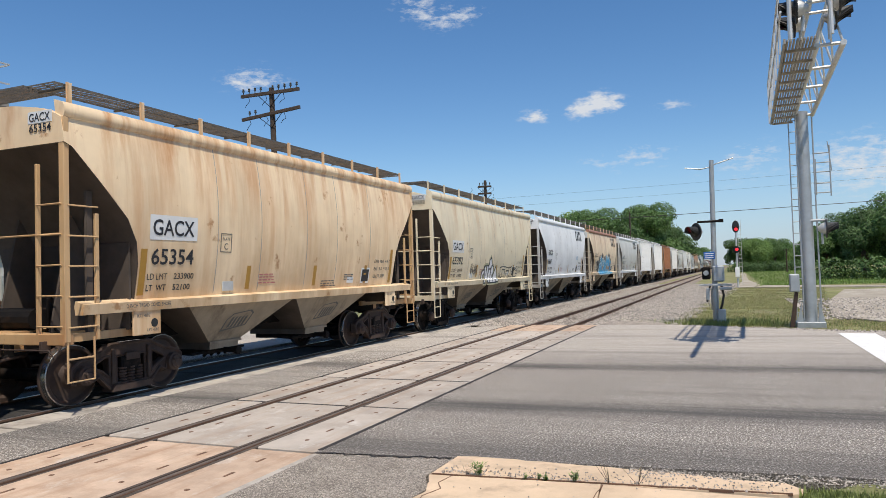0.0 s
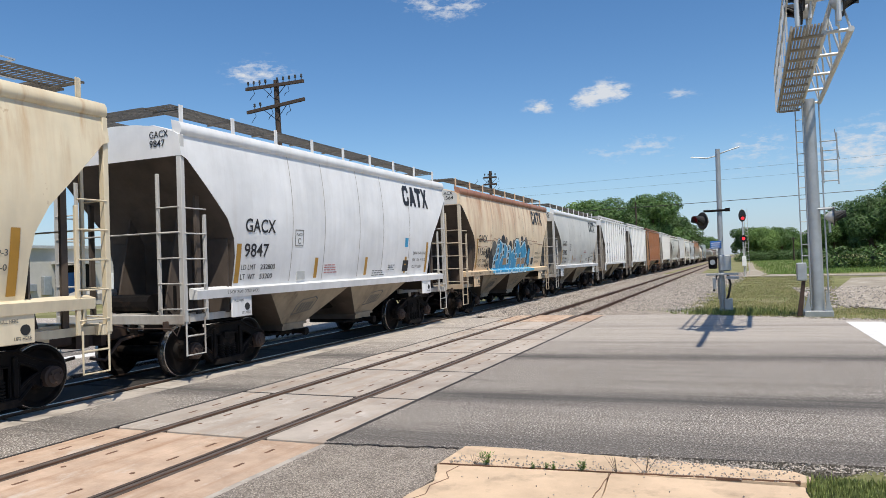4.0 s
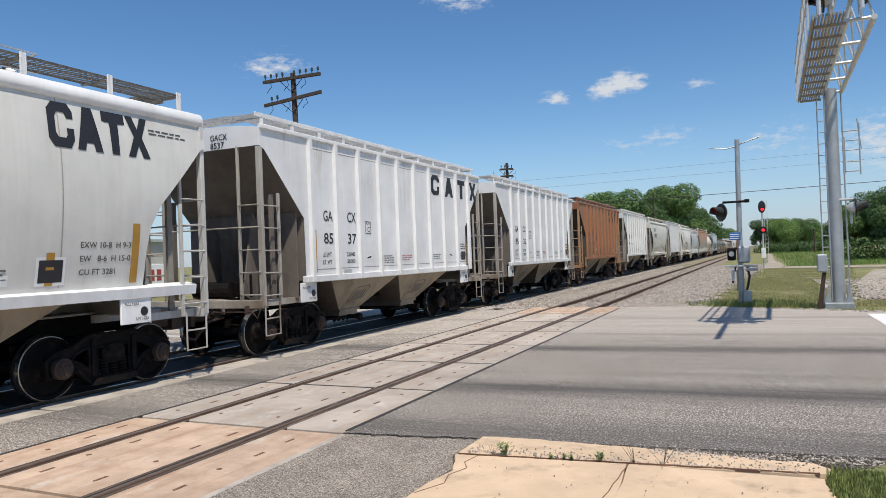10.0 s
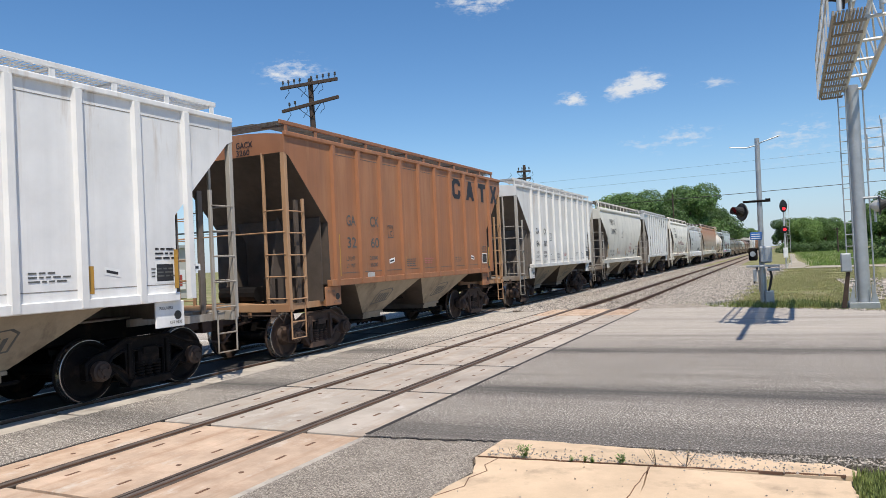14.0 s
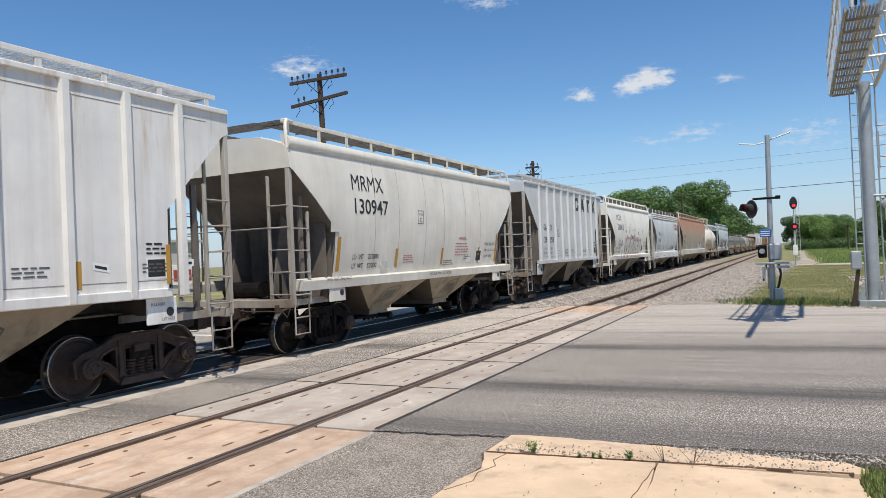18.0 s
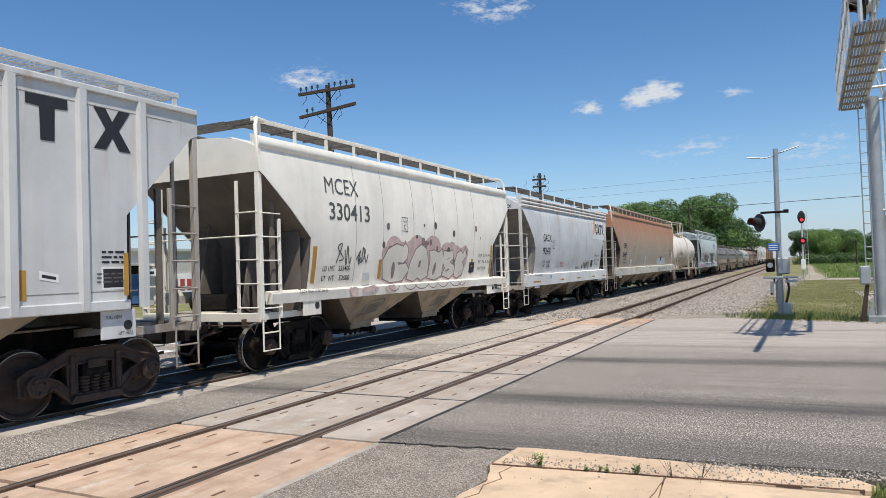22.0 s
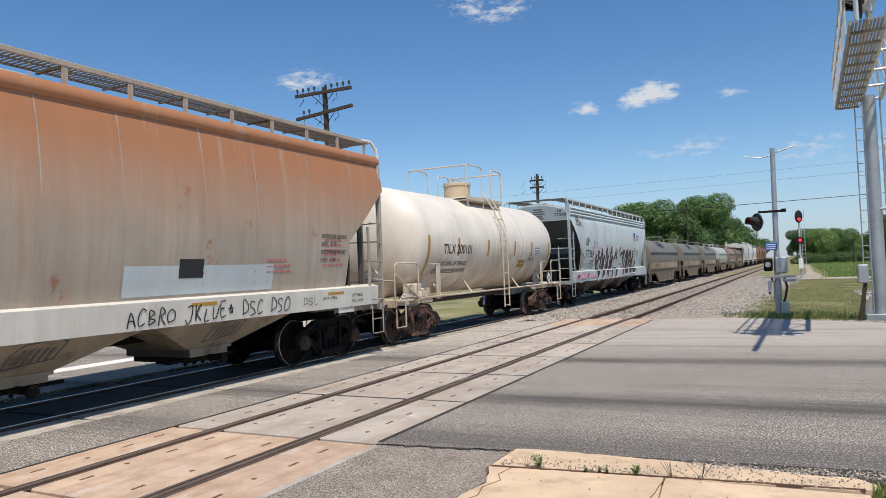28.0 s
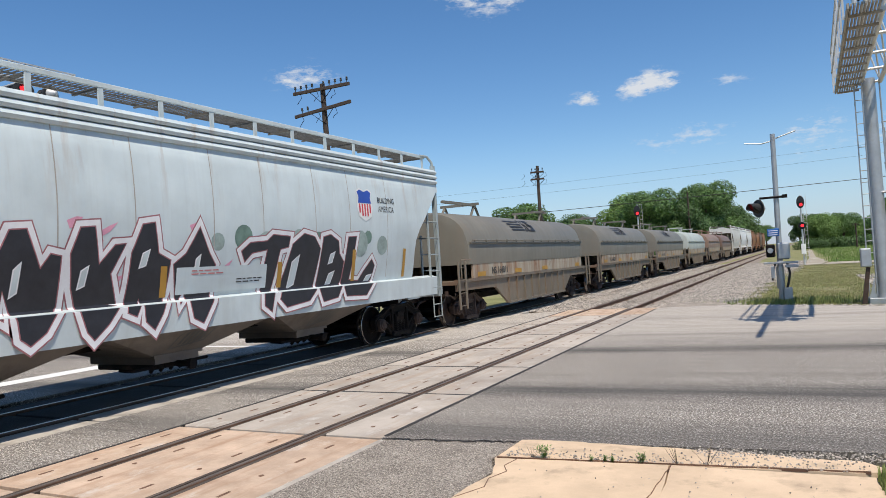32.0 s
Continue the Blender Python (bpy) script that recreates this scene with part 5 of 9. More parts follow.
GRATE = mat("walkway_grating", (0.13, 0.12, 0.105), 0.7, 0.3, scale=5, var=0.3, bump=0.1)
SEAM = mat("weld_seam", (0.40, 0.365, 0.32), 0.7, var=0.2, bump=0)
# grime tones for the end sheets, darkened for the shade under the ends
GRIME_SHADE = mat("road_grime", (0.095, 0.073, 0.058), 0.8, scale=1.2, var=0.3, dirt=(0.05, 0.04, 0.035), amount=0.35, dscale=1.4, bump=0.2)
GRIME_SHADE_WARM = mat("warm_grey_grime", (0.165, 0.14, 0.12), 0.8, scale=1.2, var=0.25, dirt=(0.06, 0.045, 0.035), amount=0.4, dscale=1.0, stretch=(1, 1, 0.4), bump=0.2)
GRATE_PALE = mat("pale_walkway_grating", (0.40, 0.40, 0.39), 0.6, 0.2, scale=5, var=0.25, bump=0.1)
GRIME_SHADE_PALE = mat("pale_road_grime", (0.27, 0.25, 0.22), 0.8, scale=1.2, var=0.25, dirt=(0.08, 0.06, 0.045), amount=0.35, dscale=1.2, bump=0.2)
BIN_TAN = mat("dusty_hopper_paint", (0.31, 0.255, 0.185), 0.7, scale=1.5, var=0.25, dirt=(0.08, 0.058, 0.04), amount=0.36, dscale=1.8, stretch=(1, 1, 0.5), bump=0.1)
P_RUSTTAN = car_paint("rust_streaked_tan", (0.88, 0.68, 0.44), (0.54, 0.25, 0.09), 0.40, 0.4, grime=(0.47, 0.26, 0.10), low=1.0, low_top=3.6)
P_POST = car_paint("rusty_post_paint", (0.62, 0.40, 0.20), (0.36, 0.15, 0.05), 0.6, 0.3, film=0.3)
P_POSTB = car_paint("tan_brown_post_paint", (0.44, 0.26, 0.14), (0.30, 0.12, 0.05), 0.5, 0.2)
P_RUSTEAVE = car_paint("rust_run_white", (0.68, 0.68, 0.66), (0.48, 0.23, 0.09), 0.14, 0.35, 4.6, film=0.15)
P_SOILED = car_paint("soiled_ladder_paint", (0.47, 0.44, 0.39), (0.26, 0.15, 0.08), 0.3, 0.0, grime=(0.15, 0.115, 0.085), low=1.2, low_top=3.2, film=0.45)
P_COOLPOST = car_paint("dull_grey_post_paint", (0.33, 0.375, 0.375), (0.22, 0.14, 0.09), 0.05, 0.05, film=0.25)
# body grey taken down to paint the weak light on the end
P_COOLSHADE = car_paint("soiled_grey_end_paint", (0.30, 0.345, 0.35), (0.22, 0.15, 0.1), 0.04, 0.05, film=0.3)
TRUCK_BROWN = mat("rust_brown_truck", (0.115, 0.06, 0.04), 0.8, scale=5, var=0.4, dirt=(0.045, 0.028, 0.02), amount=0.4, dscale=4, bump=0.3, bscale=40)
# the wagon's cool grey, darkened for the shaded recess under its ends
COOL_SHADE = mat("cool_grey_end_paint", (0.095, 0.112, 0.115), 0.7, scale=1.2, var=0.2, dirt=(0.10, 0.10, 0.095), amount=0.3, dscale=1.2, bump=0.1)
P_TAN = car_paint("faded_cream", (0.78, 0.675, 0.48), (0.50, 0.28, 0.11), 0.16, 0.25, low=0.45, film=0.1)
P_WHITE = car_paint("weathered_white", (0.82, 0.82, 0.81), (0.4, 0.3, 0.2), 0.03, 0.0, film=0.1)
P_GREYWHITE = car_paint("grey_white", (0.66, 0.645, 0.60), (0.4, 0.3, 0.2), 0.04, 0.0, film=0.14)
P_REDRUST = car_paint("red_rust", (0.42, 0.20, 0.12), (0.26, 0.09, 0.045), 0.5, 0.3, film=0.2)
P_ORANGE = car_paint("rust_streaked_peach", (0.86, 0.69, 0.48), (0.47, 0.20, 0.075), 0.34, 0.42, grime=(0.48, 0.28, 0.12), low=0.5)
P_BROWN = car_paint("rusty_brown", (0.34, 0.145, 0.066), (0.43, 0.215, 0.105), 0.45, 0.2, grime=(0.13, 0.07, 0.04), low=0.5, film=0.5)
P_RIBWHITE = car_paint("chalky_white", (0.77, 0.765, 0.75), (0.4, 0.3, 0.2), 0.03, 0.05, low=0.25, film=0.1)
P_RIBGREY = car_paint("pale_grey", (0.58, 0.59, 0.585), (0.45, 0.28, 0.14), 0.06, 0.05, film=0.14)
P_CREAM = car_paint("cream_white", (0.70, 0.67, 0.59), (0.42, 0.3, 0.2), 0.02, 0.0, low=0.3, film=0.13)
P_IVORY = car_paint("ivory", (0.86, 0.825, 0.735), (0.42, 0.3, 0.2), 0.02, 0.0, low=0.3, film=0.10)
P_BLUEGREY = car_paint("light_grey", (0.62, 0.635, 0.63), (0.50, 0.22, 0.08), 0.0, 0.12, 4.3, film=0.08)
P_RUSTGREY = car_paint("rust_over_grey", (0.46, 0.39, 0.31), (0.43, 0.19, 0.085), 0.35, 1.2, 3.9, low=0.3)
P_COOLGREY = car_paint("cool_grey", (0.57, 0.635, 0.64), (0.35, 0.2, 0.1), 0.01, 0.05, film=0.10)
P_RIBDULL = car_paint("dull_white", (0.72, 0.71, 0.68), (0.45, 0.3, 0.17), 0.10, 0.1, low=0.3, film=0.22)
P_TANK = car_paint("ivory_tank", (0.745, 0.685, 0.60), (0.40, 0.24, 0.12), 0.06, 0.0, grime=(0.36, 0.25, 0.15), low=1.25, low_top=2.9, film=0.2)
P_TANKRAIL = car_paint("yellowed_ivory_rail", (0.60, 0.52, 0.40), (0.34, 0.19, 0.09), 0.3, 0.0, grime=(0.3, 0.2, 0.12), low=0.8, film=0.3)
P_COIL = car_paint("dusty_grey_brown", (0.175, 0.163, 0.133), (0.25, 0.15, 0.09), 0.1, 0.0, 3.3)
P_COIL_W = car_paint("pale_green_white", (0.42, 0.45, 0.41), (0.3, 0.2, 0.12), 0.1, 0.0, 3.3)
P_COIL_R = car_paint("faded_pink_brown", (0.25, 0.165, 0.115), (0.2, 0.1, 0.06), 0.3, 0.2, 3.3)
P_COIL_D = car_paint("dark_brown", (0.16, 0.10, 0.075), (0.2, 0.1, 0.06), 0.3, 0.2, 3.3)
P_TROUGH = car_paint("stained_cream", (0.46, 0.41, 0.32), (0.24, 0.11, 0.05), 0.45, 0.5, 1.8, low=0.5)
P_FRAME = car_paint("grimy_cream_frame", (0.19, 0.165, 0.13), (0.18, 0.10, 0.06), 0.4, 0.4, 1.6, low=0.9)
PALE = (P_RIBWHITE, P_RIBGREY, P_RIBDULL, P_CREAM)      # their ladders and platforms are soiled
P_LADDER = car_paint("scuffed_white_ladder_paint", (0.62, 0.61, 0.58), (0.3, 0.18, 0.1), 0.12, 0.0, grime=(0.2, 0.16, 0.12), low=0.9, low_top=2.6, film=0.35)
PINK = mat("pink_spray_paint", (0.72, 0.33, 0.43), 0.6, var=0.25, scale=4, bump=0)
SPRAY_CYAN = mat("cyan_spray_paint", (0.11, 0.48, 0.72), 0.5, var=0.3, scale=4, bump=0)
SPRAY_BLUE = mat("blue_spray_paint", (0.055, 0.36, 0.62), 0.5, var=0.3, scale=4, bump=0)
SPRAY_PALE = mat("pale_blue_spray_paint", (0.62, 0.76, 0.80), 0.5, var=0.15, scale=4, bump=0)
SPRAY_BLACK = mat("black_spray_paint", (0.022, 0.022, 0.028), 0.5, var=0.3, scale=4, bump=0)
SPRAY_WHITE = mat("white_spray_paint", (0.75, 0.74, 0.74), 0.5, var=0.1, scale=4, bump=0)
SPRAY_MAROON = mat("maroon_spray_paint", (0.34, 0.13, 0.14), 0.6, var=0.3, scale=4, bump=0)
SPRAY_GREEN = mat("grey_green_spray_paint", (0.14, 0.22, 0.18), 0.6, var=0.3, scale=4, bump=0)
SPRAY_WASH = mat("rose_spray_wash", (0.56, 0.42, 0.39), 0.6, var=0.25, scale=3, bump=0)
SPRAY_GREY = mat("pale_grey_green_spray_haze", (0.30, 0.37, 0.34), 0.6, var=0.3, scale=4, bump=0)
SPRAY_OLIVE = mat("olive_spray_haze", (0.42, 0.39, 0.24), 0.6, var=0.3, scale=4, bump=0)
SPRAY_SMOKE = mat("smoky_spray_haze", (0.16, 0.15, 0.13), 0.6, var=0.4, scale=4, bump=0)
P_BURN = car_paint("rust_burn", (0.30, 0.22, 0.15), (0.22, 0.11, 0.05), 0.3, 0.0)
P_BARE = car_paint("bare_peach_patch", (0.50, 0.33, 0.20), (0.30, 0.14, 0.06), 0.5, 0.2)
SPRAY_ROSE = mat("dusty_rose_spray_paint", (0.25, 0.17, 0.172), 0.6, var=0.25, scale=4, bump=0)
PATCH = mat("white_paint_patch", (0.72, 0.72, 0.70), 0.5, var=0.06, bump=0)
LOGO_RED = mat("logo_red", (0.55, 0.05, 0.06), 0.5, var=0.08, bump=0)
LOGO_BLUE = mat("logo_blue", (0.03, 0.08, 0.38), 0.5, var=0.08, bump=0)
ORANGE_LOGO = mat("logo_orange", (0.70, 0.25, 0.04), 0.5, var=0.1, bump=0)


def marks(car, L, mark, num, ld, lt, prof, y=1.55, z=2.10, h=0.26, patch=False, ink=None):
    ink = ink or INK
    w = 0.92
    if patch:
        plate(car, "mark_patch", y - 0.06, y + w + 0.08, z + 0.40, z + 0.80, prof, PATCH, 0.004)
    letter(mark, car, y, z + 0.47, h, prof, ink, w, lift=0.008)
    letter(num, car, y, z, h, prof, ink, w * (1.02 if len(num) > 4 else 0.8))
    letter("LD LMT", car, y - 0.05, z - 0.24, 0.10, prof, ink, 0.42)
    letter(ld, car, y + 0.52, z - 0.24, 0.10, prof, ink, 0.46)
    letter("LT  WT", car, y - 0.05, z - 0.42, 0.10, prof, ink, 0.42)
    letter(lt, car, y + 0.52, z - 0.42, 0.10, prof, ink, 0.40)


def plate_box(car, y, z, prof, s=0.30):
    bm = bmesh.new()
    for a, b, c, d in ((0, s, 0, 0.018), (0, s, s * 1.15 - 0.018, s * 1.15), (0, 0.018, 0.018, s * 1.15 - 0.018), (s - 0.018, s, 0.018, s * 1.15 - 0.018)):
        vs = [bm.verts.new((prof(zz) + 0.006, yy, zz)) for yy, zz in ((y + a, z + c), (y + b, z + c), (y + b, z + d), (y + a, z + d))]
        bm.faces.new(vs)
    part("plate_box", bm, INK_FADED, car)
    letter("C", car, y + 0.1, z + 0.05, 0.12, prof, INK_FADED, 0.1)
    letter("PLATE", car, y + 0.05, z + 0.22, 0.05, prof, INK_FADED, 0.2)


def ambers(car, L, prof, first=1.46):
    plate(car, "reflector", first - 0.13, first, 1.62, 2.35, prof, YELLOW, 0.005)
    for k in range(3):
        y = 3.95 + (L - 6.9) * k / 2.0
        plate(car, "reflector", y, y + 0.12, 1.64, 2.08, prof, YELLOW, 0.005)
    plate(car, "reflector", L - 1.58, L - 1.45, 1.62, 2.5, prof, YELLOW, 0.005)


def logo_blocks(car, y, z, w, h, prof, spaced=False):
    """The owner's large mark as plain dark blocks."""
    ring = [(0.2, 0), (0.78, 0), (0.94, 0.18), (0.94, 0.44), (0.68, 0.44), (0.68, 0.28), (0.62, 0.22), (0.36, 0.22), (0.27, 0.32), (0.27, 0.68), (0.36, 0.78), (0.62, 0.78), (0.68, 0.70), (0.68, 0.66), (0.94, 0.66), (0.94, 0.82), (0.78, 1), (0.2, 1), (0, 0.82), (0, 0.18)]
    shapes = [ring, [(0.0, 0), (0.30, 0), (0.36, 0.18), (0.64, 0.18), (0.70, 0), (1.0, 0), (0.68, 1), (0.32, 1)], [(0.34, 0), (0.66, 0), (0.68, 0.74), (0.98, 0.76), (0.98, 1), (0.02, 1), (0.02, 0.76), (0.32, 0.74)],
              [(0.0, 0), (0.32, 0), (0.5, 0.3), (0.68, 0), (1.0, 0), (0.68, 0.5), (1.0, 1), (0.68, 1), (0.5, 0.7), (0.32, 1), (0.0, 1), (0.32, 0.5)]]
    step = w / 4
    for k, s in enumerate(shapes):
        ww = step * (0.62 if spaced else 0.97)
        sketch(car, "logo", s, prof, INK, 0.007, y + step * k, z, ww, h)


def notice(car, L, prof):
    small_print(car, 4.35, 1.9, 0.5, 4, prof, INK_RED)
    small_print(car, 6.6, 1.72, 0.6, 3, prof)
    small_print(car, L - 3.9, 1.85, 0.35, 3, prof)
    plate(car, "data_panel", L - 3.05, L - 2.7, 1.68, 1.98, prof, INK, 0.005)
    plate(car, "panel_rim", L - 3.09, L - 2.66, 1.64, 2.02, prof, WHITE, 0.003)
    plate(car, "sticker", L - 3.75, L - 3.45, 1.66, 1.80, prof, WHITE, 0.004)
    for k, word in enumerate(("EXW 10-8  H 9-3", "EW   8-6  H 15-0", "CU FT 3281")):
        letter(word, car, L - 2.45, 2.14 - 0.19 * k, 0.085, prof, INK_FADED, 0.85 if k < 2 else 0.6)
    bm = box_bm(prof(1.7), prof(1.7) + 0.02, 3.3, 3.6, 1.62, 1.8, 0.006)
    part("card_holder", bm, ALU, car)
    letter("2 INCH TREAD COND. SHOES", car, 1.05, 1.44, 0.06, lambda z: 1.545, INK_FADED, 0.9)


# skeletons of hurried capital-like signs, in a unit box
SIGNS = {"A": [(0.0, 0.0), (0.35, 1.0), (0.7, 0.05), (0.5, 0.45), (0.1, 0.4)], "S": [(0.6, 0.9), (0.2, 1.0), (0.0, 0.7), (0.5, 0.45), (0.55, 0.15), (0.0, 0.0)], "R": [(0.1, 0.0), (0.15, 1.0), (0.6, 0.75), (0.2, 0.5), (0.7, 0.0)],
         "O": [(0.35, 1.0), (0.0, 0.6), (0.15, 0.05), (0.6, 0.2), (0.65, 0.75), (0.35, 1.0)], "K": [(0.05, 1.0), (0.1, 0.0), (0.15, 0.5), (0.6, 1.0), (0.2, 0.5), (0.7, 0.0)],
         "E": [(0.65, 0.95), (0.1, 0.9), (0.1, 0.5), (0.5, 0.55), (0.1, 0.45), (0.15, 0.0), (0.7, 0.1)], "N": [(0.05, 0.0), (0.1, 1.0), (0.55, 0.1), (0.65, 1.0)], "D": [(0.1, 0.0), (0.1, 1.0), (0.6, 0.75), (0.6, 0.3), (0.0, 0.05)],
         "C": [(0.6, 0.85), (0.25, 1.0), (0.0, 0.5), (0.2, 0.0), (0.65, 0.15)], "B": [(0.1, 0.0), (0.1, 1.0), (0.5, 0.8), (0.15, 0.5), (0.6, 0.3), (0.1, 0.0)], "L": [(0.1, 1.0), (0.1, 0.0), (0.6, 0.05)], "U": [(0.0, 1.0), (0.1, 0.1), (0.45, 0.1), (0.6, 1.0)],
         "J": [(0.1, 0.9), (0.6, 1.0), (0.5, 0.2), (0.2, -0.1), (0.0, 0.2)], "*": [(0.0, 0.6), (0.6, 0.65), (0.2, 0.3), (0.35, 0.9), (0.5, 0.3)],
         # scrawl that is no letter
         "loop": [(0.0, 0.3), (0.5, 1.0), (0.3, 0.2), (0.7, 0.5), (0.4, 0.0), (0.9, 0.2)], "hook": [(0.1, 1.0), (0.0, 0.1), (0.45, 0.7), (0.2, 0.9), (0.7, 0.1), (0.9, 0.6)], "zig": [(0.0, 0.7), (0.35, 0.0), (0.3, 0.9), (0.7, 0.1), (0.9, 0.4)], "swash": [(0.0, 0.1), (0.6, 0.9), (0.1, 0.75), (0.8, 0.3), (0.3, 0.2)]}


def tags(car, y, z, w, h, prof, material, seed, signs=7, width=0.02):
    """Thin sprayed writing: a word, or a number of hurried scrawls, no two quite alike."""
    rnd = random.Random(seed)
    row = list(signs) if isinstance(signs, str) else [rnd.choice(("loop", "hook", "zig", "swash")) for _ in range(signs)]
    step = w / len(row)
    for k, sign in enumerate(row):
        if sign == " ":
            continue
        base = SIGNS[sign]
        lift_z, tall, lean = z + rnd.uniform(-0.08, 0.08) * h, h * rnd.uniform(0.75, 1.1), rnd.uniform(-0.05, 0.25)
        ctrl = [Vector((y + step * k + (p[0] + lean * p[1]) * step * 1.15 + rnd.uniform(-0.05, 0.05) * step, lift_z + p[1] * tall)) for p in base]
        pts = []
        for i in range(len(ctrl) - 1):
            p0, p1, p2, p3 = ctrl[max(i - 1, 0)], ctrl[i], ctrl[i + 1], ctrl[min(i + 2, len(ctrl) - 1)]
            for j in range(5):
                f = j / 5
                pts.append(0.5 * (2 * p1 + (p2 - p0) * f + (2 * p0 - 5 * p1 + 4 * p2 - p3) * f * f + (3 * p1 - p0 - 3 * p2 + p3) * f ** 3))
        pts.append(ctrl[-1])
        bm = bmesh.new()
        prev = None
        for i, p in enumerate(pts):
            d = (pts[min(i + 1, len(pts) - 1)] - pts[max(i - 1, 0)]).normalized()
            nr = Vector((-d.y, d.x)) * width / 2
            cur = [bm.verts.new((prof(q.y) + 0.008 + 0.0003 * (k % 5), q.x, q.y)) for q in (p + nr, p - nr)]
            if prev:
                bm.faces.new((prev[0], prev[1], cur[1], cur[0]))
            prev = cur
        part("spray_stroke", bm, material, car)


def end_letter(car, word, x, z, h, ink, w=None):
    """Writing on the upper end sheet that faces down the track."""
    co, faces, ratio = LETTERS[word]
    w = w or h * ratio * 0.95
    me = bpy.data.meshes.new("end_lettering")
    me.from_pydata([(x + c[0] * w, -0.009, z + c[1] * h) for c in co], [], faces)
    link_part("end_lettering", me, ink, car)


def end_marks(car, mark, num, x=0.86, z=4.0, patch=True):
    if mark:
        if patch:
            bm = bmesh.new()
            bm.faces.new([bm.verts.new(p) for p in ((x - 0.03, -0.005, z + 0.13), (x + 0.46, -0.005, z + 0.13), (x + 0.46, -0.005, z + 0.30), (x - 0.03, -0.005, z + 0.30))])
            part("mark_patch", bm, PATCH, car)
        end_letter(car, mark, x, z + 0.155, 0.12, INK, 0.42)
    end_letter(car, num, x, z, 0.12, INK, 0.1 * len(num) - 0.06)


CARS = []          # (wagon, its front end along the track at 0 s)


SIZE = 1.035       # the wagons are this much larger than their drawing


def run(car, y):
    car.scale = (SIZE, SIZE, SIZE)
    CARS.append((car, y))


SC, SF = side_curved, side_flat


def SILLED(z):
    """The side, and the sill below it that stands proud."""
    return 1.548 if z < 1.53 else max(side_curved(z), 1.548 - (z - 1.53) * 3.4)


def SILLED_DEEP(z):
    return 1.548 if z < 1.495 else max(side_curved(z), 1.548 - (z - 1.495) * 3.4)


# the wagon that has just passed
c = hopper("covered_hopper", "rust-streaked tan covered hopper wagon with round sides", 11.5, "round", P_RUSTTAN, P_RUSTTAN, post_paint=P_POST)
notice(c, 11.5, SC)
run(c, -6.1)
c = hopper("covered_hopper", "tan round-sided hopper wagon, heavily streaked with rust", 11.5, "round", P_RUSTTAN, P_RUSTTAN, rusty=True, post_paint=P_POST)
marks(c, 11.5, "GACX", "65354", "233900", "52100", SC, patch=True)
plate_box(c, 3.15, 2.32, SC)
ambers(c, 11.5, SC)
notice(c, 11.5, SC)
end_marks(c, "GACX", "65354", patch=True)
run(c, 7.27)
c = hopper("covered_hopper", "faded cream round-sided hopper wagon with black graffiti", 11.45, "round", P_TAN, P_TAN)
marks(c, 11.45, "GACX", "65392", "234100", "51900", SC, patch=True)
plate_box(c, 3.15, 2.32, SC)
ambers(c, 11.45, SC)
notice(c, 11.45, SC)
CREAM_PIECE = [[(0.01, 0.0), (0.03, 0.42), (0.14, 0.5), (0.15, 0.38), (0.08, 0.33), (0.08, 0.0)], [(0.16, 0.62), (0.24, 0.66), (0.28, 0.2), (0.32, 0.66), (0.40, 0.64), (0.36, 0.0), (0.26, 0.0)],
               [(0.39, 0.0), (0.44, 0.5), (0.54, 0.5), (0.55, 0.0)], [(0.57, 0.0), (0.60, 0.68), (0.71, 0.6), (0.71, 0.35), (0.65, 0.3), (0.73, 0.0)],
               [(0.74, 0.2), (0.87, 0.6), (0.98, 0.2), (0.90, 0.02), (0.77, 0.03)], [(0.43, 0.64), (0.47, 0.90), (0.53, 0.98), (0.57, 0.84), (0.61, 0.72), (0.54, 0.66), (0.50, 0.50)]]
piece(c, CREAM_PIECE, 4.55, 1.44, 1.85, 0.9, SILLED, (("spray_halo", 0.11, SPRAY_OLIVE, 0.003), ("spray_outline", 0.055, SPRAY_BLACK, 0.006), ("spray_fill", 0.0, SPRAY_WHITE, 0.009)))
HOLLOW = [[(0.0, 0.9), (0.12, 1.0), (0.24, 0.94), (0.22, 0.8), (0.10, 0.82), (0.11, 0.1), (0.05, 0.12)], [(0.22, 0.98), (0.46, 0.88), (0.45, 0.72), (0.36, 0.74), (0.31, 0.0), (0.26, 0.0), (0.29, 0.78), (0.23, 0.8)],
          [(0.46, 0.1), (0.53, 0.92), (0.60, 0.9), (0.60, 0.1), (0.55, 0.12), (0.54, 0.4), (0.51, 0.1)], [(0.62, 0.95), (0.68, 1.0), (0.67, 0.25), (0.76, 0.2), (0.74, 0.06), (0.61, 0.12)],
          [(0.80, 0.55), (0.98, 1.0), (1.0, 0.85), (0.88, 0.6), (0.99, 0.62), (0.90, 0.34), (1.0, 0.3), (0.97, 0.14), (0.80, 0.1)]]
piece(c, HOLLOW, 6.75, 1.56, 2.35, 0.44, SC, (("spray_outline", 0.04, SPRAY_BLACK, 0.006), ("spray_fill", 0.0, P_TAN, 0.009)))
tags(c, 3.3, 1.75, 0.7, 0.4, SC, INK_FADED, 6, 6)
end_marks(c, "GACX", "65392", patch=True)
run(c, 20.65)
c = hopper("covered_hopper", "white round-sided hopper wagon with a large black mark", 11.35, "round", P_WHITE, P_WHITE)
marks(c, 11.35, "GACX", "9847", "232800", "53200", SC)
plate_box(c, 3.15, 2.32, SC)
ambers(c, 11.35, SC)
notice(c, 11.35, SC)
logo_blocks(c, 8.32, 3.5, 1.66, 0.56, SC)
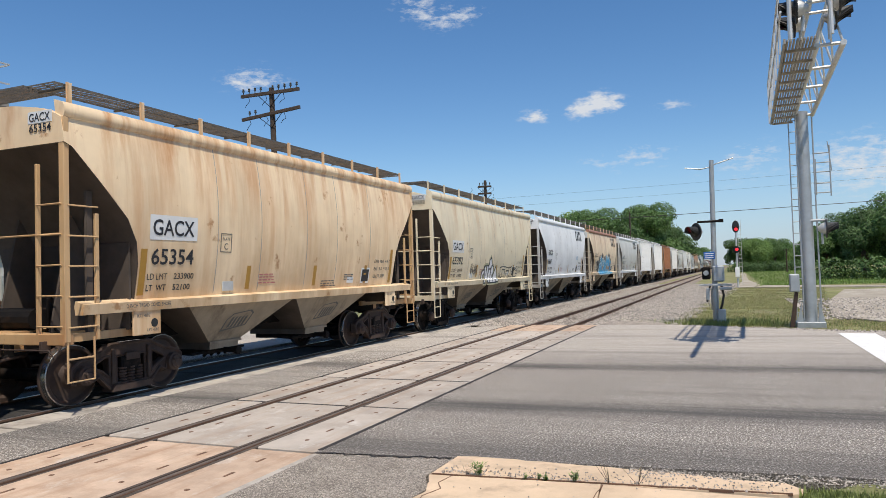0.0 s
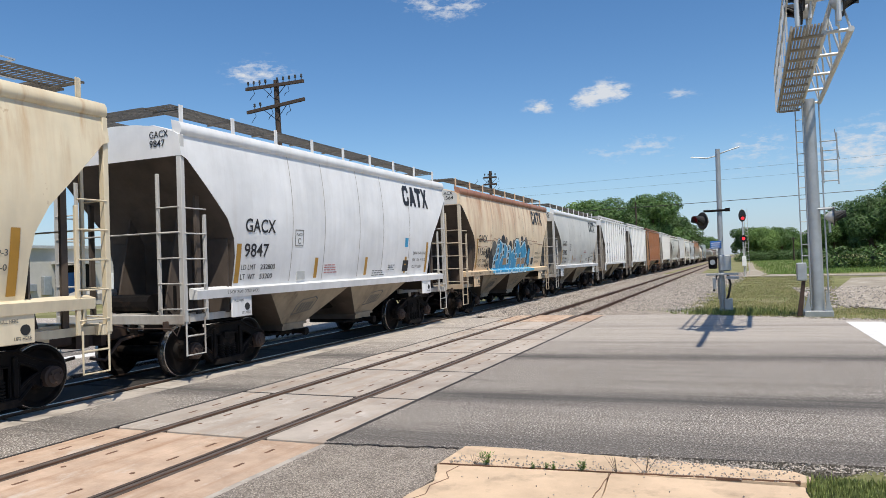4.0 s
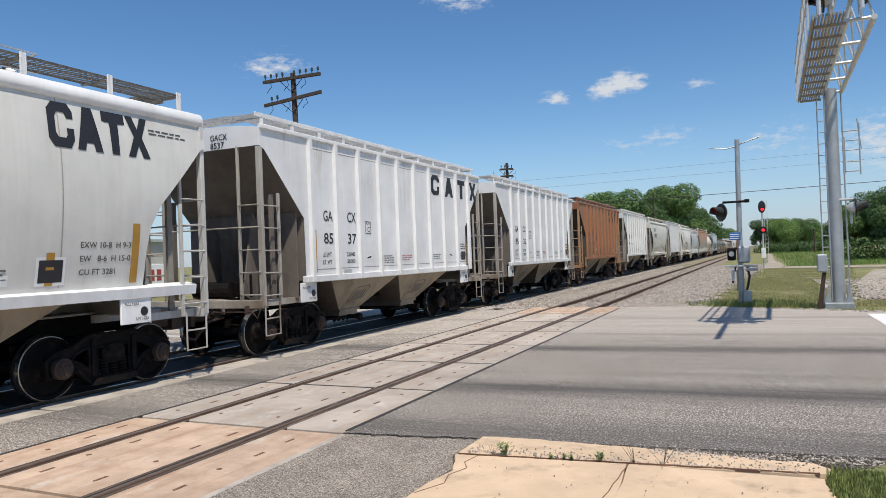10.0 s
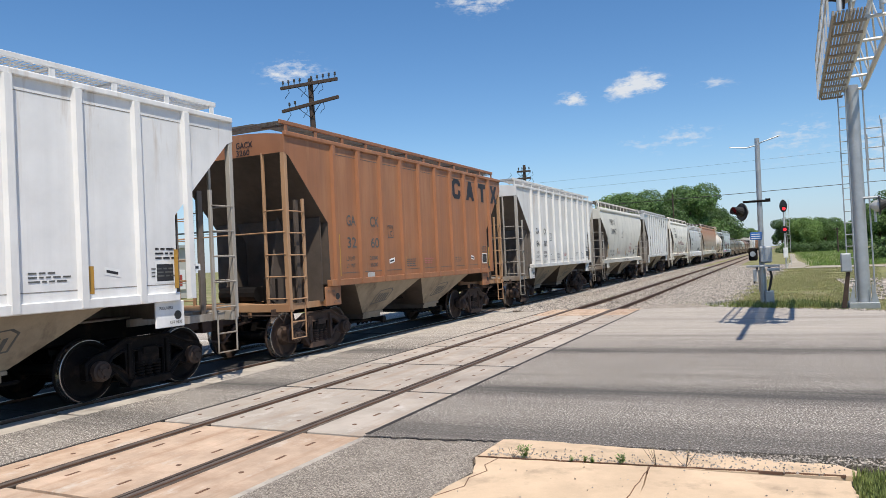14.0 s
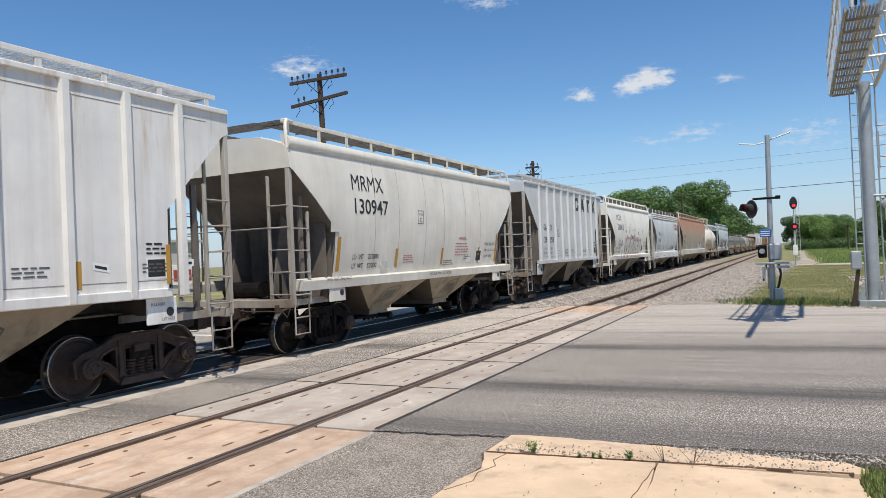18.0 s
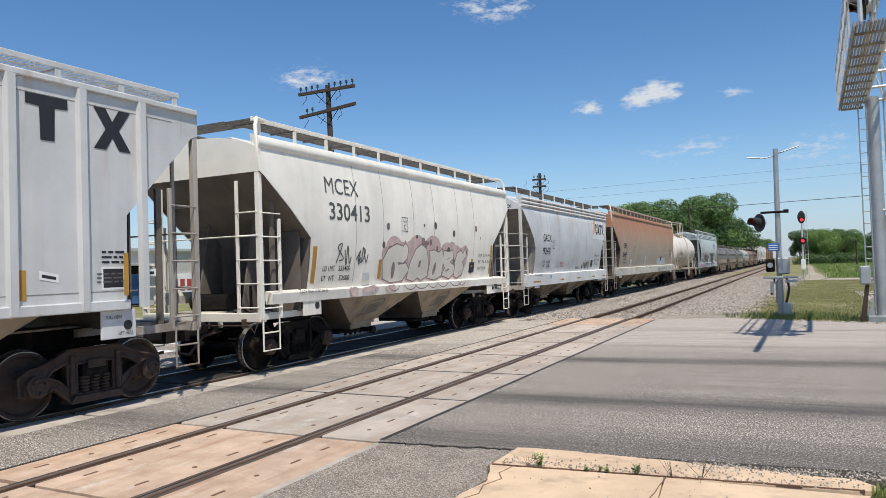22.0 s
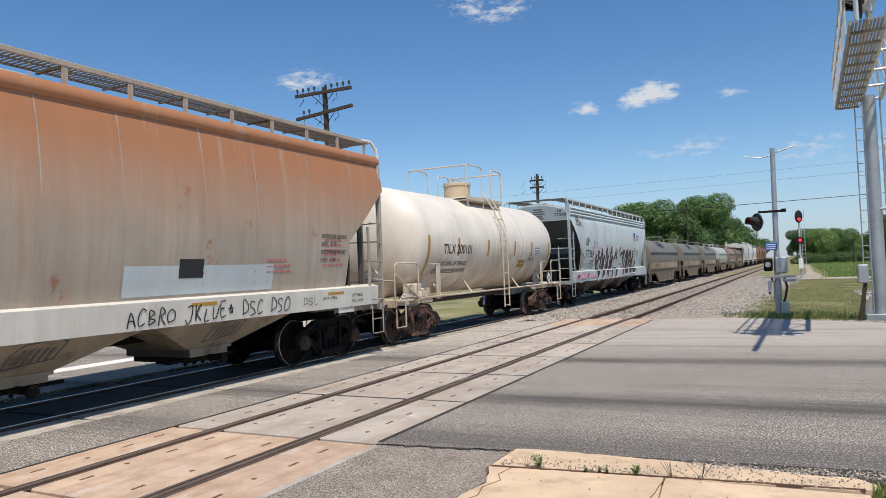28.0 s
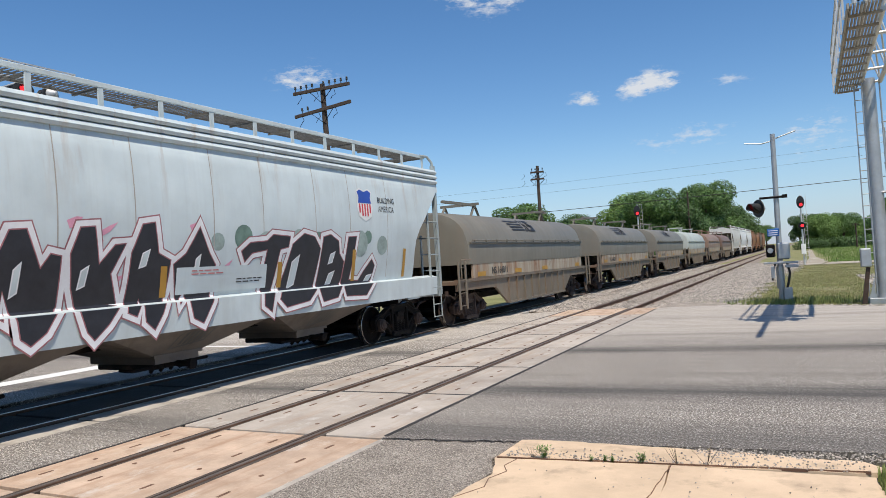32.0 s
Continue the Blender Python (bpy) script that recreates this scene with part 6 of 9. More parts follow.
plate(c, "blue_square", 8.35, 8.55, 2.35, 2.6, SC, SPRAY_BLUE, 0.005)
end_marks(c, "GACX", "9847", patch=False)
run(c, 34.0)
c = hopper("covered_hopper", "peach hopper wagon with rusty eaves and blue graffiti", 11.5, "round", P_ORANGE, P_ORANGE, eave_paint=P_REDRUST, post_paint=P_TANKRAIL)
part("end_sheet", add_prism(bmesh.new(), [(-1.42, 3.84), (1.42, 3.84), (1.44, 4.16), (1.32, 4.24), (0.98, 4.35), (0.48, 4.42), (-0.48, 4.42), (-0.98, 4.35), (-1.32, 4.24), (-1.44, 4.16)], -0.004, 0.02, "y"), P_GREYWHITE, c, "white repainted end sheet")
rnd = random.Random(64)
# rusty cracks that run along the sheets where the bulge is widest
for ya, yb, z in ((1.36, 3.6, 2.66), (3.2, 4.9, 2.73), (6.7, 9.3, 2.72), (8.0, 10.2, 2.6), (1.5, 2.5, 2.42)):
    n = int((yb - ya) / 0.12)
    mid = [(ya + (yb - ya) * k / n, z + 0.02 * math.sin(1.7 * k * 0.3 + z * 40) + rnd.uniform(-0.006, 0.006)) for k in range(n + 1)]
    blot(c, "rust_crack", [(y, q + rnd.uniform(0.004, 0.016)) for y, q in mid] + [(y, q - rnd.uniform(0.004, 0.022)) for y, q in mid[::-1]], SC, P_REDRUST, 0.0022)
marks(c, 11.5, "GACX", "11564", "233900", "52100", SC)
plate_box(c, 3.0, 2.3, SC)
notice(c, 11.5, SC)
plate(c, "reflector", 1.4, 1.5, 1.62, 2.7, SC, YELLOW, 0.004)
logo_blocks(c, 8.6, 3.47, 1.7, 0.6, SC)
for k, (y, z, r) in enumerate(((3.15, 2.0, 0.42), (3.3, 2.35, 0.3), (4.35, 2.6, 0.3), (4.75, 2.66, 0.16), (5.3, 2.45, 0.24), (5.75, 2.55, 0.2), (6.9, 2.72, 0.2), (7.5, 2.6, 0.28), (7.85, 2.3, 0.26), (4.6, 2.1, 0.4), (5.4, 1.9, 0.3), (7.6, 1.9, 0.25), (2.75, 2.3, 0.1), (2.78, 1.55, 0.1), (7.95, 2.02, 0.12))):
    blot(c, "spray_cloud", [(y + r * math.cos(t) * 0.9, z + r * math.sin(t)) for t in (2 * math.pi * i / 12 for i in range(12))], SILLED, SPRAY_SMOKE if k % 2 else SPRAY_BLACK, 0.0025 + 0.0003 * (k % 3))
BLUE_PIECE = [[(0.06, 0.0), (0.05, 0.42), (0.10, 0.58), (0.12, 0.80), (0.16, 0.98), (0.25, 0.86), (0.24, 0.62), (0.20, 0.58), (0.22, 0.34), (0.18, 0.0)],
              [(0.20, 0.0), (0.21, 0.24), (0.28, 0.52), (0.26, 0.78), (0.33, 0.85), (0.39, 0.76), (0.38, 0.40), (0.33, 0.26), (0.41, 0.24), (0.40, 0.0)],
              [(0.42, 0.0), (0.41, 0.70), (0.48, 0.76), (0.53, 0.58), (0.58, 0.68), (0.65, 0.70), (0.63, 0.0), (0.54, 0.0), (0.54, 0.48), (0.51, 0.06), (0.48, 0.0)],
              [(0.64, 0.0), (0.62, 0.40), (0.61, 0.85), (0.65, 1.0), (0.72, 1.0), (0.79, 0.76), (0.93, 0.96), (1.0, 0.62), (0.97, 0.38), (0.96, 0.0), (0.90, 0.0), (0.89, 0.44), (0.83, 0.46), (0.82, 0.0), (0.76, 0.0), (0.76, 0.46), (0.70, 0.44), (0.69, 0.0)]]
blot(c, "spray_band", [(3.1, 1.44), (3.2, 1.62), (4.6, 1.57), (6.1, 1.61), (7.6, 1.56), (8.3, 1.58), (8.8, 1.5), (8.75, 1.42), (6.0, 1.40)], SILLED, SPRAY_CYAN, 0.0055)
piece(c, BLUE_PIECE, 3.1, 1.44, 4.5, 1.26, SILLED, (("spray_halo", 0.10, SPRAY_BLACK, 0.004), ("spray_outline", 0.065, SPRAY_PALE, 0.006), ("spray_fill", 0.0, SPRAY_BLUE, 0.009)))
# pale edges of the letters, picked out with dark windows
for k, (y, z) in enumerate(((3.35, 1.72), (3.62, 1.95), (3.66, 2.2), (3.72, 2.52), (4.28, 2.36), (4.33, 2.12), (4.98, 2.3), (5.0, 2.02), (5.0, 1.78), (5.86, 2.44), (5.82, 2.2), (6.05, 1.98), (6.6, 2.0), (6.72, 2.5))):
    q = [(y, z), (y + 0.15, z + 0.01), (y + 0.16, z + 0.17), (y + 0.01, z + 0.15)]
    blot(c, "spray_outline", grown(q, 0.045), SC, SPRAY_PALE, 0.0105)
    blot(c, "spray_fill", q, SC, SPRAY_BLACK, 0.012)
for y in (4.45, 6.35, 7.0):
    blot(c, "bare_patch", [(y, 1.72), (y + 0.45, 1.74), (y + 0.44, 2.0), (y + 0.02, 1.98)], SC, P_BARE, 0.0115)
for y in (4.1, 5.05, 5.95, 6.7, 7.3):
    blot(c, "spray_stroke", [(y, 1.40), (y + 0.03, 1.40), (y - 0.05, 1.56), (y - 0.08, 1.56)], SILLED, SPRAY_PALE, 0.011)
# the small sprayed figure-like tag beside it
piece(c, [[(0.0, 0.2), (0.1, 0.75), (0.4, 1.0), (0.75, 0.8), (0.6, 0.5), (0.9, 0.25), (0.7, 0.0), (0.3, 0.1)]], 7.75, 1.62, 0.55, 0.85, SC, (("spray_outline", 0.03, SPRAY_BLACK, 0.009), ("spray_fill", -0.02, SPRAY_BLUE, 0.011)))
tags(c, 2.35, 1.95, 0.5, 0.5, SC, INK, 9, 5, 0.028)
tags(c, 2.4, 1.66, 0.4, 0.22, SC, INK, 19, 5, 0.022)
end_marks(c, "GACX", "11564", patch=False)
run(c, 47.15)
c = hopper("covered_hopper", "grey-white round-sided hopper wagon with a black mark", 11.5, "round", P_GREYWHITE, P_WHITE, grime=GRIME_SHADE_PALE)
marks(c, 11.5, "GACX", "53082", "232800", "53200", SC)
plate_box(c, 3.15, 2.32, SC)
ambers(c, 11.5, SC)
notice(c, 11.5, SC)
small_print(c, 6.9, 2.3, 0.8, 2, SC, INK_RED, 0.09)
logo_blocks(c, 8.6, 3.5, 1.7, 0.62, SC)
small_print(c, 10.3, 3.95, 0.8, 2, SC)
end_marks(c, "GACX", "53082", patch=False)
run(c, 60.5)


def ribbed(label, L, paint, n1, n2, ld, lt, y, logo=False, rusty=False, grate=None):
    c = hopper("ribbed_hopper", label, L, "ribbed", paint, paint, eave=4.42, roof=0.12, rusty=rusty, grate=grate or (GRATE_PALE if paint is not P_BROWN else GRATE), post_paint=P_POSTB if paint is P_BROWN else None, grime=GRIME_SHADE_WARM if paint is not P_BROWN else None)
    ink = INK if paint is not P_BROWN else INK_FADED
    step = (L - 2.7) / 9
    for k, (a, b) in enumerate((("GA", n1), ("CX", n2))):
        yy = 1.6 + step * k + (0.46 if k == 0 or len(n2) < 3 else 0.2)
        letter(a, c, yy, 2.70, 0.235, SF, ink, 0.36)
        letter(b, c, yy, 2.21, 0.235, SF, ink, 0.36 if len(b) < 3 else 0.54)
        letter("LD LMT" if k == 0 else ld, c, yy - 0.06, 1.93, 0.09, SF, ink, 0.34)
        letter("LT  WT" if k == 0 else lt, c, yy - 0.06, 1.77, 0.09, SF, ink, 0.34)
    # thin seams of the side sheets under the chord and over the sill
    for zz in (1.66, 4.22):
        plate(c, "sheet_seam", 1.7, L - 0.5 if zz > 4 else L - 1.2, zz, zz + 0.012, SF, INK_FADED if paint is P_BROWN else GRIME_SHADE_PALE, 0.003)
    plate_box(c, 1.6 + 2 * step + 0.28, 2.45, SF, 0.26)
    for k in (0, 3, 5, 7):
        yy = 1.6 + step * k + 0.09
        plate(c, "reflector", yy, yy + 0.09, 1.6, 1.98 if k else 2.5, SF, YELLOW, 0.005)
    plate(c, "reflector", L - 1.5, L - 1.42, 1.6, 2.2, SF, YELLOW, 0.09)
    for k in (3, 4, 6, 8):
        small_print(c, 1.6 + step * k + 0.2, 1.9, 0.5, 3 + k % 2, SF, INK_RED if k == 4 else INK_FADED)
    plate(c, "data_panel", 1.6 + 8 * step + 0.3, 1.6 + 8 * step + 0.62, 1.72, 1.98, SF, INK, 0.005)
    plate(c, "panel_rim", 1.6 + 8 * step + 0.27, 1.6 + 8 * step + 0.65, 1.69, 2.01, SF, WHITE, 0.003)
    small_print(c, 1.6 + 8 * step + 0.28, 2.2, 0.34, 3, SF, ink, 0.07)
    part("card_holder", box_bm(1.53, 1.55, 1.6 + step + 0.25, 1.6 + step + 0.55, 1.48, 1.64, 0.006), ALU, c)
    for k, (yy, zz, tilt) in enumerate(((1.6 + 2 * step + 0.3, 1.82, 0.04), (1.6 + 7 * step + 0.35, 1.86, -0.05), (1.6 + 8.6 * step + 0.35, 1.86, 0.0))):
        blot(c, "sticker", [(yy, zz), (yy + 0.26, zz + tilt), (yy + 0.26, zz + tilt + 0.11), (yy, zz + 0.11)], SF, WHITE, 0.005)
        blot(c, "sticker_print", [(yy + 0.03, zz + 0.03 + tilt * 0.1), (yy + 0.22, zz + 0.03 + tilt * 0.85), (yy + 0.22, zz + 0.07 + tilt * 0.85), (yy + 0.03, zz + 0.07 + tilt * 0.1)], SF, INK, 0.007)
    end_marks(c, "GACX", n1 + n2, 0.35, 4.1, patch=False)
    if logo:
        logo_blocks(c, 1.6 + step * (5.2 if len(n2) > 2 else 6.2), 3.64, step * 4, 0.58, SF, True)
    run(c, y)
    return c


ribbed("white ribbed hopper wagon with black spaced lettering", 11.4, P_RIBWHITE, "85", "37", "231000", "55000", 73.9, True)
ribbed("chalky white ribbed hopper wagon", 11.35, P_RIBWHITE, "85", "32", "231200", "54800", 87.4)
ribbed("rust-brown ribbed hopper wagon with faded lettering", 11.5, P_BROWN, "32", "60", "231000", "55000", 100.6, True, True)
ribbed("chalky white ribbed hopper wagon", 11.4, P_RIBDULL, "84", "81", "231000", "54800", 114.25, rusty=True)

c = hopper("covered_hopper", "cream-white smooth-sided hopper wagon with black lettering", 11.85, "smooth", P_CREAM, P_CREAM, eave=4.08, roof=0.3, sill=(1.28, 1.5), grime=GRIME_SHADE_WARM)
letter("MRMX", c, 2.06, 3.38, 0.34, SC, INK, 1.3)
letter("130947", c, 2.12, 2.86, 0.34, SC, INK, 1.42)
letter("LD LMT", c, 2.1, 1.86, 0.11, SC, INK, 0.45)
letter("232800", c, 2.72, 1.86, 0.11, SC, INK, 0.45)
letter("LT  WT", c, 2.1, 1.66, 0.11, SC, INK, 0.45)
letter("53200", c, 2.72, 1.66, 0.11, SC, INK, 0.4)
plate_box(c, 5.0, 2.7, SC)
ambers(c, 11.85, SC, 1.62)
notice(c, 11.85, SC)
letter("WARNING", c, 7.5, 2.3, 0.09, SC, INK_RED, 0.5)
small_print(c, 7.3, 2.18, 0.8, 5, SC, INK_RED, 0.08)
letter("VENT CAR WHEN UNLOADING", c, 5.6, 1.36, 0.07, lambda z: 1.548, INK, 1.3)
plate(c, "gusset", 1.2, 1.5, 2.45, 2.85, SC, P_CREAM, 0.02)
run(c, 127.7)
ribbed("pale grey ribbed hopper wagon with black spaced lettering", 11.35, P_RIBGREY, "29", "859", "231700", "54300", 141.45, True, True)
c = hopper("covered_hopper", "ivory hopper wagon with faded rose graffiti along its foot", 11.95, "smooth", P_IVORY, P_IVORY, eave=4.12, roof=0.3, sill=(1.28, 1.5), grime=GRIME_SHADE_WARM)
letter("MCEX", c, 1.9, 3.44, 0.34, SC, INK_FADED, 1.2)
letter("330413", c, 2.0, 2.9, 0.36, SC, INK_FADED, 1.5)
letter("LD LMT", c, 1.85, 1.85, 0.11, SC, INK, 0.42)
letter("233400", c, 2.4, 1.85, 0.11, SC, INK, 0.42)
letter("LT  WT", c, 1.85, 1.65, 0.11, SC, INK, 0.42)
letter("52600", c, 2.45, 1.65, 0.11, SC, INK, 0.38)
plate_box(c, 4.9, 2.75, SC)
ambers(c, 11.95, SC, 1.62)
notice(c, 11.95, SC)
for k in range(16):
    y, z, r = 4.3 + 0.28 * k, 2.2 + 0.16 * math.sin(1.7 * k), 0.2 + 0.08 * (k % 3)
    blot(c, "spray_cloud", [(y + 1.3 * r * math.cos(t), z + r * math.sin(t)) for t in (2 * math.pi * i / 14 for i in range(14))], SC, SPRAY_WASH, 0.002 + 0.0003 * (k % 4))
ROUND = [[(0.02, 0.1), (0.0, 0.55), (0.05, 0.86), (0.13, 1.0), (0.2, 0.94), (0.22, 1.02), (0.255, 0.9), (0.25, 0.62), (0.21, 0.5), (0.15, 0.52), (0.16, 0.44), (0.24, 0.48), (0.28, 0.3), (0.22, 0.02), (0.1, -0.02)],
         [(0.27, 0.06), (0.29, 0.5), (0.34, 0.86), (0.40, 1.0), (0.46, 0.9), (0.50, 0.5), (0.50, 0.1), (0.43, 0.0), (0.39, 0.08), (0.34, -0.02)],
         [(0.51, 0.05), (0.52, 0.6), (0.50, 0.82), (0.56, 0.85), (0.62, 0.78), (0.66, 0.88), (0.685, 0.6), (0.68, 0.1), (0.6, -0.02)],
         [(0.69, 0.1), (0.72, 0.32), (0.68, 0.52), (0.69, 0.84), (0.75, 0.8), (0.80, 0.86), (0.82, 0.6), (0.77, 0.5), (0.84, 0.38), (0.85, 0.14), (0.79, 0.0)],
         [(0.86, 0.06), (0.85, 0.5), (0.87, 0.76), (0.92, 0.86), (0.95, 0.74), (0.985, 0.92), (1.0, 0.66), (0.95, 0.5), (0.98, 0.34), (0.96, 0.1), (0.9, 0.0)]]
piece(c, ROUND, 4.1, 1.56, 4.5, 0.88, SC, (("spray_halo", 0.07, SPRAY_WASH, 0.0042), ("spray_outline", 0.032, SPRAY_ROSE, 0.0058), ("spray_fill", 0.0, P_CREAM, 0.0074)))
for k, (y, z, w, h) in enumerate(((4.52, 1.62, 0.16, 0.42), (5.82, 1.86, 0.12, 0.2), (6.62, 1.66, 0.18, 0.34), (7.36, 1.74, 0.26, 0.08), (7.4, 2.06, 0.2, 0.07), (8.15, 2.0, 0.14, 0.16), (8.2, 1.68, 0.2, 0.07))):
    blot(c, "spray_counter", [(y + w * (0.5 + 0.5 * math.cos(t)), z + h * (0.5 + 0.5 * math.sin(t + 0.3 * k))) for t in (2 * math.pi * i / 9 for i in range(9))], SC, SPRAY_ROSE, 0.0096)
tags(c, 2.3, 1.95, 0.5, 0.5, SC, INK_FADED, 12, 2, 0.03)
tags(c, 3.0, 2.0, 0.45, 0.35, SC, INK_FADED, 14, 2, 0.03)
rnd = random.Random(2)
# overspray on the sill, and the scalloped foot of the letters
for k in range(14):
    y, z, r = rnd.uniform(2.6, 4.6), rnd.uniform(1.36, 1.44), rnd.uniform(0.06, 0.24)
    blot(c, "spray_cloud", [(y + r * math.cos(t) * rnd.uniform(0.8, 1.2), z + min(r, 0.07) * math.sin(t)) for t in (2 * math.pi * i / 10 for i in range(10))], lambda z: 1.548, SPRAY_WASH, 0.002 + 0.0003 * (k % 5))
for k in range(7):
    y, w = 4.3 + 0.62 * k + 0.1 * (k % 2), 0.5 + 0.12 * (k % 3)
    arc = [(y + w * i / 8, 1.47 - 0.12 * math.sin(math.pi * i / 8) ** 0.7) for i in range(9)]
    blot(c, "spray_outline", arc + [(a, b - 0.025) for a, b in arc[::-1]], lambda z: 1.548, SPRAY_ROSE, 0.004 + 0.0003 * (k % 3))
for k in range(22):
    y, z, r = rnd.uniform(3.8, 9.8), rnd.uniform(2.0, 3.0), rnd.uniform(0.03, 0.1)
    sketch(c, "spray_dot", [(math.cos(t), math.sin(t)) for t in (2 * math.pi * i / 10 for i in range(10))], SC, SPRAY_ROSE if k % 3 else INK_FADED, 0.0055, y, z, r, r * 1.2)
run(c, 154.65)
c = hopper("covered_hopper", "light grey round-sided hopper wagon with rusty eaves", 12.0, "round", P_BLUEGREY, P_WHITE, eave_paint=P_RUSTEAVE, eave=3.9, roof=0.5, deep=True, sill=(1.08, 1.52), grime=GRIME_SHADE_PALE, walk_z=4.62)
letter("GACX", c, 2.1, 2.72, 0.27, SC, INK, 0.95)
letter("9243", c, 2.1, 2.22, 0.27, SC, INK, 0.85)
letter("LD LMT", c, 2.05, 1.9, 0.1, SC, INK, 0.42)
letter("232200", c, 2.6, 1.9, 0.1, SC, INK, 0.42)
letter("LT  WT", c, 2.05, 1.74, 0.1, SC, INK, 0.42)
letter("53800", c, 2.6, 1.74, 0.1, SC, INK, 0.38)
plate_box(c, 3.2, 2.45, SC)
notice(c, 12.0, SC)
plate(c, "paint_patch", 9.2, 11.2, 2.95, 3.85, SC, PATCH, 0.003)
logo_blocks(c, 9.7, 3.18, 1.5, 0.5, SC)
for k in range(4):
    sketch(c, "logo_flash", [(0, 0), (0.4, 0.1), (1, 1), (0.7, 1)], SC, ORANGE_LOGO, 0.006, 9.28 + 0.12 * k, 3.15 + 0.05 * k, 0.2, 0.6)
tags(c, 7.45, 1.62, 1.25, 0.36, SC, INK, 31, 6, 0.026)
for y in (1.0, 4.2, 6.6, 9.0, 10.9):
    plate(c, "reflector", y, y + (0.8 if y < 2 else 0.5), 1.2, 1.3, lambda z: 1.525, YELLOW, 0.006)
plate(c, "spray_dot", 2.9, 3.05, 1.32, 1.45, lambda z: 1.54, SPRAY_BLUE, 0.006)
end_marks(c, "GACX", "9243", 0.75, 3.72, False)
run(c, 168.4)
c = hopper("long_covered_hopper", "long hopper wagon, rust spreading down over dull grey paint", 19.6, "smooth", P_RUSTGREY, P_CREAM, eave=4.28, roof=0.3, n_bins=4, sill=(1.12, 1.55), eave_paint=P_RUSTGREY)
for y in (1.2, 5.4, 9.5, 13.8, 17.4):
    plate(c, "reflector", y, y + 0.55, 1.40, 1.5, lambda z: 1.535, YELLOW, 0.006)
plate(c, "paint_patch", 12.6, 15.8, 1.6, 2.05, SC, P_COOLGREY, 0.003)
plate(c, "data_panel", 13.6, 14.1, 1.85, 2.15, SC, INK, 0.006)
small_print(c, 15.6, 2.1, 0.6, 3, SC, INK_RED, 0.1)
small_print(c, 17.3, 2.5, 0.6, 6, SC, INK_RED, 0.1)
SILL_FACE = lambda z: 1.522 + 0.0625 * (z - 1.12)
tags(c, 12.6, 1.17, 3.6, 0.26, SILL_FACE, INK, 41, "ACBRO JKLUE* DSC DSO", 0.02)
tags(c, 16.6, 1.24, 0.5, 0.18, SILL_FACE, INK_FADED, 42, "DSL", 0.014)
letter("CEFX", c, 2.1, 2.6, 0.28, SC, INK, 0.85)
letter("50469", c, 2.0, 2.12, 0.28, SC, INK, 0.95)
for k, word in enumerate(("INTERIOR LINING", "BMT   9-99", "EXTERIOR PAINT", "BMT   9-99")):
    letter(word, c, 17.2, 2.55 - 0.16 * k, 0.09, SC, INK, 0.85 if k % 2 == 0 else 0.5)
letter("JACK HERE", c, 17.2, 1.3, 0.07, SILL_FACE, INK, 0.5)
letter("LIFT HERE", c, 18.25, 1.33, 0.06, SILL_FACE, INK, 0.42)
letter("PULL HERE", c, 18.25, 1.21, 0.06, SILL_FACE, INK, 0.42)
small_print(c, 2.2, 1.95, 1.0, 2, SC, INK_FADED, 0.16)
plate_box(c, 5.0, 2.4, SC)
plate(c, "paint_patch", 4.0, 4.5, 1.6, 1.98, SC, P_COOLGREY, 0.003)
plate(c, "paint_patch", 8.3, 8.6, 1.6, 2.2, SC, P_COOLGREY, 0.003)
run(c, 182.3)


# ---- tank wagon ----
def tank_side(z):
    d = z - 2.62
    return math.sqrt(max(0.01, 1.5 ** 2 - d * d))


P_DOME = car_paint("stained_dome_paint", (0.56, 0.44, 0.28), (0.36, 0.18, 0.07), 0.3, 0.0, film=0.35)


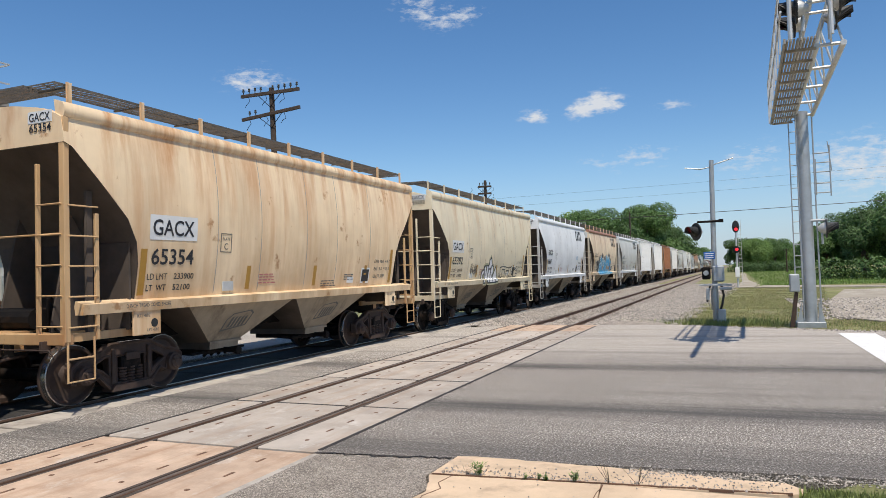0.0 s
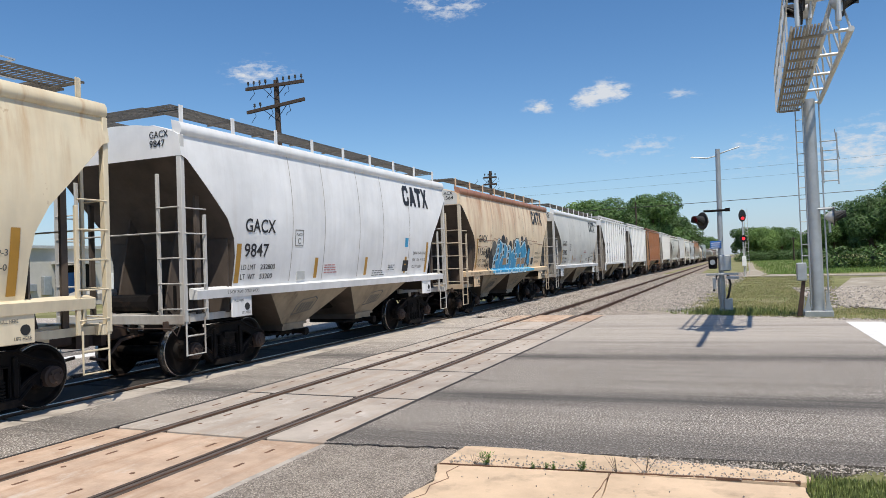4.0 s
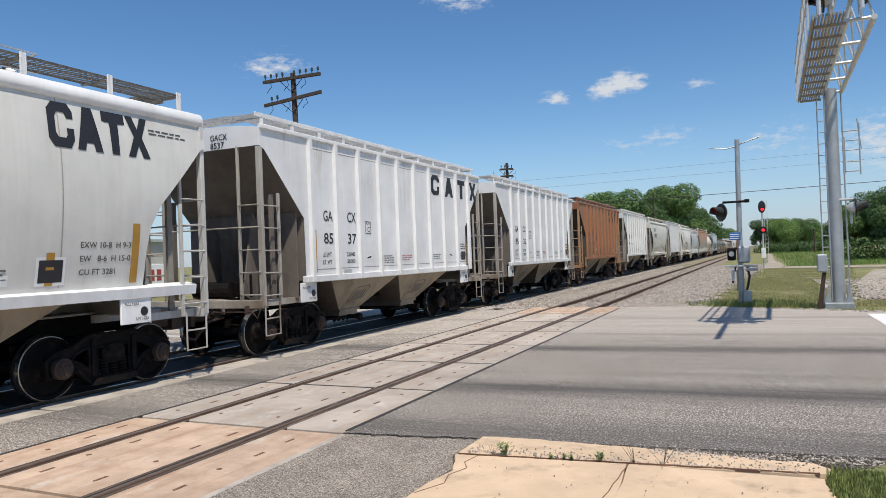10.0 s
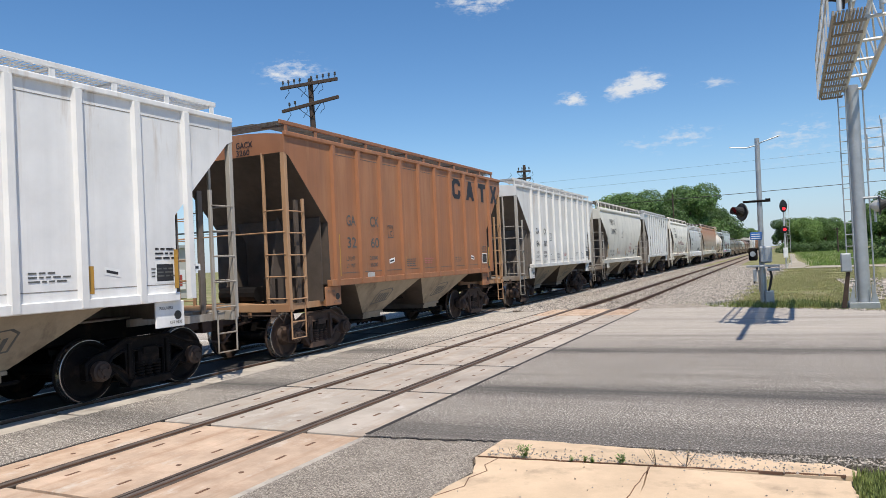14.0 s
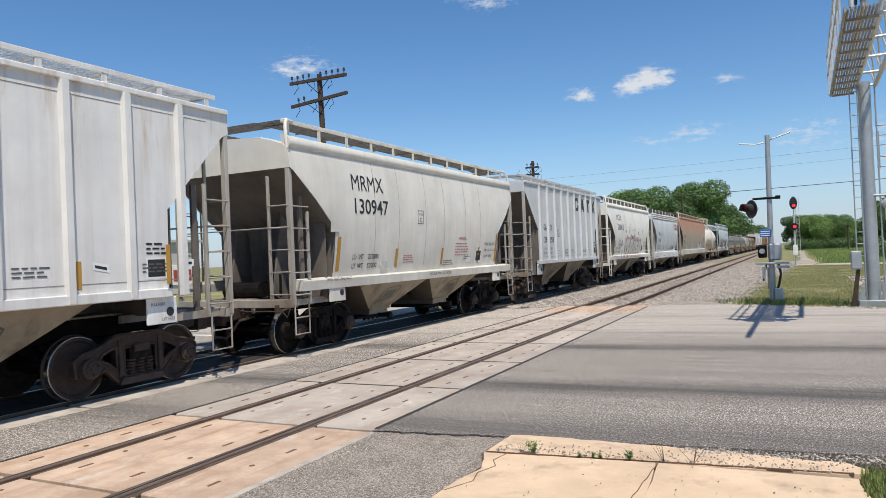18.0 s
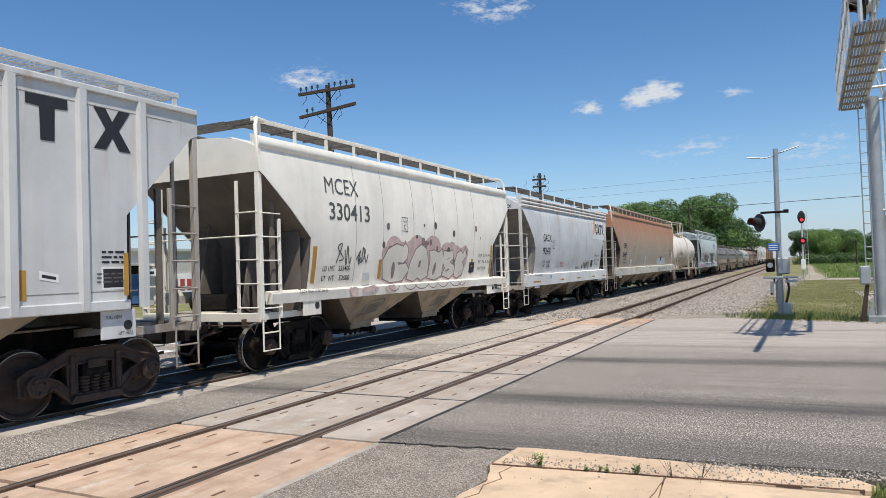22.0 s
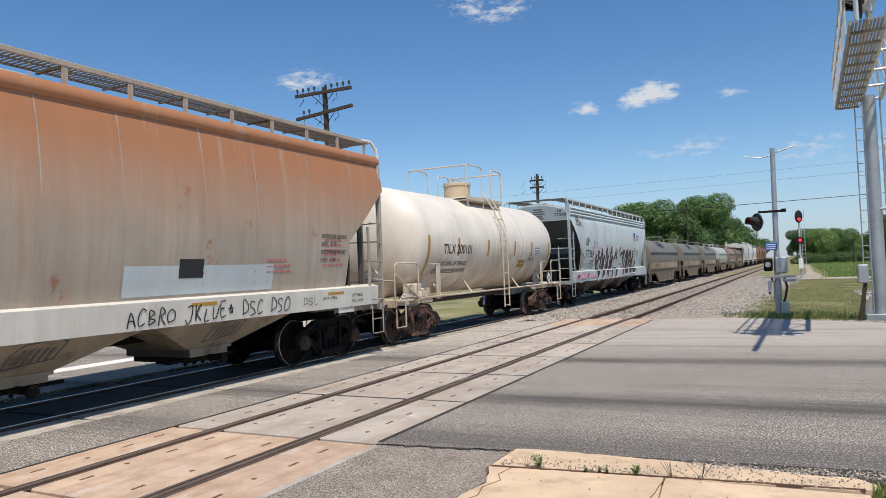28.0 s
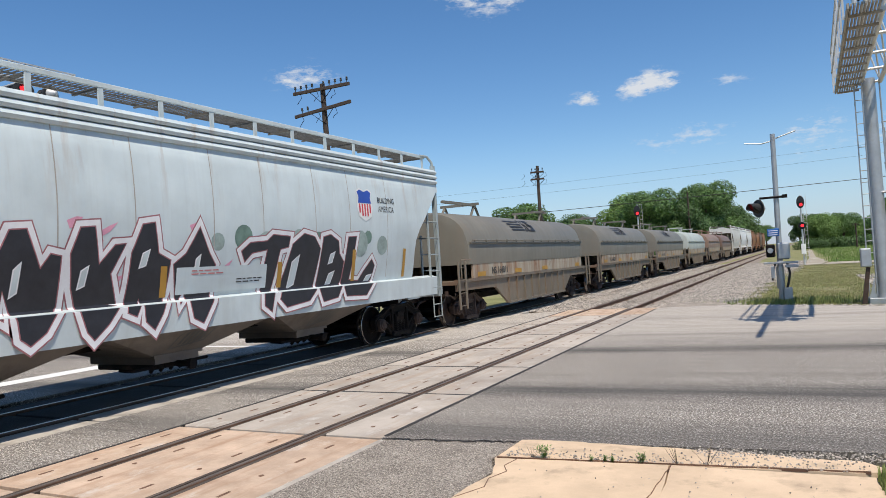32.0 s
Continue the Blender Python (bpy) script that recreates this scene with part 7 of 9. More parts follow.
def tank_wagon(label, L=13.4):
    car = thing("tank_wagon", pose(0, 0, 0), label, "tank wagon", "wagons of the train")
    bm = bmesh.new()
    R, y0, y1 = 1.5, 0.95, L - 0.95
    prof = []
    for k in range(9):
        a = math.pi / 2 * k / 8
        prof.append((y0 + 0.62 - 0.62 * math.cos(a), max(0.02, R * math.sin(a))))
    prof += [(y0 + 0.62 + (y1 - y0 - 1.24) * k / 5, R) for k in range(1, 5)]
    for k in range(9):
        a = math.pi / 2 * (8 - k) / 8
        prof.append((y1 - 0.62 + 0.62 * math.cos(a), max(0.02, R * math.sin(a))))
    add_lathe(bm, prof, "y", 40, (0, 0, 2.62))
    part("tank", bm, P_TANK, car, smooth=True)
    for y in (3.7, 6.3, 8.9):
        bm = bmesh.new()
        add_lathe(bm, [(y - 0.012, R), (y - 0.01, R + 0.006), (y + 0.01, R + 0.006), (y + 0.012, R)], "y", 40, (0, 0, 2.62))
        part("weld_band", bm, P_TANK, car)
    for y, t in ((0.0, 1), (L, -1)):
        bm = bmesh.new()
        add_box(bm, -1.35, 1.35, 0.0, 0.14, 0.95, 1.14, 0.01)
        add_box(bm, -0.3, 0.3, 0.1, 3.2, 0.78, 1.05, 0.02)
        add_box(bm, -1.35, 1.35, 0.1, 1.1, 1.08, 1.12)
        for x in (-1.0, 1.0):
            add_box(bm, x - 0.05, x + 0.05, 0.1, 2.6, 0.96, 1.08)
        part("stub_sill", bm, P_TANK, car, m=pose(0, y, 0, 0, 0, 0 if t > 0 else 180))
        bm = bmesh.new()
        for x in (-1.0, -0.45, 0.45, 1.0):
            add_prism(bm, [(1.7, 1.05), (2.35, 1.05), (2.3, 1.85 if abs(x) > 0.9 else 1.25), (2.0, 1.8 if abs(x) > 0.9 else 1.25)], x - 0.03, x + 0.03)
        for s in (1, -1):
            add_box(bm, min(s * 1.33, s * 1.37), max(s * 1.33, s * 1.37), 2.28, 2.5, 1.05, 2.0, 0.008)
            add_prism(bm, [(1.85, 1.98), (2.5, 1.98), (2.5, 2.02), (1.85, 2.02)], min(s * 1.2, s * 1.38), max(s * 1.2, s * 1.38))
        part("saddle", bm, P_TANK, car, m=pose(0, y, 0, 0, 0, 0 if t > 0 else 180))
        bm = bmesh.new()
        for s in (1, -1):
            add_pipe(bm, [(s * 1.36, 0.05, 1.1), (s * 1.36, 0.05, 1.95), (s * 1.36, 0.2, 2.03), (s * 1.36, 1.15, 2.03), (s * 1.36, 1.25, 1.93), (s * 1.36, 1.25, 1.1)], 0.022, 8)
            add_pipe(bm, [(s * 1.36, 0.1, 1.1), (s * 1.36, 0.1, 0.46), (s * 1.36, 0.55, 0.46), (s * 1.36, 0.55, 1.1)], 0.02, 6)
        add_pipe(bm, [(-1.36, 0.05, 1.6), (-0.3, 0.3, 1.6), (0.3, 0.3, 1.6), (1.36, 0.05, 1.6)], 0.02, 6)
        part("end_handrail", bm, P_TANKRAIL, car, m=pose(0, y, 0, 0, 0, 0 if t > 0 else 180))
    for s in (1, -1):
        bm = bmesh.new()
        add_pipe(bm, [(s * 1.42, 1.25, 1.12), (s * 1.42, L - 1.25, 1.12)], 0.028, 8)
        for y in (2.4, 4.4, 8.3, L - 2.4):
            add_pipe(bm, [(s * 1.42, y, 1.12), (s * 1.15, y, 1.5)], 0.03, 6)
        part("side_handrail", bm, P_TANKRAIL, car)
    # dome, platform and guard rail
    part("manway_dome", add_lathe(bmesh.new(), [(3.6, 0.44), (4.12, 0.44), (4.14, 0.47), (4.2, 0.47), (4.23, 0.40)], "z", 24, (0, 6.05, 0)), P_DOME, car, smooth=True)
    bm = bmesh.new()
    for a in (0.3, 1.2, 2.2, 3.4, 4.4, 5.4):
        add_box(bm, 0.4 * math.cos(a) - 0.04, 0.4 * math.cos(a) + 0.04, 6.05 + 0.4 * math.sin(a) - 0.04, 6.05 + 0.4 * math.sin(a) + 0.04, 4.16, 4.28)
    add_pipe(bm, [(-0.15, 6.05, 4.22), (-0.15, 6.05, 4.36), (0.15, 6.05, 4.36), (0.15, 6.05, 4.22)], 0.02, 6)
    part("dome_bolts", bm, ALU, car)
    for a, b in ((-1.0, -0.5), (0.5, 1.0)):
        part("dome_platform", box_bm(a, b, 4.6, 7.5, 3.78, 3.82), P_TANK, car)
        part("dome_platform", box_bm(a, b, 4.6, 7.5, 3.70, 3.73), P_TANKRAIL, car)
    for y in (4.7, 7.2):
        part("dome_platform", box_bm(-1.0, 1.0, y, y + 0.3, 3.785, 3.825), P_TANK, car)
    for x in (-1.0, 1.0):
        part("dome_platform", box_bm(x - 0.02, x + 0.02, 4.6, 7.5, 3.73, 3.84), P_TANKRAIL, car)
        for y in (4.8, 6.0, 7.3):
            part("dome_platform", box_bm(x * 0.95 - 0.03, x * 0.95 + 0.03, y - 0.03, y + 0.03, 3.2, 3.75), P_TANKRAIL, car)
    for s in (1, -1):
        part("guard_rail", add_pipe(bmesh.new(), [(s, 4.6, 3.75), (s, 4.6, 4.65), (s * 0.95, 4.8, 4.75), (s, 5.75, 4.75), (s, 5.85, 4.65), (s, 5.85, 3.75)], 0.022, 8), P_TANKRAIL, car)
        part("guard_rail", add_pipe(bmesh.new(), [(s, 6.6, 3.75), (s, 6.6, 4.65), (s, 6.7, 4.75), (s, 7.4, 4.75), (s, 7.5, 4.65), (s, 7.5, 3.75)], 0.022, 8), P_TANKRAIL, car)
    for y in (4.6, 7.5):
        part("guard_rail", add_pipe(bmesh.new(), [(-1, y, 4.7), (1, y, 4.7)], 0.022, 8), P_TANKRAIL, car)
    for s in (1, -1):
        lad = bmesh.new()
        for y in (6.0, 6.42):
            pts = [(s * 1.0, y, 4.2), (s * 1.3, y, 3.75), (s * 1.52, y, 3.2), (s * 1.58, y, 2.6), (s * 1.58, y, 0.55)]
            add_pipe(lad, pts, 0.022, 6)
        lad = part("ladder", lad, P_TANKRAIL, car)
        for z in (0.6, 0.95, 1.3, 1.65, 2.0, 2.35, 2.7, 3.05, 3.4, 3.75):
            x = 1.58 if z < 2.7 else 1.58 - (z - 2.6) ** 2 * 0.2
            link_part("rung", rung_me(0.42), P_TANKRAIL, lad, pose(s * x, 6.0, z, 0, 0, 90))
    TP = tank_side
    letter("TILX 200101", car, 2.55, 2.26, 0.27, TP, INK, 1.85)
    letter("LD LMT 206900 LBS 93850 KGS", car, 2.3, 1.93, 0.12, TP, INK, 1.9)
    letter("LT WT   56100 LBS 25450 KGS 8-95", car, 2.2, 1.73, 0.12, TP, INK, 2.05)
    letter("HF COMP SHOES", car, 1.3, 1.0, 0.06, lambda z: 1.352, INK, 0.8)
    letter("NITRIC ACID", car, 9.4, 2.02, 0.12, TP, INK, 0.6)
    plate(car, "warning_label", 8.5, 9.15, 1.82, 2.06, TP, YELLOW, 0.006)
    plate(car, "data_table", 9.95, 10.65, 2.2, 2.62, TP, PATCH, 0.004)
    small_print(car, 10.0, 2.52, 0.6, 6, TP, INK_FADED, 0.06)
    for y, za, zb in ((1.62, 1.7, 2.75), (3.45, 2.2, 2.72), (5.6, 2.2, 2.7), (7.9, 2.2, 2.7), (9.6, 2.2, 2.7), (11.55, 1.75, 2.7)):
        plate(car, "reflector", y, y + 0.12, za, zb, TP, YELLOW, 0.006)
    # hazard diamond and brake gear on the leading end
    dm = bmesh.new()
    dm.faces.new([dm.verts.new(p) for p in ((1.44, L - 2.02, 1.36), (1.44, L - 1.78, 1.12), (1.44, L - 1.54, 1.36), (1.44, L - 1.78, 1.60))])
    part("hazard_placard", dm, PATCH, car)
    letter("2031", car, L - 1.92, 1.31, 0.11, lambda z: 1.442, INK, 0.28)
    part("placard_frame", add_prism(bmesh.new(), [(L - 2.06, 1.36), (L - 1.78, 1.08), (L - 1.50, 1.36), (L - 1.78, 1.64)], 1.40, 1.436), INK, car)
    bm = bmesh.new()
    add_box(bm, 0.9, 1.3, 1.2, 1.55, 1.12, 1.5, 0.03)
    add_tube(bm, (1.0, 1.6, 1.3), (1.0, 2.0, 1.3), 0.12, 12)
    for k in range(4):
        add_box(bm, 1.30, 1.40, 1.25 + 0.16 * k, 1.36 + 0.16 * k, 1.14, 1.30 + 0.07 * (k % 2), 0.02)
        add_pipe(bm, [(1.33, 0.3 + 0.08 * k, 1.16 + 0.04 * k), (1.36, 0.9, 1.2 + 0.03 * k), (1.34, 1.3 + 0.16 * k, 1.2)], 0.013, 6)
    part("brake_valve", bm, P_TANK, car)
    part("end_stay", add_pipe(bmesh.new(), [(1.38, 0.06, 1.75), (1.38, 1.2, 1.14)], 0.03, 8), P_TANKRAIL, car)
    wheel = add_lathe(bmesh.new(), [(0.28, 0.26), (0.3, 0.285), (0.32, 0.26)], "y", 20, (0.55, 0, 1.62), caps=False)
    for k in range(5):
        add_tube(wheel, (0.55, 0.3, 1.62), (0.55 + 0.27 * math.cos(1.257 * k), 0.3, 1.62 + 0.27 * math.sin(1.257 * k)), 0.014, 6)
    add_tube(wheel, (0.55, 0.28, 1.62), (0.55, 0.6, 1.62), 0.06, 10)
    part("brake_wheel", wheel, P_TANKRAIL, car)
    for s in (1, -1):
        part("bottom_beam", box_bm(-0.25, 0.25, 3.0, L - 3.0, 0.86, 0.95), RUSTSTEEL, car) if s > 0 else None
    for ob in car.children:
        if ob.name.split(".")[0] in ("manway_dome", "dome_bolts", "dome_platform", "guard_rail", "ladder"):
            ob.location.z += 0.0 if ob.name.startswith("ladder") else 0.26 if ob.name.startswith("dome_platform") else 0.46 if ob.name[:3] in ("man", "dom") else 0.36
            ob.location.y += 0.6      # the dome stands over the middle
    running_gear(car, L, 0.85, rusty=True, frame_mat=TRUCK_BROWN)
    couplers(car, L)
    return car


run(tank_wagon("ivory tank wagon with a railed dome platform and side ladder"), 203.3)

# large grey hopper with bold black and white graffiti
L = 16.6
# frame_paint: a dark grime tone that paints shade onto the bins
c = hopper("long_covered_hopper", "cool grey hopper wagon with bold black and pink graffiti", L, "smooth", P_COOLGREY, P_COOLGREY, eave=3.95, roof=0.56, n_bins=3, sill=(1.05, 1.53), deep=True, grime=COOL_SHADE, open_end=True, walk_z=4.70, frame_paint=GRIME_SHADE_WARM, post_paint=P_COOLPOST)
letter("UP", c, 2.2, 2.66, 0.37, SC, INK, 0.6)
letter("77369", c, 2.22, 2.12, 0.36, SC, INK, 1.42)
letter("LD LMT", c, 2.25, 1.78, 0.09, SC, INK, 0.42)
letter("197400", c, 2.75, 1.78, 0.09, SC, INK, 0.4)
letter("LT  WT", c, 2.25, 1.63, 0.09, SC, INK, 0.42)
letter("65600", c, 2.75, 1.63, 0.09, SC, INK, 0.36)
plate_box(c, 3.62, 2.55, SC)
rnd = random.Random(9)
for k in range(26):
    y, z, w, a = rnd.uniform(3.2, 8.6), rnd.uniform(1.75, 2.75), rnd.uniform(0.2, 0.5), rnd.uniform(0.2, 0.7)
    ca, sa, hh = w * math.cos(a), w * math.sin(a), rnd.uniform(0.03, 0.07)
    blot(c, "pink_spray_patch", [(y, z - hh), (y + ca * 0.5, z + sa * 0.4 - hh), (y + ca, z + sa), (y + ca * 0.5, z + sa * 0.5 + hh), (y - 0.04, z + hh)], SC, PINK, 0.0022 + 0.0003 * (k % 3))
PIECE = (("spray_halo", 0.115, SPRAY_MAROON, 0.0035), ("spray_outline", 0.095, SPRAY_WHITE, 0.006), ("spray_rim", 0.018, SPRAY_MAROON, 0.008), ("spray_fill", 0.0, SPRAY_BLACK, 0.010))
FIRST = [[(0.0, 0.61), (0.03, 0.73), (0.07, 0.68), (0.13, 0.90), (0.165, 0.80), (0.16, 0.66), (0.20, 0.62), (0.17, 0.5), (0.12, 0.54), (0.11, 0.46), (0.16, 0.44), (0.185, 0.28), (0.13, 0.12), (0.07, 0.0), (0.05, 0.1), (0.035, 0.3), (0.03, 0.42)],
         [(0.205, 0.66), (0.23, 0.75), (0.255, 0.91), (0.30, 0.92), (0.34, 0.60), (0.37, 0.72), (0.40, 0.70), (0.39, 0.29), (0.345, 0.09), (0.30, 0.0), (0.275, 0.06), (0.27, 0.2), (0.24, 0.45), (0.23, 0.22), (0.205, 0.28)],
         [(0.43, 0.72), (0.46, 0.94), (0.505, 0.95), (0.52, 0.62), (0.575, 0.79), (0.61, 0.80), (0.56, 0.54), (0.585, 0.26), (0.54, 0.1), (0.49, -0.02), (0.47, 0.05), (0.455, 0.2), (0.435, 0.43)],
         [(0.635, 0.72), (0.675, 0.98), (0.72, 1.0), (0.735, 0.71), (0.785, 0.64), (0.77, 0.34), (0.74, 0.14), (0.705, 0.0), (0.675, 0.08), (0.67, 0.3), (0.64, 0.14), (0.61, 0.18), (0.625, 0.45)],
         [(0.80, 0.6), (0.85, 0.70), (0.91, 0.96), (0.955, 0.70), (0.985, 0.58), (0.96, 0.21), (0.91, 0.0), (0.87, 0.06), (0.85, 0.34), (0.815, 0.22)]]
piece(c, FIRST, 3.95, 1.13, 4.62, 1.57, SILLED_DEEP, PIECE)
SECOND = [[(0.0, 0.78), (0.05, 0.88), (0.15, 0.90), (0.19, 0.98), (0.30, 0.96), (0.29, 0.83), (0.235, 0.80), (0.18, 0.2), (0.16, 0.02), (0.12, 0.1), (0.13, 0.5), (0.155, 0.80), (0.06, 0.76), (0.02, 0.66)],
          [(0.32, 0.86), (0.40, 1.0), (0.475, 0.96), (0.52, 0.8), (0.475, 0.24), (0.42, 0.10), (0.26, 0.05), (0.22, 0.16), (0.27, 0.5)],
          [(0.545, 0.96), (0.60, 0.99), (0.665, 0.90), (0.675, 0.72), (0.715, 0.6), (0.70, 0.34), (0.64, 0.10), (0.525, 0.06), (0.50, 0.24)],
          [(0.75, 0.96), (0.82, 0.97), (0.77, 0.33), (0.855, 0.30), (0.90, 0.44), (0.97, 0.62), (1.0, 0.52), (0.97, 0.28), (0.89, 0.08), (0.715, 0.10), (0.70, 0.22)]]
piece(c, SECOND, 9.1, 1.14, 4.25, 1.43, SILLED_DEEP, PIECE)
for y, z, w, h in ((4.2, 2.0, 0.22, 0.22), (4.42, 1.62, 0.2, 0.24), (5.15, 1.75, 0.12, 0.4), (6.05, 1.8, 0.14, 0.28), (7.02, 2.05, 0.16, 0.24), (8.05, 1.9, 0.12, 0.3), (10.35, 1.55, 0.3, 0.6), (11.6, 1.98, 0.2, 0.22), (11.55, 1.55, 0.26, 0.26), (12.95, 1.55, 0.3, 0.14)):
    q = [(y, z), (y + w * 0.6, z + h * 0.12), (y + w, z + h), (y + w * 0.35, z + h * 0.8)]
    blot(c, "spray_counter", grown(q, 0.02), SC, SPRAY_WHITE, 0.0122)
    blot(c, "spray_counter", q, SC, P_COOLGREY, 0.0132)
for word, y, z, w in (("SORRY", 3.14, 1.86, 0.52), ("FOR UR", 3.1, 1.71, 0.6), ("CAR", 3.28, 1.57, 0.32)):
    letter(word, c, y, z, 0.14, SC, INK, w)
for k in range(22):
    y, z, r, q = rnd.uniform(0.75, 4.6), rnd.uniform(1.2, 1.42), rnd.uniform(0.1, 0.36), rnd.uniform(0.05, 0.11)
    blot(c, "pink_spray_patch", [(y + r * math.cos(t) * rnd.uniform(0.7, 1.15), z + q * math.sin(t) * rnd.uniform(0.6, 1.2) + 0.05 * math.cos(t)) for t in (2 * math.pi * i / 11 for i in range(11))], lambda z: 1.545, PINK, 0.002 + 0.0002 * (k % 7))
# a rusty burn over the eave
for k, (y, z, r) in enumerate(((1.05, 3.84, 0.2), (0.9, 3.78, 0.12), (1.25, 3.8, 0.1), (1.1, 3.7, 0.07), (0.98, 3.68, 0.05))):
    blot(c, "rust_burn", [(y + r * math.cos(t) * (1 + 0.25 * math.sin(3 * t + k)), z + r * math.sin(t) * 0.6) for t in (2 * math.pi * i / 12 for i in range(12))], SC, P_BURN, 0.003 + 0.0004 * k)
for k in range(11):
    y, z, r = 8.55 + 0.5 * k + 0.1 * (k % 3), 2.42 + 0.1 * math.sin(2.3 * k), 0.15 + 0.07 * (k % 3)
    if 5 < k < 8:
        continue
    blot(c, "green_spray_patch", [(y + r * math.cos(t), z + r * math.sin(t)) for t in (2 * math.pi * i / 14 for i in range(14))], SC, SPRAY_GREEN if k % 2 else SPRAY_GREY, 0.002 + 0.0003 * (k % 3))
plate(c, "paint_patch", 7.7, 9.75, 1.60, 2.02, SC, P_COOLGREY, 0.0145)
small_print(c, 8.0, 1.95, 0.6, 2, lambda z: SC(z) + 0.012, INK_RED, 0.05)
small_print(c, 9.0, 1.78, 0.6, 2, lambda z: SC(z) + 0.012, INK, 0.05)
for y, zb in ((1.45, 2.5), (4.5, 2.05), (7.4, 2.05), (10.05, 2.05), (12.45, 2.25), (14.6, 2.25)):
    plate(c, "reflector", y, y + 0.12, 1.58, zb, SC, YELLOW, 0.0135)
# shield badge: blue head over red and white bars
SX = 12.65
sh = [(0.5, 0.0), (0.9, 0.16), (1.0, 0.42), (0.9, 0.72), (1.0, 0.9), (0.78, 1.0), (0.5, 0.94), (0.22, 1.0), (0.0, 0.9), (0.1, 0.72), (0.0, 0.42), (0.1, 0.16)]
sketch(c, "shield_badge", sh, SC, PATCH, 0.006, SX, 2.86, 0.62, 0.74)
sketch(c, "shield_head", [(0.08, 0.55), (0.92, 0.55), (0.86, 0.72), (0.94, 0.88), (0.76, 0.95), (0.5, 0.89), (0.24, 0.95), (0.06, 0.88), (0.14, 0.72)], SC, LOGO_BLUE, 0.009, SX, 2.86, 0.62, 0.74)
for k in range(5):
    a = 0.12 + 0.165 * k
    sketch(c, "shield_bar", [(a, 0.16 if 0 < k < 4 else 0.26), (a + 0.09, 0.16 if 0 < k < 4 else 0.26), (a + 0.09, 0.53), (a, 0.53)], SC, LOGO_RED, 0.009, SX, 2.86, 0.62, 0.74)
letter("BUILDING", c, 13.5, 3.3, 0.13, SC, INK, 0.72)
letter("AMERICA", c, 13.5, 3.1, 0.13, SC, INK, 0.68)
tags(c, 0.8, 3.5, 0.95, 0.34, SC, INK_FADED, 51, 4, 0.024)
for k, (y, z, word) in enumerate(((1.6, 2.2, "EN"), (1.8, 2.05, "KOR"), (1.6, 1.86, "NO"), (1.82, 1.72, "BL"), (1.6, 1.62, "A"))):
    tags(c, y, z, 0.13 * len(word), 0.17, SC, INK, 52 + k, word, 0.018)
end_letter(c, "UP", 1.0, 4.1, 0.14, INK, 0.24)
end_letter(c, "77369", 0.88, 3.92, 0.14, INK, 0.5)
small_end = bmesh.new()
for k in range(5):
    add_box(small_end, -0.1, 0.32 + 0.06 * (k % 3), -0.012, -0.006, 4.24 - 0.1 * k, 4.29 - 0.1 * k)
part("small_print", small_end, INK_FADED, c)
run(c, 218.3)


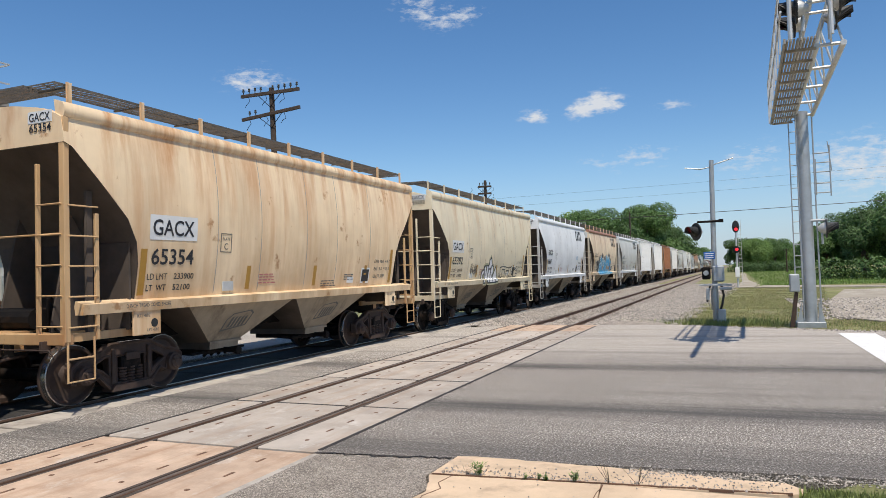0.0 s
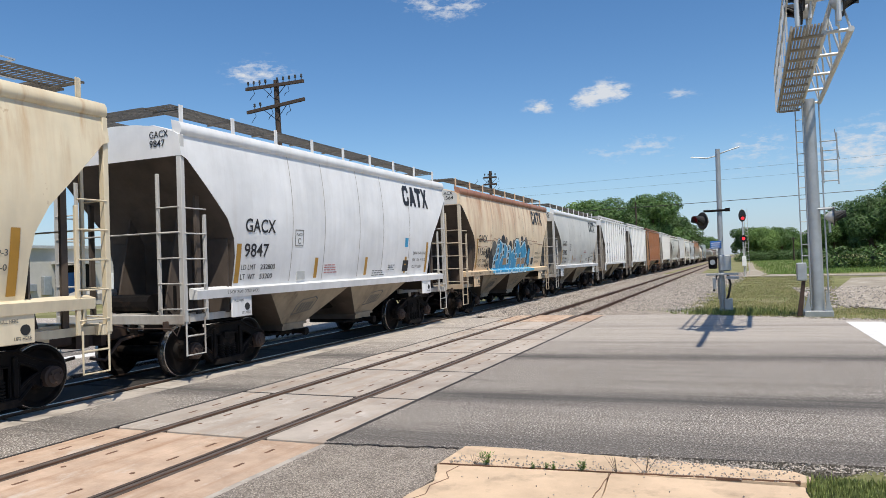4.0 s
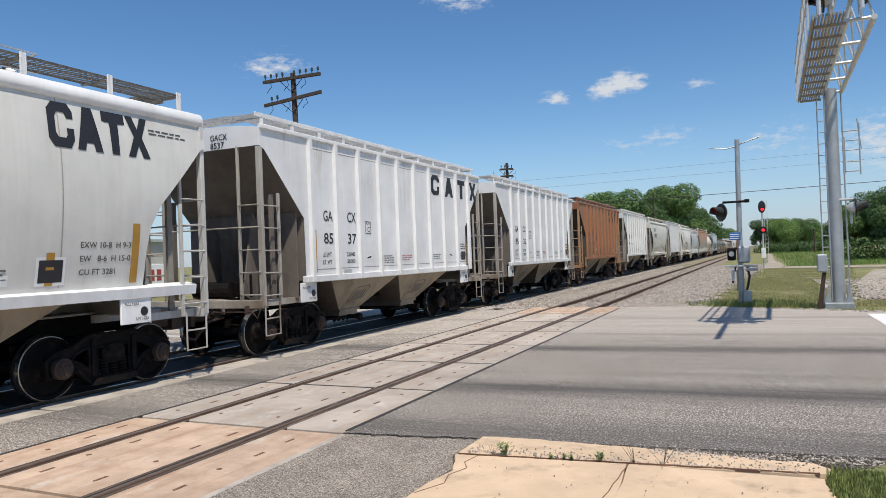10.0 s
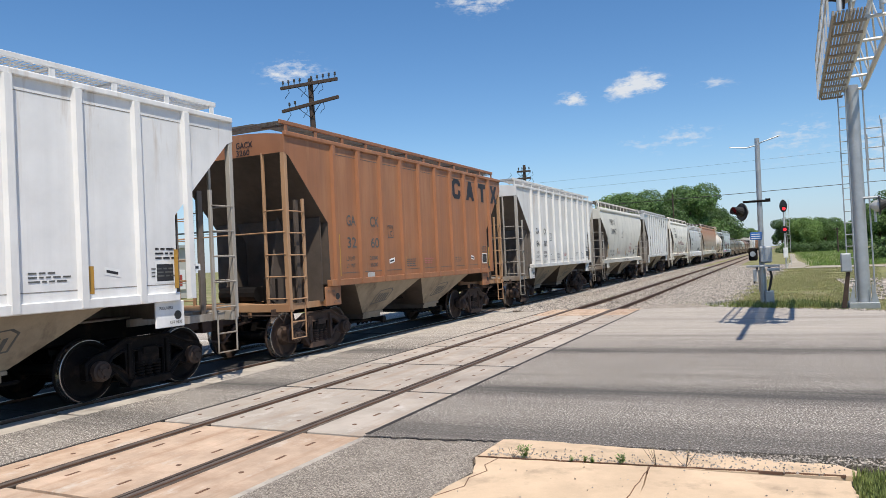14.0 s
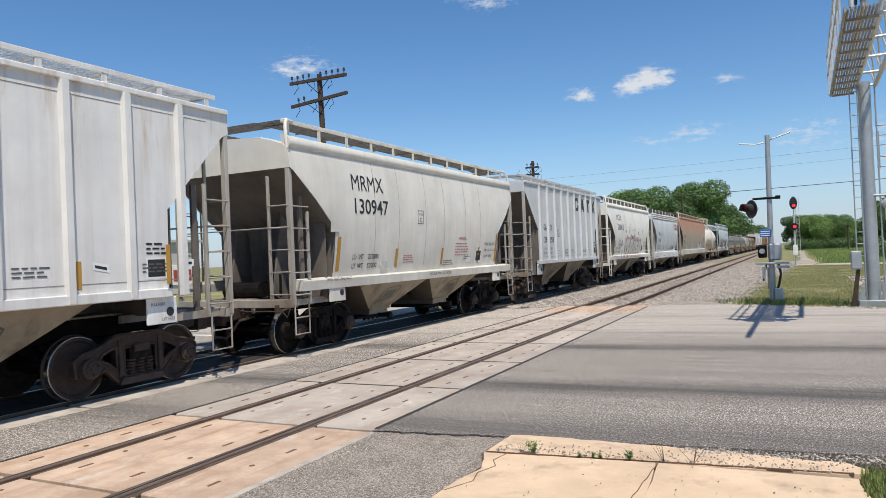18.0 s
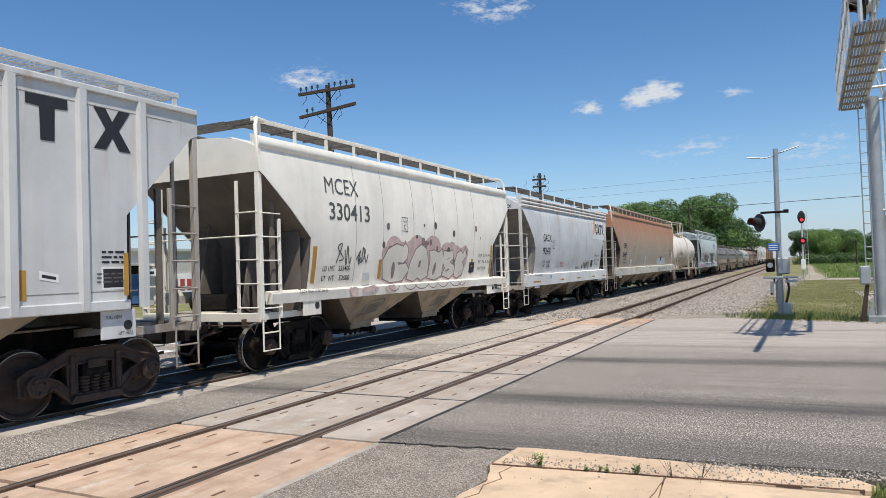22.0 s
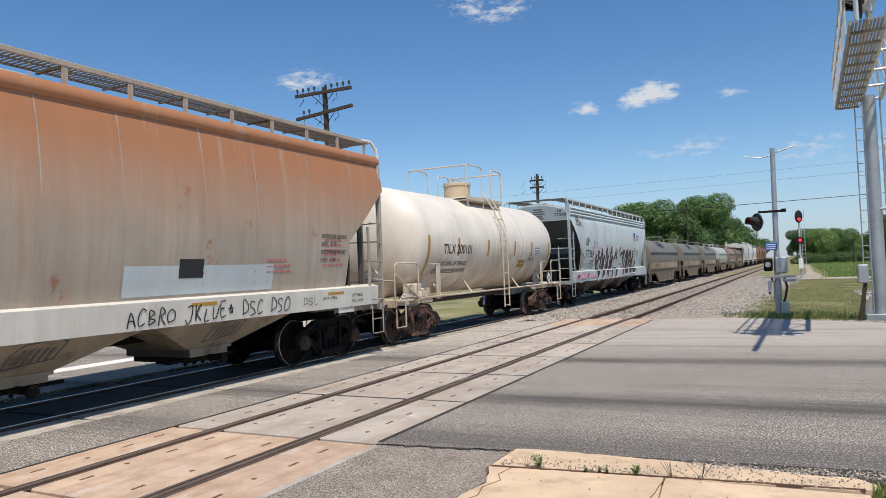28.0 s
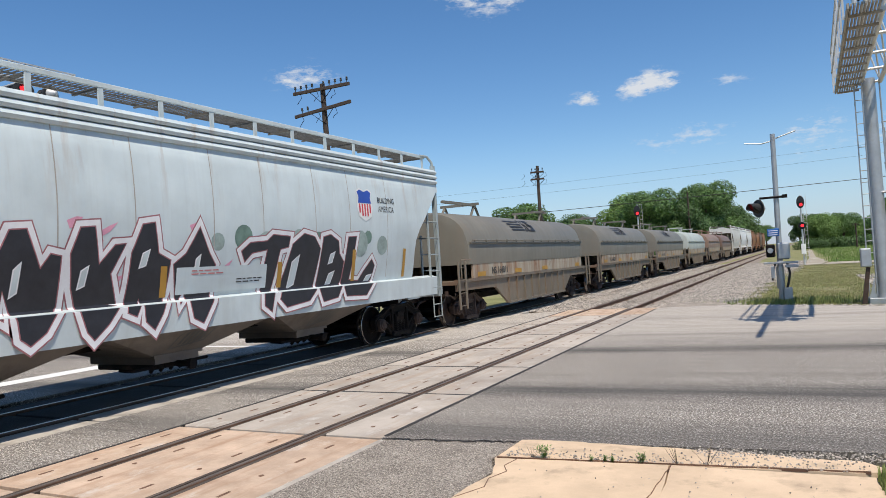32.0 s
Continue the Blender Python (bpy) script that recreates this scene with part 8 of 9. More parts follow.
# ---- coil wagons: deep fishbelly frame under a long half-round hood ----
def coil_wagon(label, L, hood_paint, mark=0):
    car = thing("coil_wagon", pose(0, 0, 0), label, "coil wagon", "wagons of the train")
    for s in (1, -1):
        bm = bmesh.new()
        add_prism(bm, [(0.1, 1.02), (0.1, 1.3), (L - 0.1, 1.3), (L - 0.1, 1.02), (L - 2.9, 1.0), (L - 3.9, 0.42), (3.9, 0.42), (2.9, 1.0)], s * 1.36, s * 1.44)
        add_box(bm, s * 1.34, s * 1.5, 0.1, L - 0.1, 1.26, 1.34)
        add_box(bm, s * 1.34, s * 1.5, 3.9, L - 3.9, 0.40, 0.47)
        for k in range(9):
            y = 3.95 + (L - 7.9) * k / 8
            add_box(bm, s * 1.40, s * 1.49, y - 0.03, y + 0.03, 0.45, 1.28)
        part("side_sill", bm, P_FRAME, car)
        bm = bmesh.new()
        add_box(bm, s * 1.38, s * 1.46, 1.2, L - 1.2, 1.34, 1.78, 0.01)
        part("trough_side", bm, P_TROUGH, car)
    part("centre_sill", box_bm(-0.35, 0.35, 0.2, L - 0.2, 0.8, 1.25, 0.02), DARKSTEEL, car)
    for y in (0.15, L - 0.15):
        part("end_platform", box_bm(-1.45, 1.45, y - 0.15, y + 0.9 if y < 1 else y + 0.15, 1.2, 1.3), P_FRAME, car) if y < 1 else part("end_platform", box_bm(-1.45, 1.45, y - 0.9, y + 0.15, 1.2, 1.3), P_FRAME, car)
    # hood
    bm = bmesh.new()
    rows = []
    y0, y1 = 0.95, L - 0.95
    for y, sc in ((y0, 0.0), (y0, 0.8), (y0 + 0.07, 0.97), (y0 + 0.2, 1.0), (y0 + (y1 - y0) * 0.33, 1), (y0 + (y1 - y0) * 0.66, 1), (y1 - 0.2, 1.0), (y1 - 0.07, 0.97), (y1, 0.8), (y1, 0.0)):
        pts = [(1.47, 1.76), (1.47, 2.35), (1.45, 2.42)] + [(1.42 * math.cos(a) ** 0.8 if math.cos(a) > 0 else 0.0, 2.42 + 0.98 * math.sin(a)) for a in (math.pi / 2 * k / 8 for k in range(1, 9))]
        ring = pts + [(-x, z) for x, z in pts[-2::-1]]
        rows.append([bm.verts.new((x * max(sc, 0.001), y, 1.76 + (z - 1.76) * max(sc, 0.001))) for x, z in ring])
    for a, b in zip(rows, rows[1:]):
        for k in range(len(a) - 1):
            bm.faces.new((a[k], a[k + 1], b[k + 1], b[k]))
    hood = part("hood", bm, hood_paint, car, smooth=True)
    for s in (1, -1):
        bm = bmesh.new()
        add_box(bm, s * 1.46, s * 1.51, y0 + 0.1, y1 - 0.1, 2.36, 2.42, 0.01)
        for k in range(14):
            y = y0 + 0.4 + (y1 - y0 - 0.8) * k / 13
            add_tube(bm, (s * 1.5, y, 2.40), (s * 1.5, y, 2.50), 0.03, 6)
        add_pipe(bm, [(s * 1.53, y0 + 0.2, 2.47), (s * 1.53, y1 - 0.2, 2.47)], 0.018, 6)
        part("hood_rail", bm, hood_paint, hood)
    # stacking brackets with a beam along the top
    for y in (3.6, L - 3.6):
        bm = bmesh.new()
        for s in (1, -1):
            add_pipe(bm, [(s * 0.55, y - 0.35, 3.30), (s * 0.55, y, 3.72)], 0.045, 6)
            add_pipe(bm, [(s * 0.55, y + 0.35, 3.30), (s * 0.55, y, 3.72)], 0.045, 6)
        add_box(bm, -0.7, 0.7, y - 0.06, y + 0.06, 3.70, 3.78)
        part("stacking_bracket", bm, hood_paint, hood)
    part("top_beam", box_bm(0.5, 0.6, y0 + 0.3, 3.6, 3.66, 3.74), hood_paint, hood)
    part("top_beam", box_bm(0.5, 0.6, L - 4.6, L - 3.0, 3.66, 3.74), hood_paint, hood)
    HP = lambda z: 1.475
    if mark:
        for k in range(4):
            zz = 2.84 + 0.1 * k
            bmk = bmesh.new()
            pr = [(5.0 - 0.1 * k * 0.4, zz), (6.2, zz), (6.2, zz + 0.05), (4.95 - 0.1 * k * 0.4, zz + 0.05)]
            bmk.faces.new([bmk.verts.new((1.43 * math.cos(math.asin(min(1, (z - 2.42) / 0.98))) ** 0.8 + 0.012, y, z)) for y, z in pr])
            part("logo", bmk, INK, car)
        for j, pts in enumerate(([(0, 0), (0.3, 0), (0.3, 0.6), (0.7, 0), (1, 0), (1, 1), (0.7, 1), (0.7, 0.45), (0.3, 1), (0, 1)], [(0, 0), (1, 0), (1, 0.55), (0.3, 0.72), (1, 0.8), (1, 1), (0, 1), (0, 0.5), (0.7, 0.33), (0, 0.2)])):
            bmk = bmesh.new()
            f = bmk.faces.new([bmk.verts.new((0, 6.3 + 0.52 * j + p[0] * 0.46, 2.82 + p[1] * 0.42)) for p in pts])
            f.normal_update()
            bmesh.ops.triangulate(bmk, faces=[f], ngon_method="EAR_CLIP")
            for v in bmk.verts:
                v.co.x = 1.43 * math.cos(math.asin(min(1, (v.co.z - 2.42) / 0.98))) ** 0.8 + 0.02
            part("logo", bmk, INK, car)
        letter("NS 164811", car, 2.6, 1.42, 0.22, lambda z: 1.465, INK, 1.3)
    for y in (1.5, 4.6, 7.4, L - 2.2):
        plate(car, "reflector", y, y + 0.6, 1.38, 1.52, lambda z: 1.465, YELLOW, 0.005)
    for s in (1, -1):
        for y, t in ((0.0, 1), (L, -1)):
            lad = link_part("ladder", stile_me(1.35, 0.07, 0.05), P_FRAME, car, pose(s * 1.5, y + 0.12 * t, 0.5))
            link_part("ladder_stile", stile_me(1.35, 0.07, 0.05), P_FRAME, lad, pose(0, 0.45 * t, 0))
            for k in range(4):
                link_part("rung", rung_me(0.45), P_FRAME, lad, pose(0, 0, 0.1 + 0.36 * k, 0, 0, 90 * t))
        bm = bmesh.new()
        add_pipe(bm, [(s * 1.5, 0.3, 1.36), (s * 1.5, 0.3, 1.9), (s * 1.5, 1.0, 1.9)], 0.02, 6)
        part("grab_rail", bm, P_FRAME, car)
    running_gear(car, L, 0.75, rusty=True)
    couplers(car, L)
    return car


Y = 236.5
for label, paint, mk in (("dusty grey-brown coil wagon with a dark mark on its hood", P_COIL, 1), ("grey-brown coil wagon with a half-round hood", P_COIL, 1), ("grey-brown coil wagon with a half-round hood", P_COIL, 1),
                         ("pale green-white coil wagon", P_COIL_W, 0), ("faded pink-brown coil wagon", P_COIL_R, 0), ("dark brown coil wagon", P_COIL_D, 0)):
    run(coil_wagon(label, 13.9, paint, mk), Y)
    Y += 15.85
# the far end of the train
for paint, label in ((P_GREYWHITE, "dusty grey hopper wagon far down the train"), (P_WHITE, "white hopper wagon far down the train"), (P_WHITE, "white hopper wagon far down the train"), (P_BROWN, "brown hopper wagon far down the train"),
                     (P_BROWN, "brown hopper wagon far down the train"), (P_COIL_D, "dark hopper wagon far down the train"), (P_BROWN, "brown hopper wagon far down the train")):
    run(hopper("covered_hopper", label, 14.5, "smooth", paint, paint, eave=4.2, n_bins=3), Y)
    Y += 16.5


# ---- crossing signals ----
def flasher(parent, m, lit, name="flasher"):
    """Round crossing light: black backing disc, hood, lens, housing. It faces -y in its own space."""
    disc = link_part(name, shared("flash_disc", lambda: add_lathe(bmesh.new(), [(-0.02, 0.30), (0.0, 0.31), (0.02, 0.30)], "y", 28), True), BLACK, parent, m)
    link_part("lens", shared("flash_lens", lambda: add_lathe(bmesh.new(), [(-0.07, 0.02), (-0.065, 0.09), (-0.045, 0.14), (-0.02, 0.16)], "y", 20), True), RED_ON if lit else RED_OFF, disc)

    def hood():
        bm = bmesh.new()
        rows = []
        for y, ext in ((-0.02, 1.35), (-0.34, 0.55)):
            rows.append([(bm.verts.new((0.185 * math.sin(a), y, 0.185 * math.cos(a))), bm.verts.new((0.175 * math.sin(a), y, 0.175 * math.cos(a)))) for a in (math.pi * ext * (k / 8 - 1) for k in range(17))])
        for k in range(16):
            for i in (0, 1):
                bm.faces.new((rows[0][k][i], rows[0][k + 1][i], rows[1][k + 1][i], rows[1][k][i]))
        return bm
    link_part("visor", shared("flash_hood", hood), BLACK, disc)
    link_part("housing", shared("flash_house", lambda: add_lathe(bmesh.new(), [(0.02, 0.2), (0.10, 0.18), (0.2, 0.1), (0.24, 0.05)], "y", 18), True), ALU, disc)
    return disc


BAR = mat("dull_walkway_bar", (0.33, 0.30, 0.25), 0.6, 0.2, scale=3, var=0.2, dirt=(0.18, 0.14, 0.10), amount=0.2, dscale=3, bump=0.05)


def cantilever(m, label, arm_len, z):
    """Tapered steel mast, ladder, and a truss arm with a grating walkway and crossing lights. The arm runs to -y."""
    t = thing("cantilever_signal", m, label, "crossing signal", "crossing signals")
    bm = bmesh.new()
    add_tube(bm, (0, 0, -0.1), (0, 0, z + 0.15), 0.172, 24, 0.16)
    part("mast", bm, GALV, t, smooth=True)
    bm = box_bm(-0.34, 0.34, -0.34, 0.34, -0.12, 0.05, 0.01)
    for a in range(4):
        ca, sa = math.cos(a * math.pi / 2 + 0.78), math.sin(a * math.pi / 2 + 0.78)
        add_prism(bm, [(0.2, 0.05), (0.34, 0.05), (0.2, 0.55)], -0.012, 0.012, "y") if a == 0 else add_box(bm, 0.28 * ca - 0.03, 0.28 * ca + 0.03, 0.28 * sa - 0.03, 0.28 * sa + 0.03, 0.05, 0.16)
    for s in (-1, 1):
        add_prism(bm, [(s * 0.2, 0.05), (s * 0.33, 0.05), (s * 0.2, 0.6)], -0.24, -0.22, "y")
    part("base_plate", bm, GALV, t)
    # ladder on the side away from the road
    bm = bmesh.new()
    for dx in (-0.33, -0.16):
        add_tube(bm, (dx, -0.23, 0.1), (dx, -0.23, z + 0.1), 0.016, 6)
    lad = part("ladder", bm, GALV, t)
    rung = shared("mast_rung", lambda: add_tube(bmesh.new(), (-0.33, -0.23, 0), (-0.16, -0.23, 0), 0.011, 6))
    k = 0.3
    while k < z:
        link_part("rung", rung, GALV, lad, pose(0, 0, k))
        k += 0.3
    # truss of two lower tubes and a raised one
    y1 = -arm_len
    bm = bmesh.new()
    add_tube(bm, (0.29, 0.3, z + 0.1), (0.29, y1 * 0.885, z + 0.1), 0.055, 10)
    add_tube(bm, (-0.14, 0.3, z + 0.1), (-0.14, y1 * 0.885, z + 0.1), 0.05, 10)
    add_tube(bm, (0.08, 0.3, z + 0.9), (0.08, y1 * 0.88, z + 0.9), 0.045, 10)
    part("arm", bm, ALU, t, smooth=True)
    n = int(arm_len / 1.5)
    for i in range(n + 1):
        y = 0.2 + (y1 * 0.88 - 0.2) * i / n
        bm = bmesh.new()
        add_tube(bm, (-0.14, y, z + 0.1), (0.29, y, z + 0.1), 0.035, 8)
        add_tube(bm, (-0.14, y, z + 0.1), (0.08, y, z + 0.9), 0.022, 8)
        add_tube(bm, (0.29, y, z + 0.1), (0.08, y, z + 0.9), 0.022, 8)
        if i < n:
            y2 = 0.2 + (y1 * 0.88 - 0.2) * (i + 1) / n
            add_tube(bm, (0.29, y, z + 0.1), (0.08, y2, z + 0.9), 0.02, 8)
            add_tube(bm, (-0.14, y, z + 0.1), (0.08, y2, z + 0.9), 0.02, 8)
        part("brace", bm, ALU, t)
    # walkway grating of long bars with cross channels
    for k in range(9):
        x = -0.67 + 0.054 * k
        part("walkway_bar", box_bm(x - 0.016, x + 0.016, y1, 0.45, z + 0.0, z + 0.045, 0.004), BAR, t)
    bm = bmesh.new()
    for i in range(int(arm_len / 0.8) + 1):
        y = 0.4 - i * 0.8
        add_box(bm, -0.69, -0.18, y - 0.02, y + 0.02, z - 0.05, z - 0.002)
    add_box(bm, -0.735, -0.70, y1, 0.45, z - 0.03, z + 0.06)
    part("walkway_frame", bm, BAR, t)
    bm = bmesh.new()
    for i in range(int(arm_len / 1.0) + 1):
        y = 0.4 - i * 1.0
        add_box(bm, -0.775, -0.74, y - 0.018, y + 0.02, z, z + 1.05)
    for h in (0.55, 1.05):
        add_box(bm, -0.78, -0.745, y1, 0.45, z + h - 0.018, z + h + 0.018)
    for y in (y1, 0.45):
        add_box(bm, -0.735, -0.15, y - 0.018, y + 0.018, z + 1.03, z + 1.07)
    part("handrail", bm, ALU, t)
    return t


def crossing_lights(t, spots):
    for x, y, z, turn, lit in spots:
        d = flasher(t, pose(x, y, z, 0, 0, turn) @ Matrix.Scale(0.82, 4), lit)
        bm = bmesh.new()
        add_tube(bm, (0, 0.12, 0.0), (0, 0.12, -0.5), 0.035, 8)
        part("light_stem", bm, ALU, d)


MX, MY, WZ = 2.17, 24.8, 5.5
ca = cantilever(pose(MX, MY, 0, 0, 0, -1.0), "grey cantilever crossing signal with grating walkway over the road", 7.35, WZ)
ca.scale = (1.18, 1.18, 1.18)
crossing_lights(ca, [(-0.50, -6.5, WZ + 0.56, -90, True), (-0.50, -7.15, WZ + 0.62, -90, False), (0.17, -6.5, WZ + 0.60, 90, False), (0.17, -7.15, WZ + 0.66, 90, True)])
bm = bmesh.new()
for zz in (WZ + 0.62, WZ + 0.82):
    add_tube(bm, (-0.5, -6.8, zz), (0.2, -6.8, zz), 0.03, 8)
part("light_bracket", bm, ALU, ca)
for px in (-0.62, 0.02):
    part("light_post", add_tube(bmesh.new(), (px, -7.3, WZ + 0.05), (px, -7.3, WZ + 1.9), 0.04, 8), ALU, ca)
part("top_tube", add_tube(bmesh.new(), (-0.2, 0.45, WZ + 1.0), (-0.2, -10.4, WZ + 1.0), 0.05, 10), ALU, ca, smooth=True)
crossing_lights(ca, [(0.46, -0.1, 2.5, 90, False)])
part("light_arm", add_tube(bmesh.new(), (0.1, -0.1, 2.72), (0.5, -0.1, 2.72), 0.035, 8), GALV, ca)
bm = bmesh.new()
for zz in (3.45, 3.7, 4.0, 4.25, 4.5)[:5]:
    add_tube(bm, (0.22, -0.05, zz), (0.62, -0.05, zz), 0.016, 6)
add_tube(bm, (0.28, -0.05, 3.4), (0.28, -0.05, 4.35), 0.016, 6)
add_tube(bm, (0.62, -0.05, 3.35), (0.62, -0.05, 4.7), 0.018, 6)
add_tube(bm, (0.66, -0.05, 4.0), (0.58, -0.05, 4.8), 0.012, 6)
part("antenna", bm, GALV, ca)
part("conduit", add_tube(bmesh.new(), (0.26, -0.1, 0.0), (0.24, -0.1, WZ), 0.02, 6), GALV, ca)

jb = thing("junction_box", pose(1.72, 24.5, -0.1), "grey metal junction box on a leaning brown post", "junction box")
part("post", add_prism(bmesh.new(), [(-0.16, 0.0), (-0.02, 0.0), (0.12, 1.12), (0.02, 1.12)], -0.06, 0.06, "y"), RUSTSTEEL, jb)
part("box", box_bm(-0.12, 0.16, -0.12, 0.1, 1.1, 1.66, 0.02), GALV, jb)
part("box_door", box_bm(-0.10, 0.14, -0.135, -0.12, 1.13, 1.63, 0.008), GALV, jb)

cb = cantilever(pose(-17.4, 5.2, 0, 0, 0, 180), "grey cantilever crossing signal beyond the train", 6.9, 6.43)
crossing_lights(cb, [(-0.3, -6.5, 6.98, 100, False), (-0.1, -5.9, 6.98, -112, True), (0.3, -4.8, 6.98, -80, False), (0.3, -5.9, 6.98, -80, False)])

# gate mechanism with its mast
gm = thing("gate_mechanism", pose(-0.64, 26.45, 0), "grey crossing gate mast with mechanism box and blue sign", "crossing gate")
gm.scale = (1.14, 1.14, 1.14)
part("mast", add_tube(bmesh.new(), (0, 0, -0.15), (0.06, 0, 4.92), 0.085, 16, 0.07), GALV, gm, smooth=True)
bm = bmesh.new()
add_pipe(bm, [(0.06, 0, 4.72), (-0.25, -0.05, 4.66), (-0.72, -0.1, 4.72)], 0.02, 8)
add_pipe(bm, [(0.06, 0, 4.75), (0.2, 0, 4.8), (0.68, 0.1, 4.95)], 0.02, 8)
part("top_arm", bm, GALV, gm)
bm = bmesh.new()
add_tube(bm, (-0.42, -0.1, 3.02), (0.3, -0.1, 3.02), 0.035, 8)
add_box(bm, 0.2, 0.34, -0.16, -0.04, 2.98, 3.08)
part("light_arm", bm, DARKSTEEL, gm)
flasher(gm, pose(-0.46, -0.18, 2.72, 0, 0, -52) @ Matrix.Scale(0.88, 4), True)
part("sign", box_bm(-0.27, 0.05, -0.14, -0.12, 1.86, 2.09, 0.01), BLUE_SIGN, gm)
for k in range(3):
    part("sign_text_bar", box_bm(-0.24, 0.02, -0.146, -0.141, 1.895 + 0.062 * k, 1.915 + 0.062 * k), WHITE, gm)
part("mechanism_box", box_bm(-0.34, -0.10, -0.16, 0.2, 1.24, 1.62, 0.03), DARKSTEEL, gm)
part("mechanism_box", box_bm(-0.04, 0.30, -0.2, 0.22, 1.16, 1.66, 0.04), GALV, gm)
part("mechanism_cover", add_tube(bmesh.new(), (-0.22, -0.21, 1.44), (-0.22, -0.16, 1.44), 0.08, 14), GALV, gm)
bm = bmesh.new()
add_box(bm, -0.42, 0.5, -0.28, -0.22, 1.04, 1.10, 0.01)
add_box(bm, 0.15, 0.5, -0.32, -0.1, 0.92, 1.0, 0.01)
add_box(bm, -0.24, -0.14, -0.3, -0.12, 0.62, 0.98, 0.01)
part("counterweight_arm", bm, GALV, gm)
bm = bmesh.new()
add_pipe(bm, [(-0.12, -0.1, 1.05), (-0.2, -0.12, 0.75), (-0.22, -0.12, 0.55)], 0.03, 6)
add_pipe(bm, [(0.2, -0.05, 1.05), (0.26, -0.05, 0.75), (0.2, -0.05, 0.45), (0.12, -0.05, 0.2)], 0.035, 8)
part("cable", bm, BLACK, gm)
part("base", box_bm(0.06, 0.3, -0.14, 0.14, -0.15, 0.32, 0.02), GALV, gm)
part("base_collar", add_tube(bmesh.new(), (0, 0, 0.3), (0, 0, 0.95), 0.11, 14), GALV, gm)


# wayside signals
def wayside(x, y, heads, label):
    t = thing("wayside_signal", pose(x, y, -0.1), label, "railway signal", "railway signals")
    top = max(heads) + 0.6
    part("mast", add_tube(bmesh.new(), (0, 0, 0), (0, 0, top), 0.08, 12, 0.06), ALU, t)
    for z in heads:
        hd = part("signal_head", add_lathe(bmesh.new(), [(-0.06, 0.05), (-0.05, 0.30), (0.05, 0.30), (0.06, 0.05)], "y", 22, (0, -0.2, z)), BLACK, t)
        for v in hd.data.vertices:
            v.co.z = z + (v.co.z - z) * (1.75 if z == max(heads) else 1.0)
        part("lens", add_lathe(bmesh.new(), [(-0.10, 0.03), (-0.08, 0.11), (-0.05, 0.13)], "y", 16, (0.03, -0.22, z - (0.22 if z == max(heads) else 0.0))), RED_ON, hd)
        part("visor", box_bm(-0.14, 0.24, -0.5, -0.24, z + (0.0 if z == max(heads) else 0.2), z + (0.03 if z == max(heads) else 0.23)), BLACK, hd)
    bm = bmesh.new()
    for s in (0.16, 0.4):
        add_tube(bm, (s, 0.12, 0.2), (s, 0.12, top), 0.016, 6)
    for k in range(int(top / 0.35)):
        add_tube(bm, (0.16, 0.12, 0.4 + 0.35 * k), (0.4, 0.12, 0.4 + 0.35 * k), 0.012, 6)
    part("ladder", bm, ALU, t)
    part("control_box", box_bm(-0.18, 0.18, -0.25, 0.05, 0.9, 1.75, 0.02), WHITE, t)
    return t


wayside(0.32, 66.4, (5.29, 3.3), "railway signal mast with two lit red heads")
wayside(-13.1, 66.0, (5.75,), "railway signal mast with a lit red head beyond the train")


# line-side poles with crossarms
def line_pole(x, y, h, arms, lean, label, pins=10, arm=3.0, turn=0):
    t = thing("telegraph_pole", pose(x, y, -0.1, 0, lean, turn), label, "utility pole", "utility poles")
    part("pole", add_tube(bmesh.new(), (0, 0, 0), (0, 0, h), 0.16, 12, 0.11), WOOD_POLE, t, smooth=True)
    for i, (z, tilt) in enumerate(arms):
        a = part("crossarm", box_bm(-arm / 2, arm / 2, -0.19, -0.09, -0.07, 0.07, 0.01), WOOD_POLE, t, m=pose(0, 0, z, 0, tilt, 0))
        for k in range(pins):
            if i and k not in (1, 2):
                continue
            if i == 0 and k == 4:
                continue
            px = -arm / 2 + 0.12 + (arm - 0.24) * k / (pins - 1)
            link_part("insulator", shared("insulator", lambda: add_lathe(bmesh.new(), [(0.0, 0.018), (0.1, 0.02), (0.11, 0.05), (0.16, 0.055), (0.17, 0.035), (0.22, 0.05), (0.25, 0.03)], "z", 10)), GLASS_INS, a, pose(px, -0.14, 0.07))
        for s in (1, -1):
            part("arm_brace", add_tube(bmesh.new(), (s * 0.6, -0.15, -0.05), (0, -0.13, -0.6), 0.015, 6), DARKSTEEL, a)
        for k in range(3):
            px = -1.1 + 0.9 * k
            part("loose_wire", add_pipe(bmesh.new(), [(px, -0.16, -0.05), (px + 0.08, -0.17, -0.25 - 0.05 * k), (px - 0.1, -0.16, -0.4), (px - 0.2, -0.14, -0.5)], 0.012, 5), DARKSTEEL, a)
    return t


line_pole(-17.84, 25.04, 10.22, ((9.97, 2.0), (9.07, -3.0)), -1.5, "dark weathered telegraph pole with two crossarms and insulators")
line_pole(-18.0, 52.6, 9.25, ((8.75, 1.0), (8.2, 0.5)), 0.5, "dark telegraph pole with crossarms far beyond the train", 4, 1.1)
line_pole(-14.6, 112.0, 10.6, (), 0.0, "slender dark pole among the far trees")
line_pole(10.5, 165.0, 5.0, ((4.7, 0),), 0.0, "thin pole by the far field", 4, 1.2)

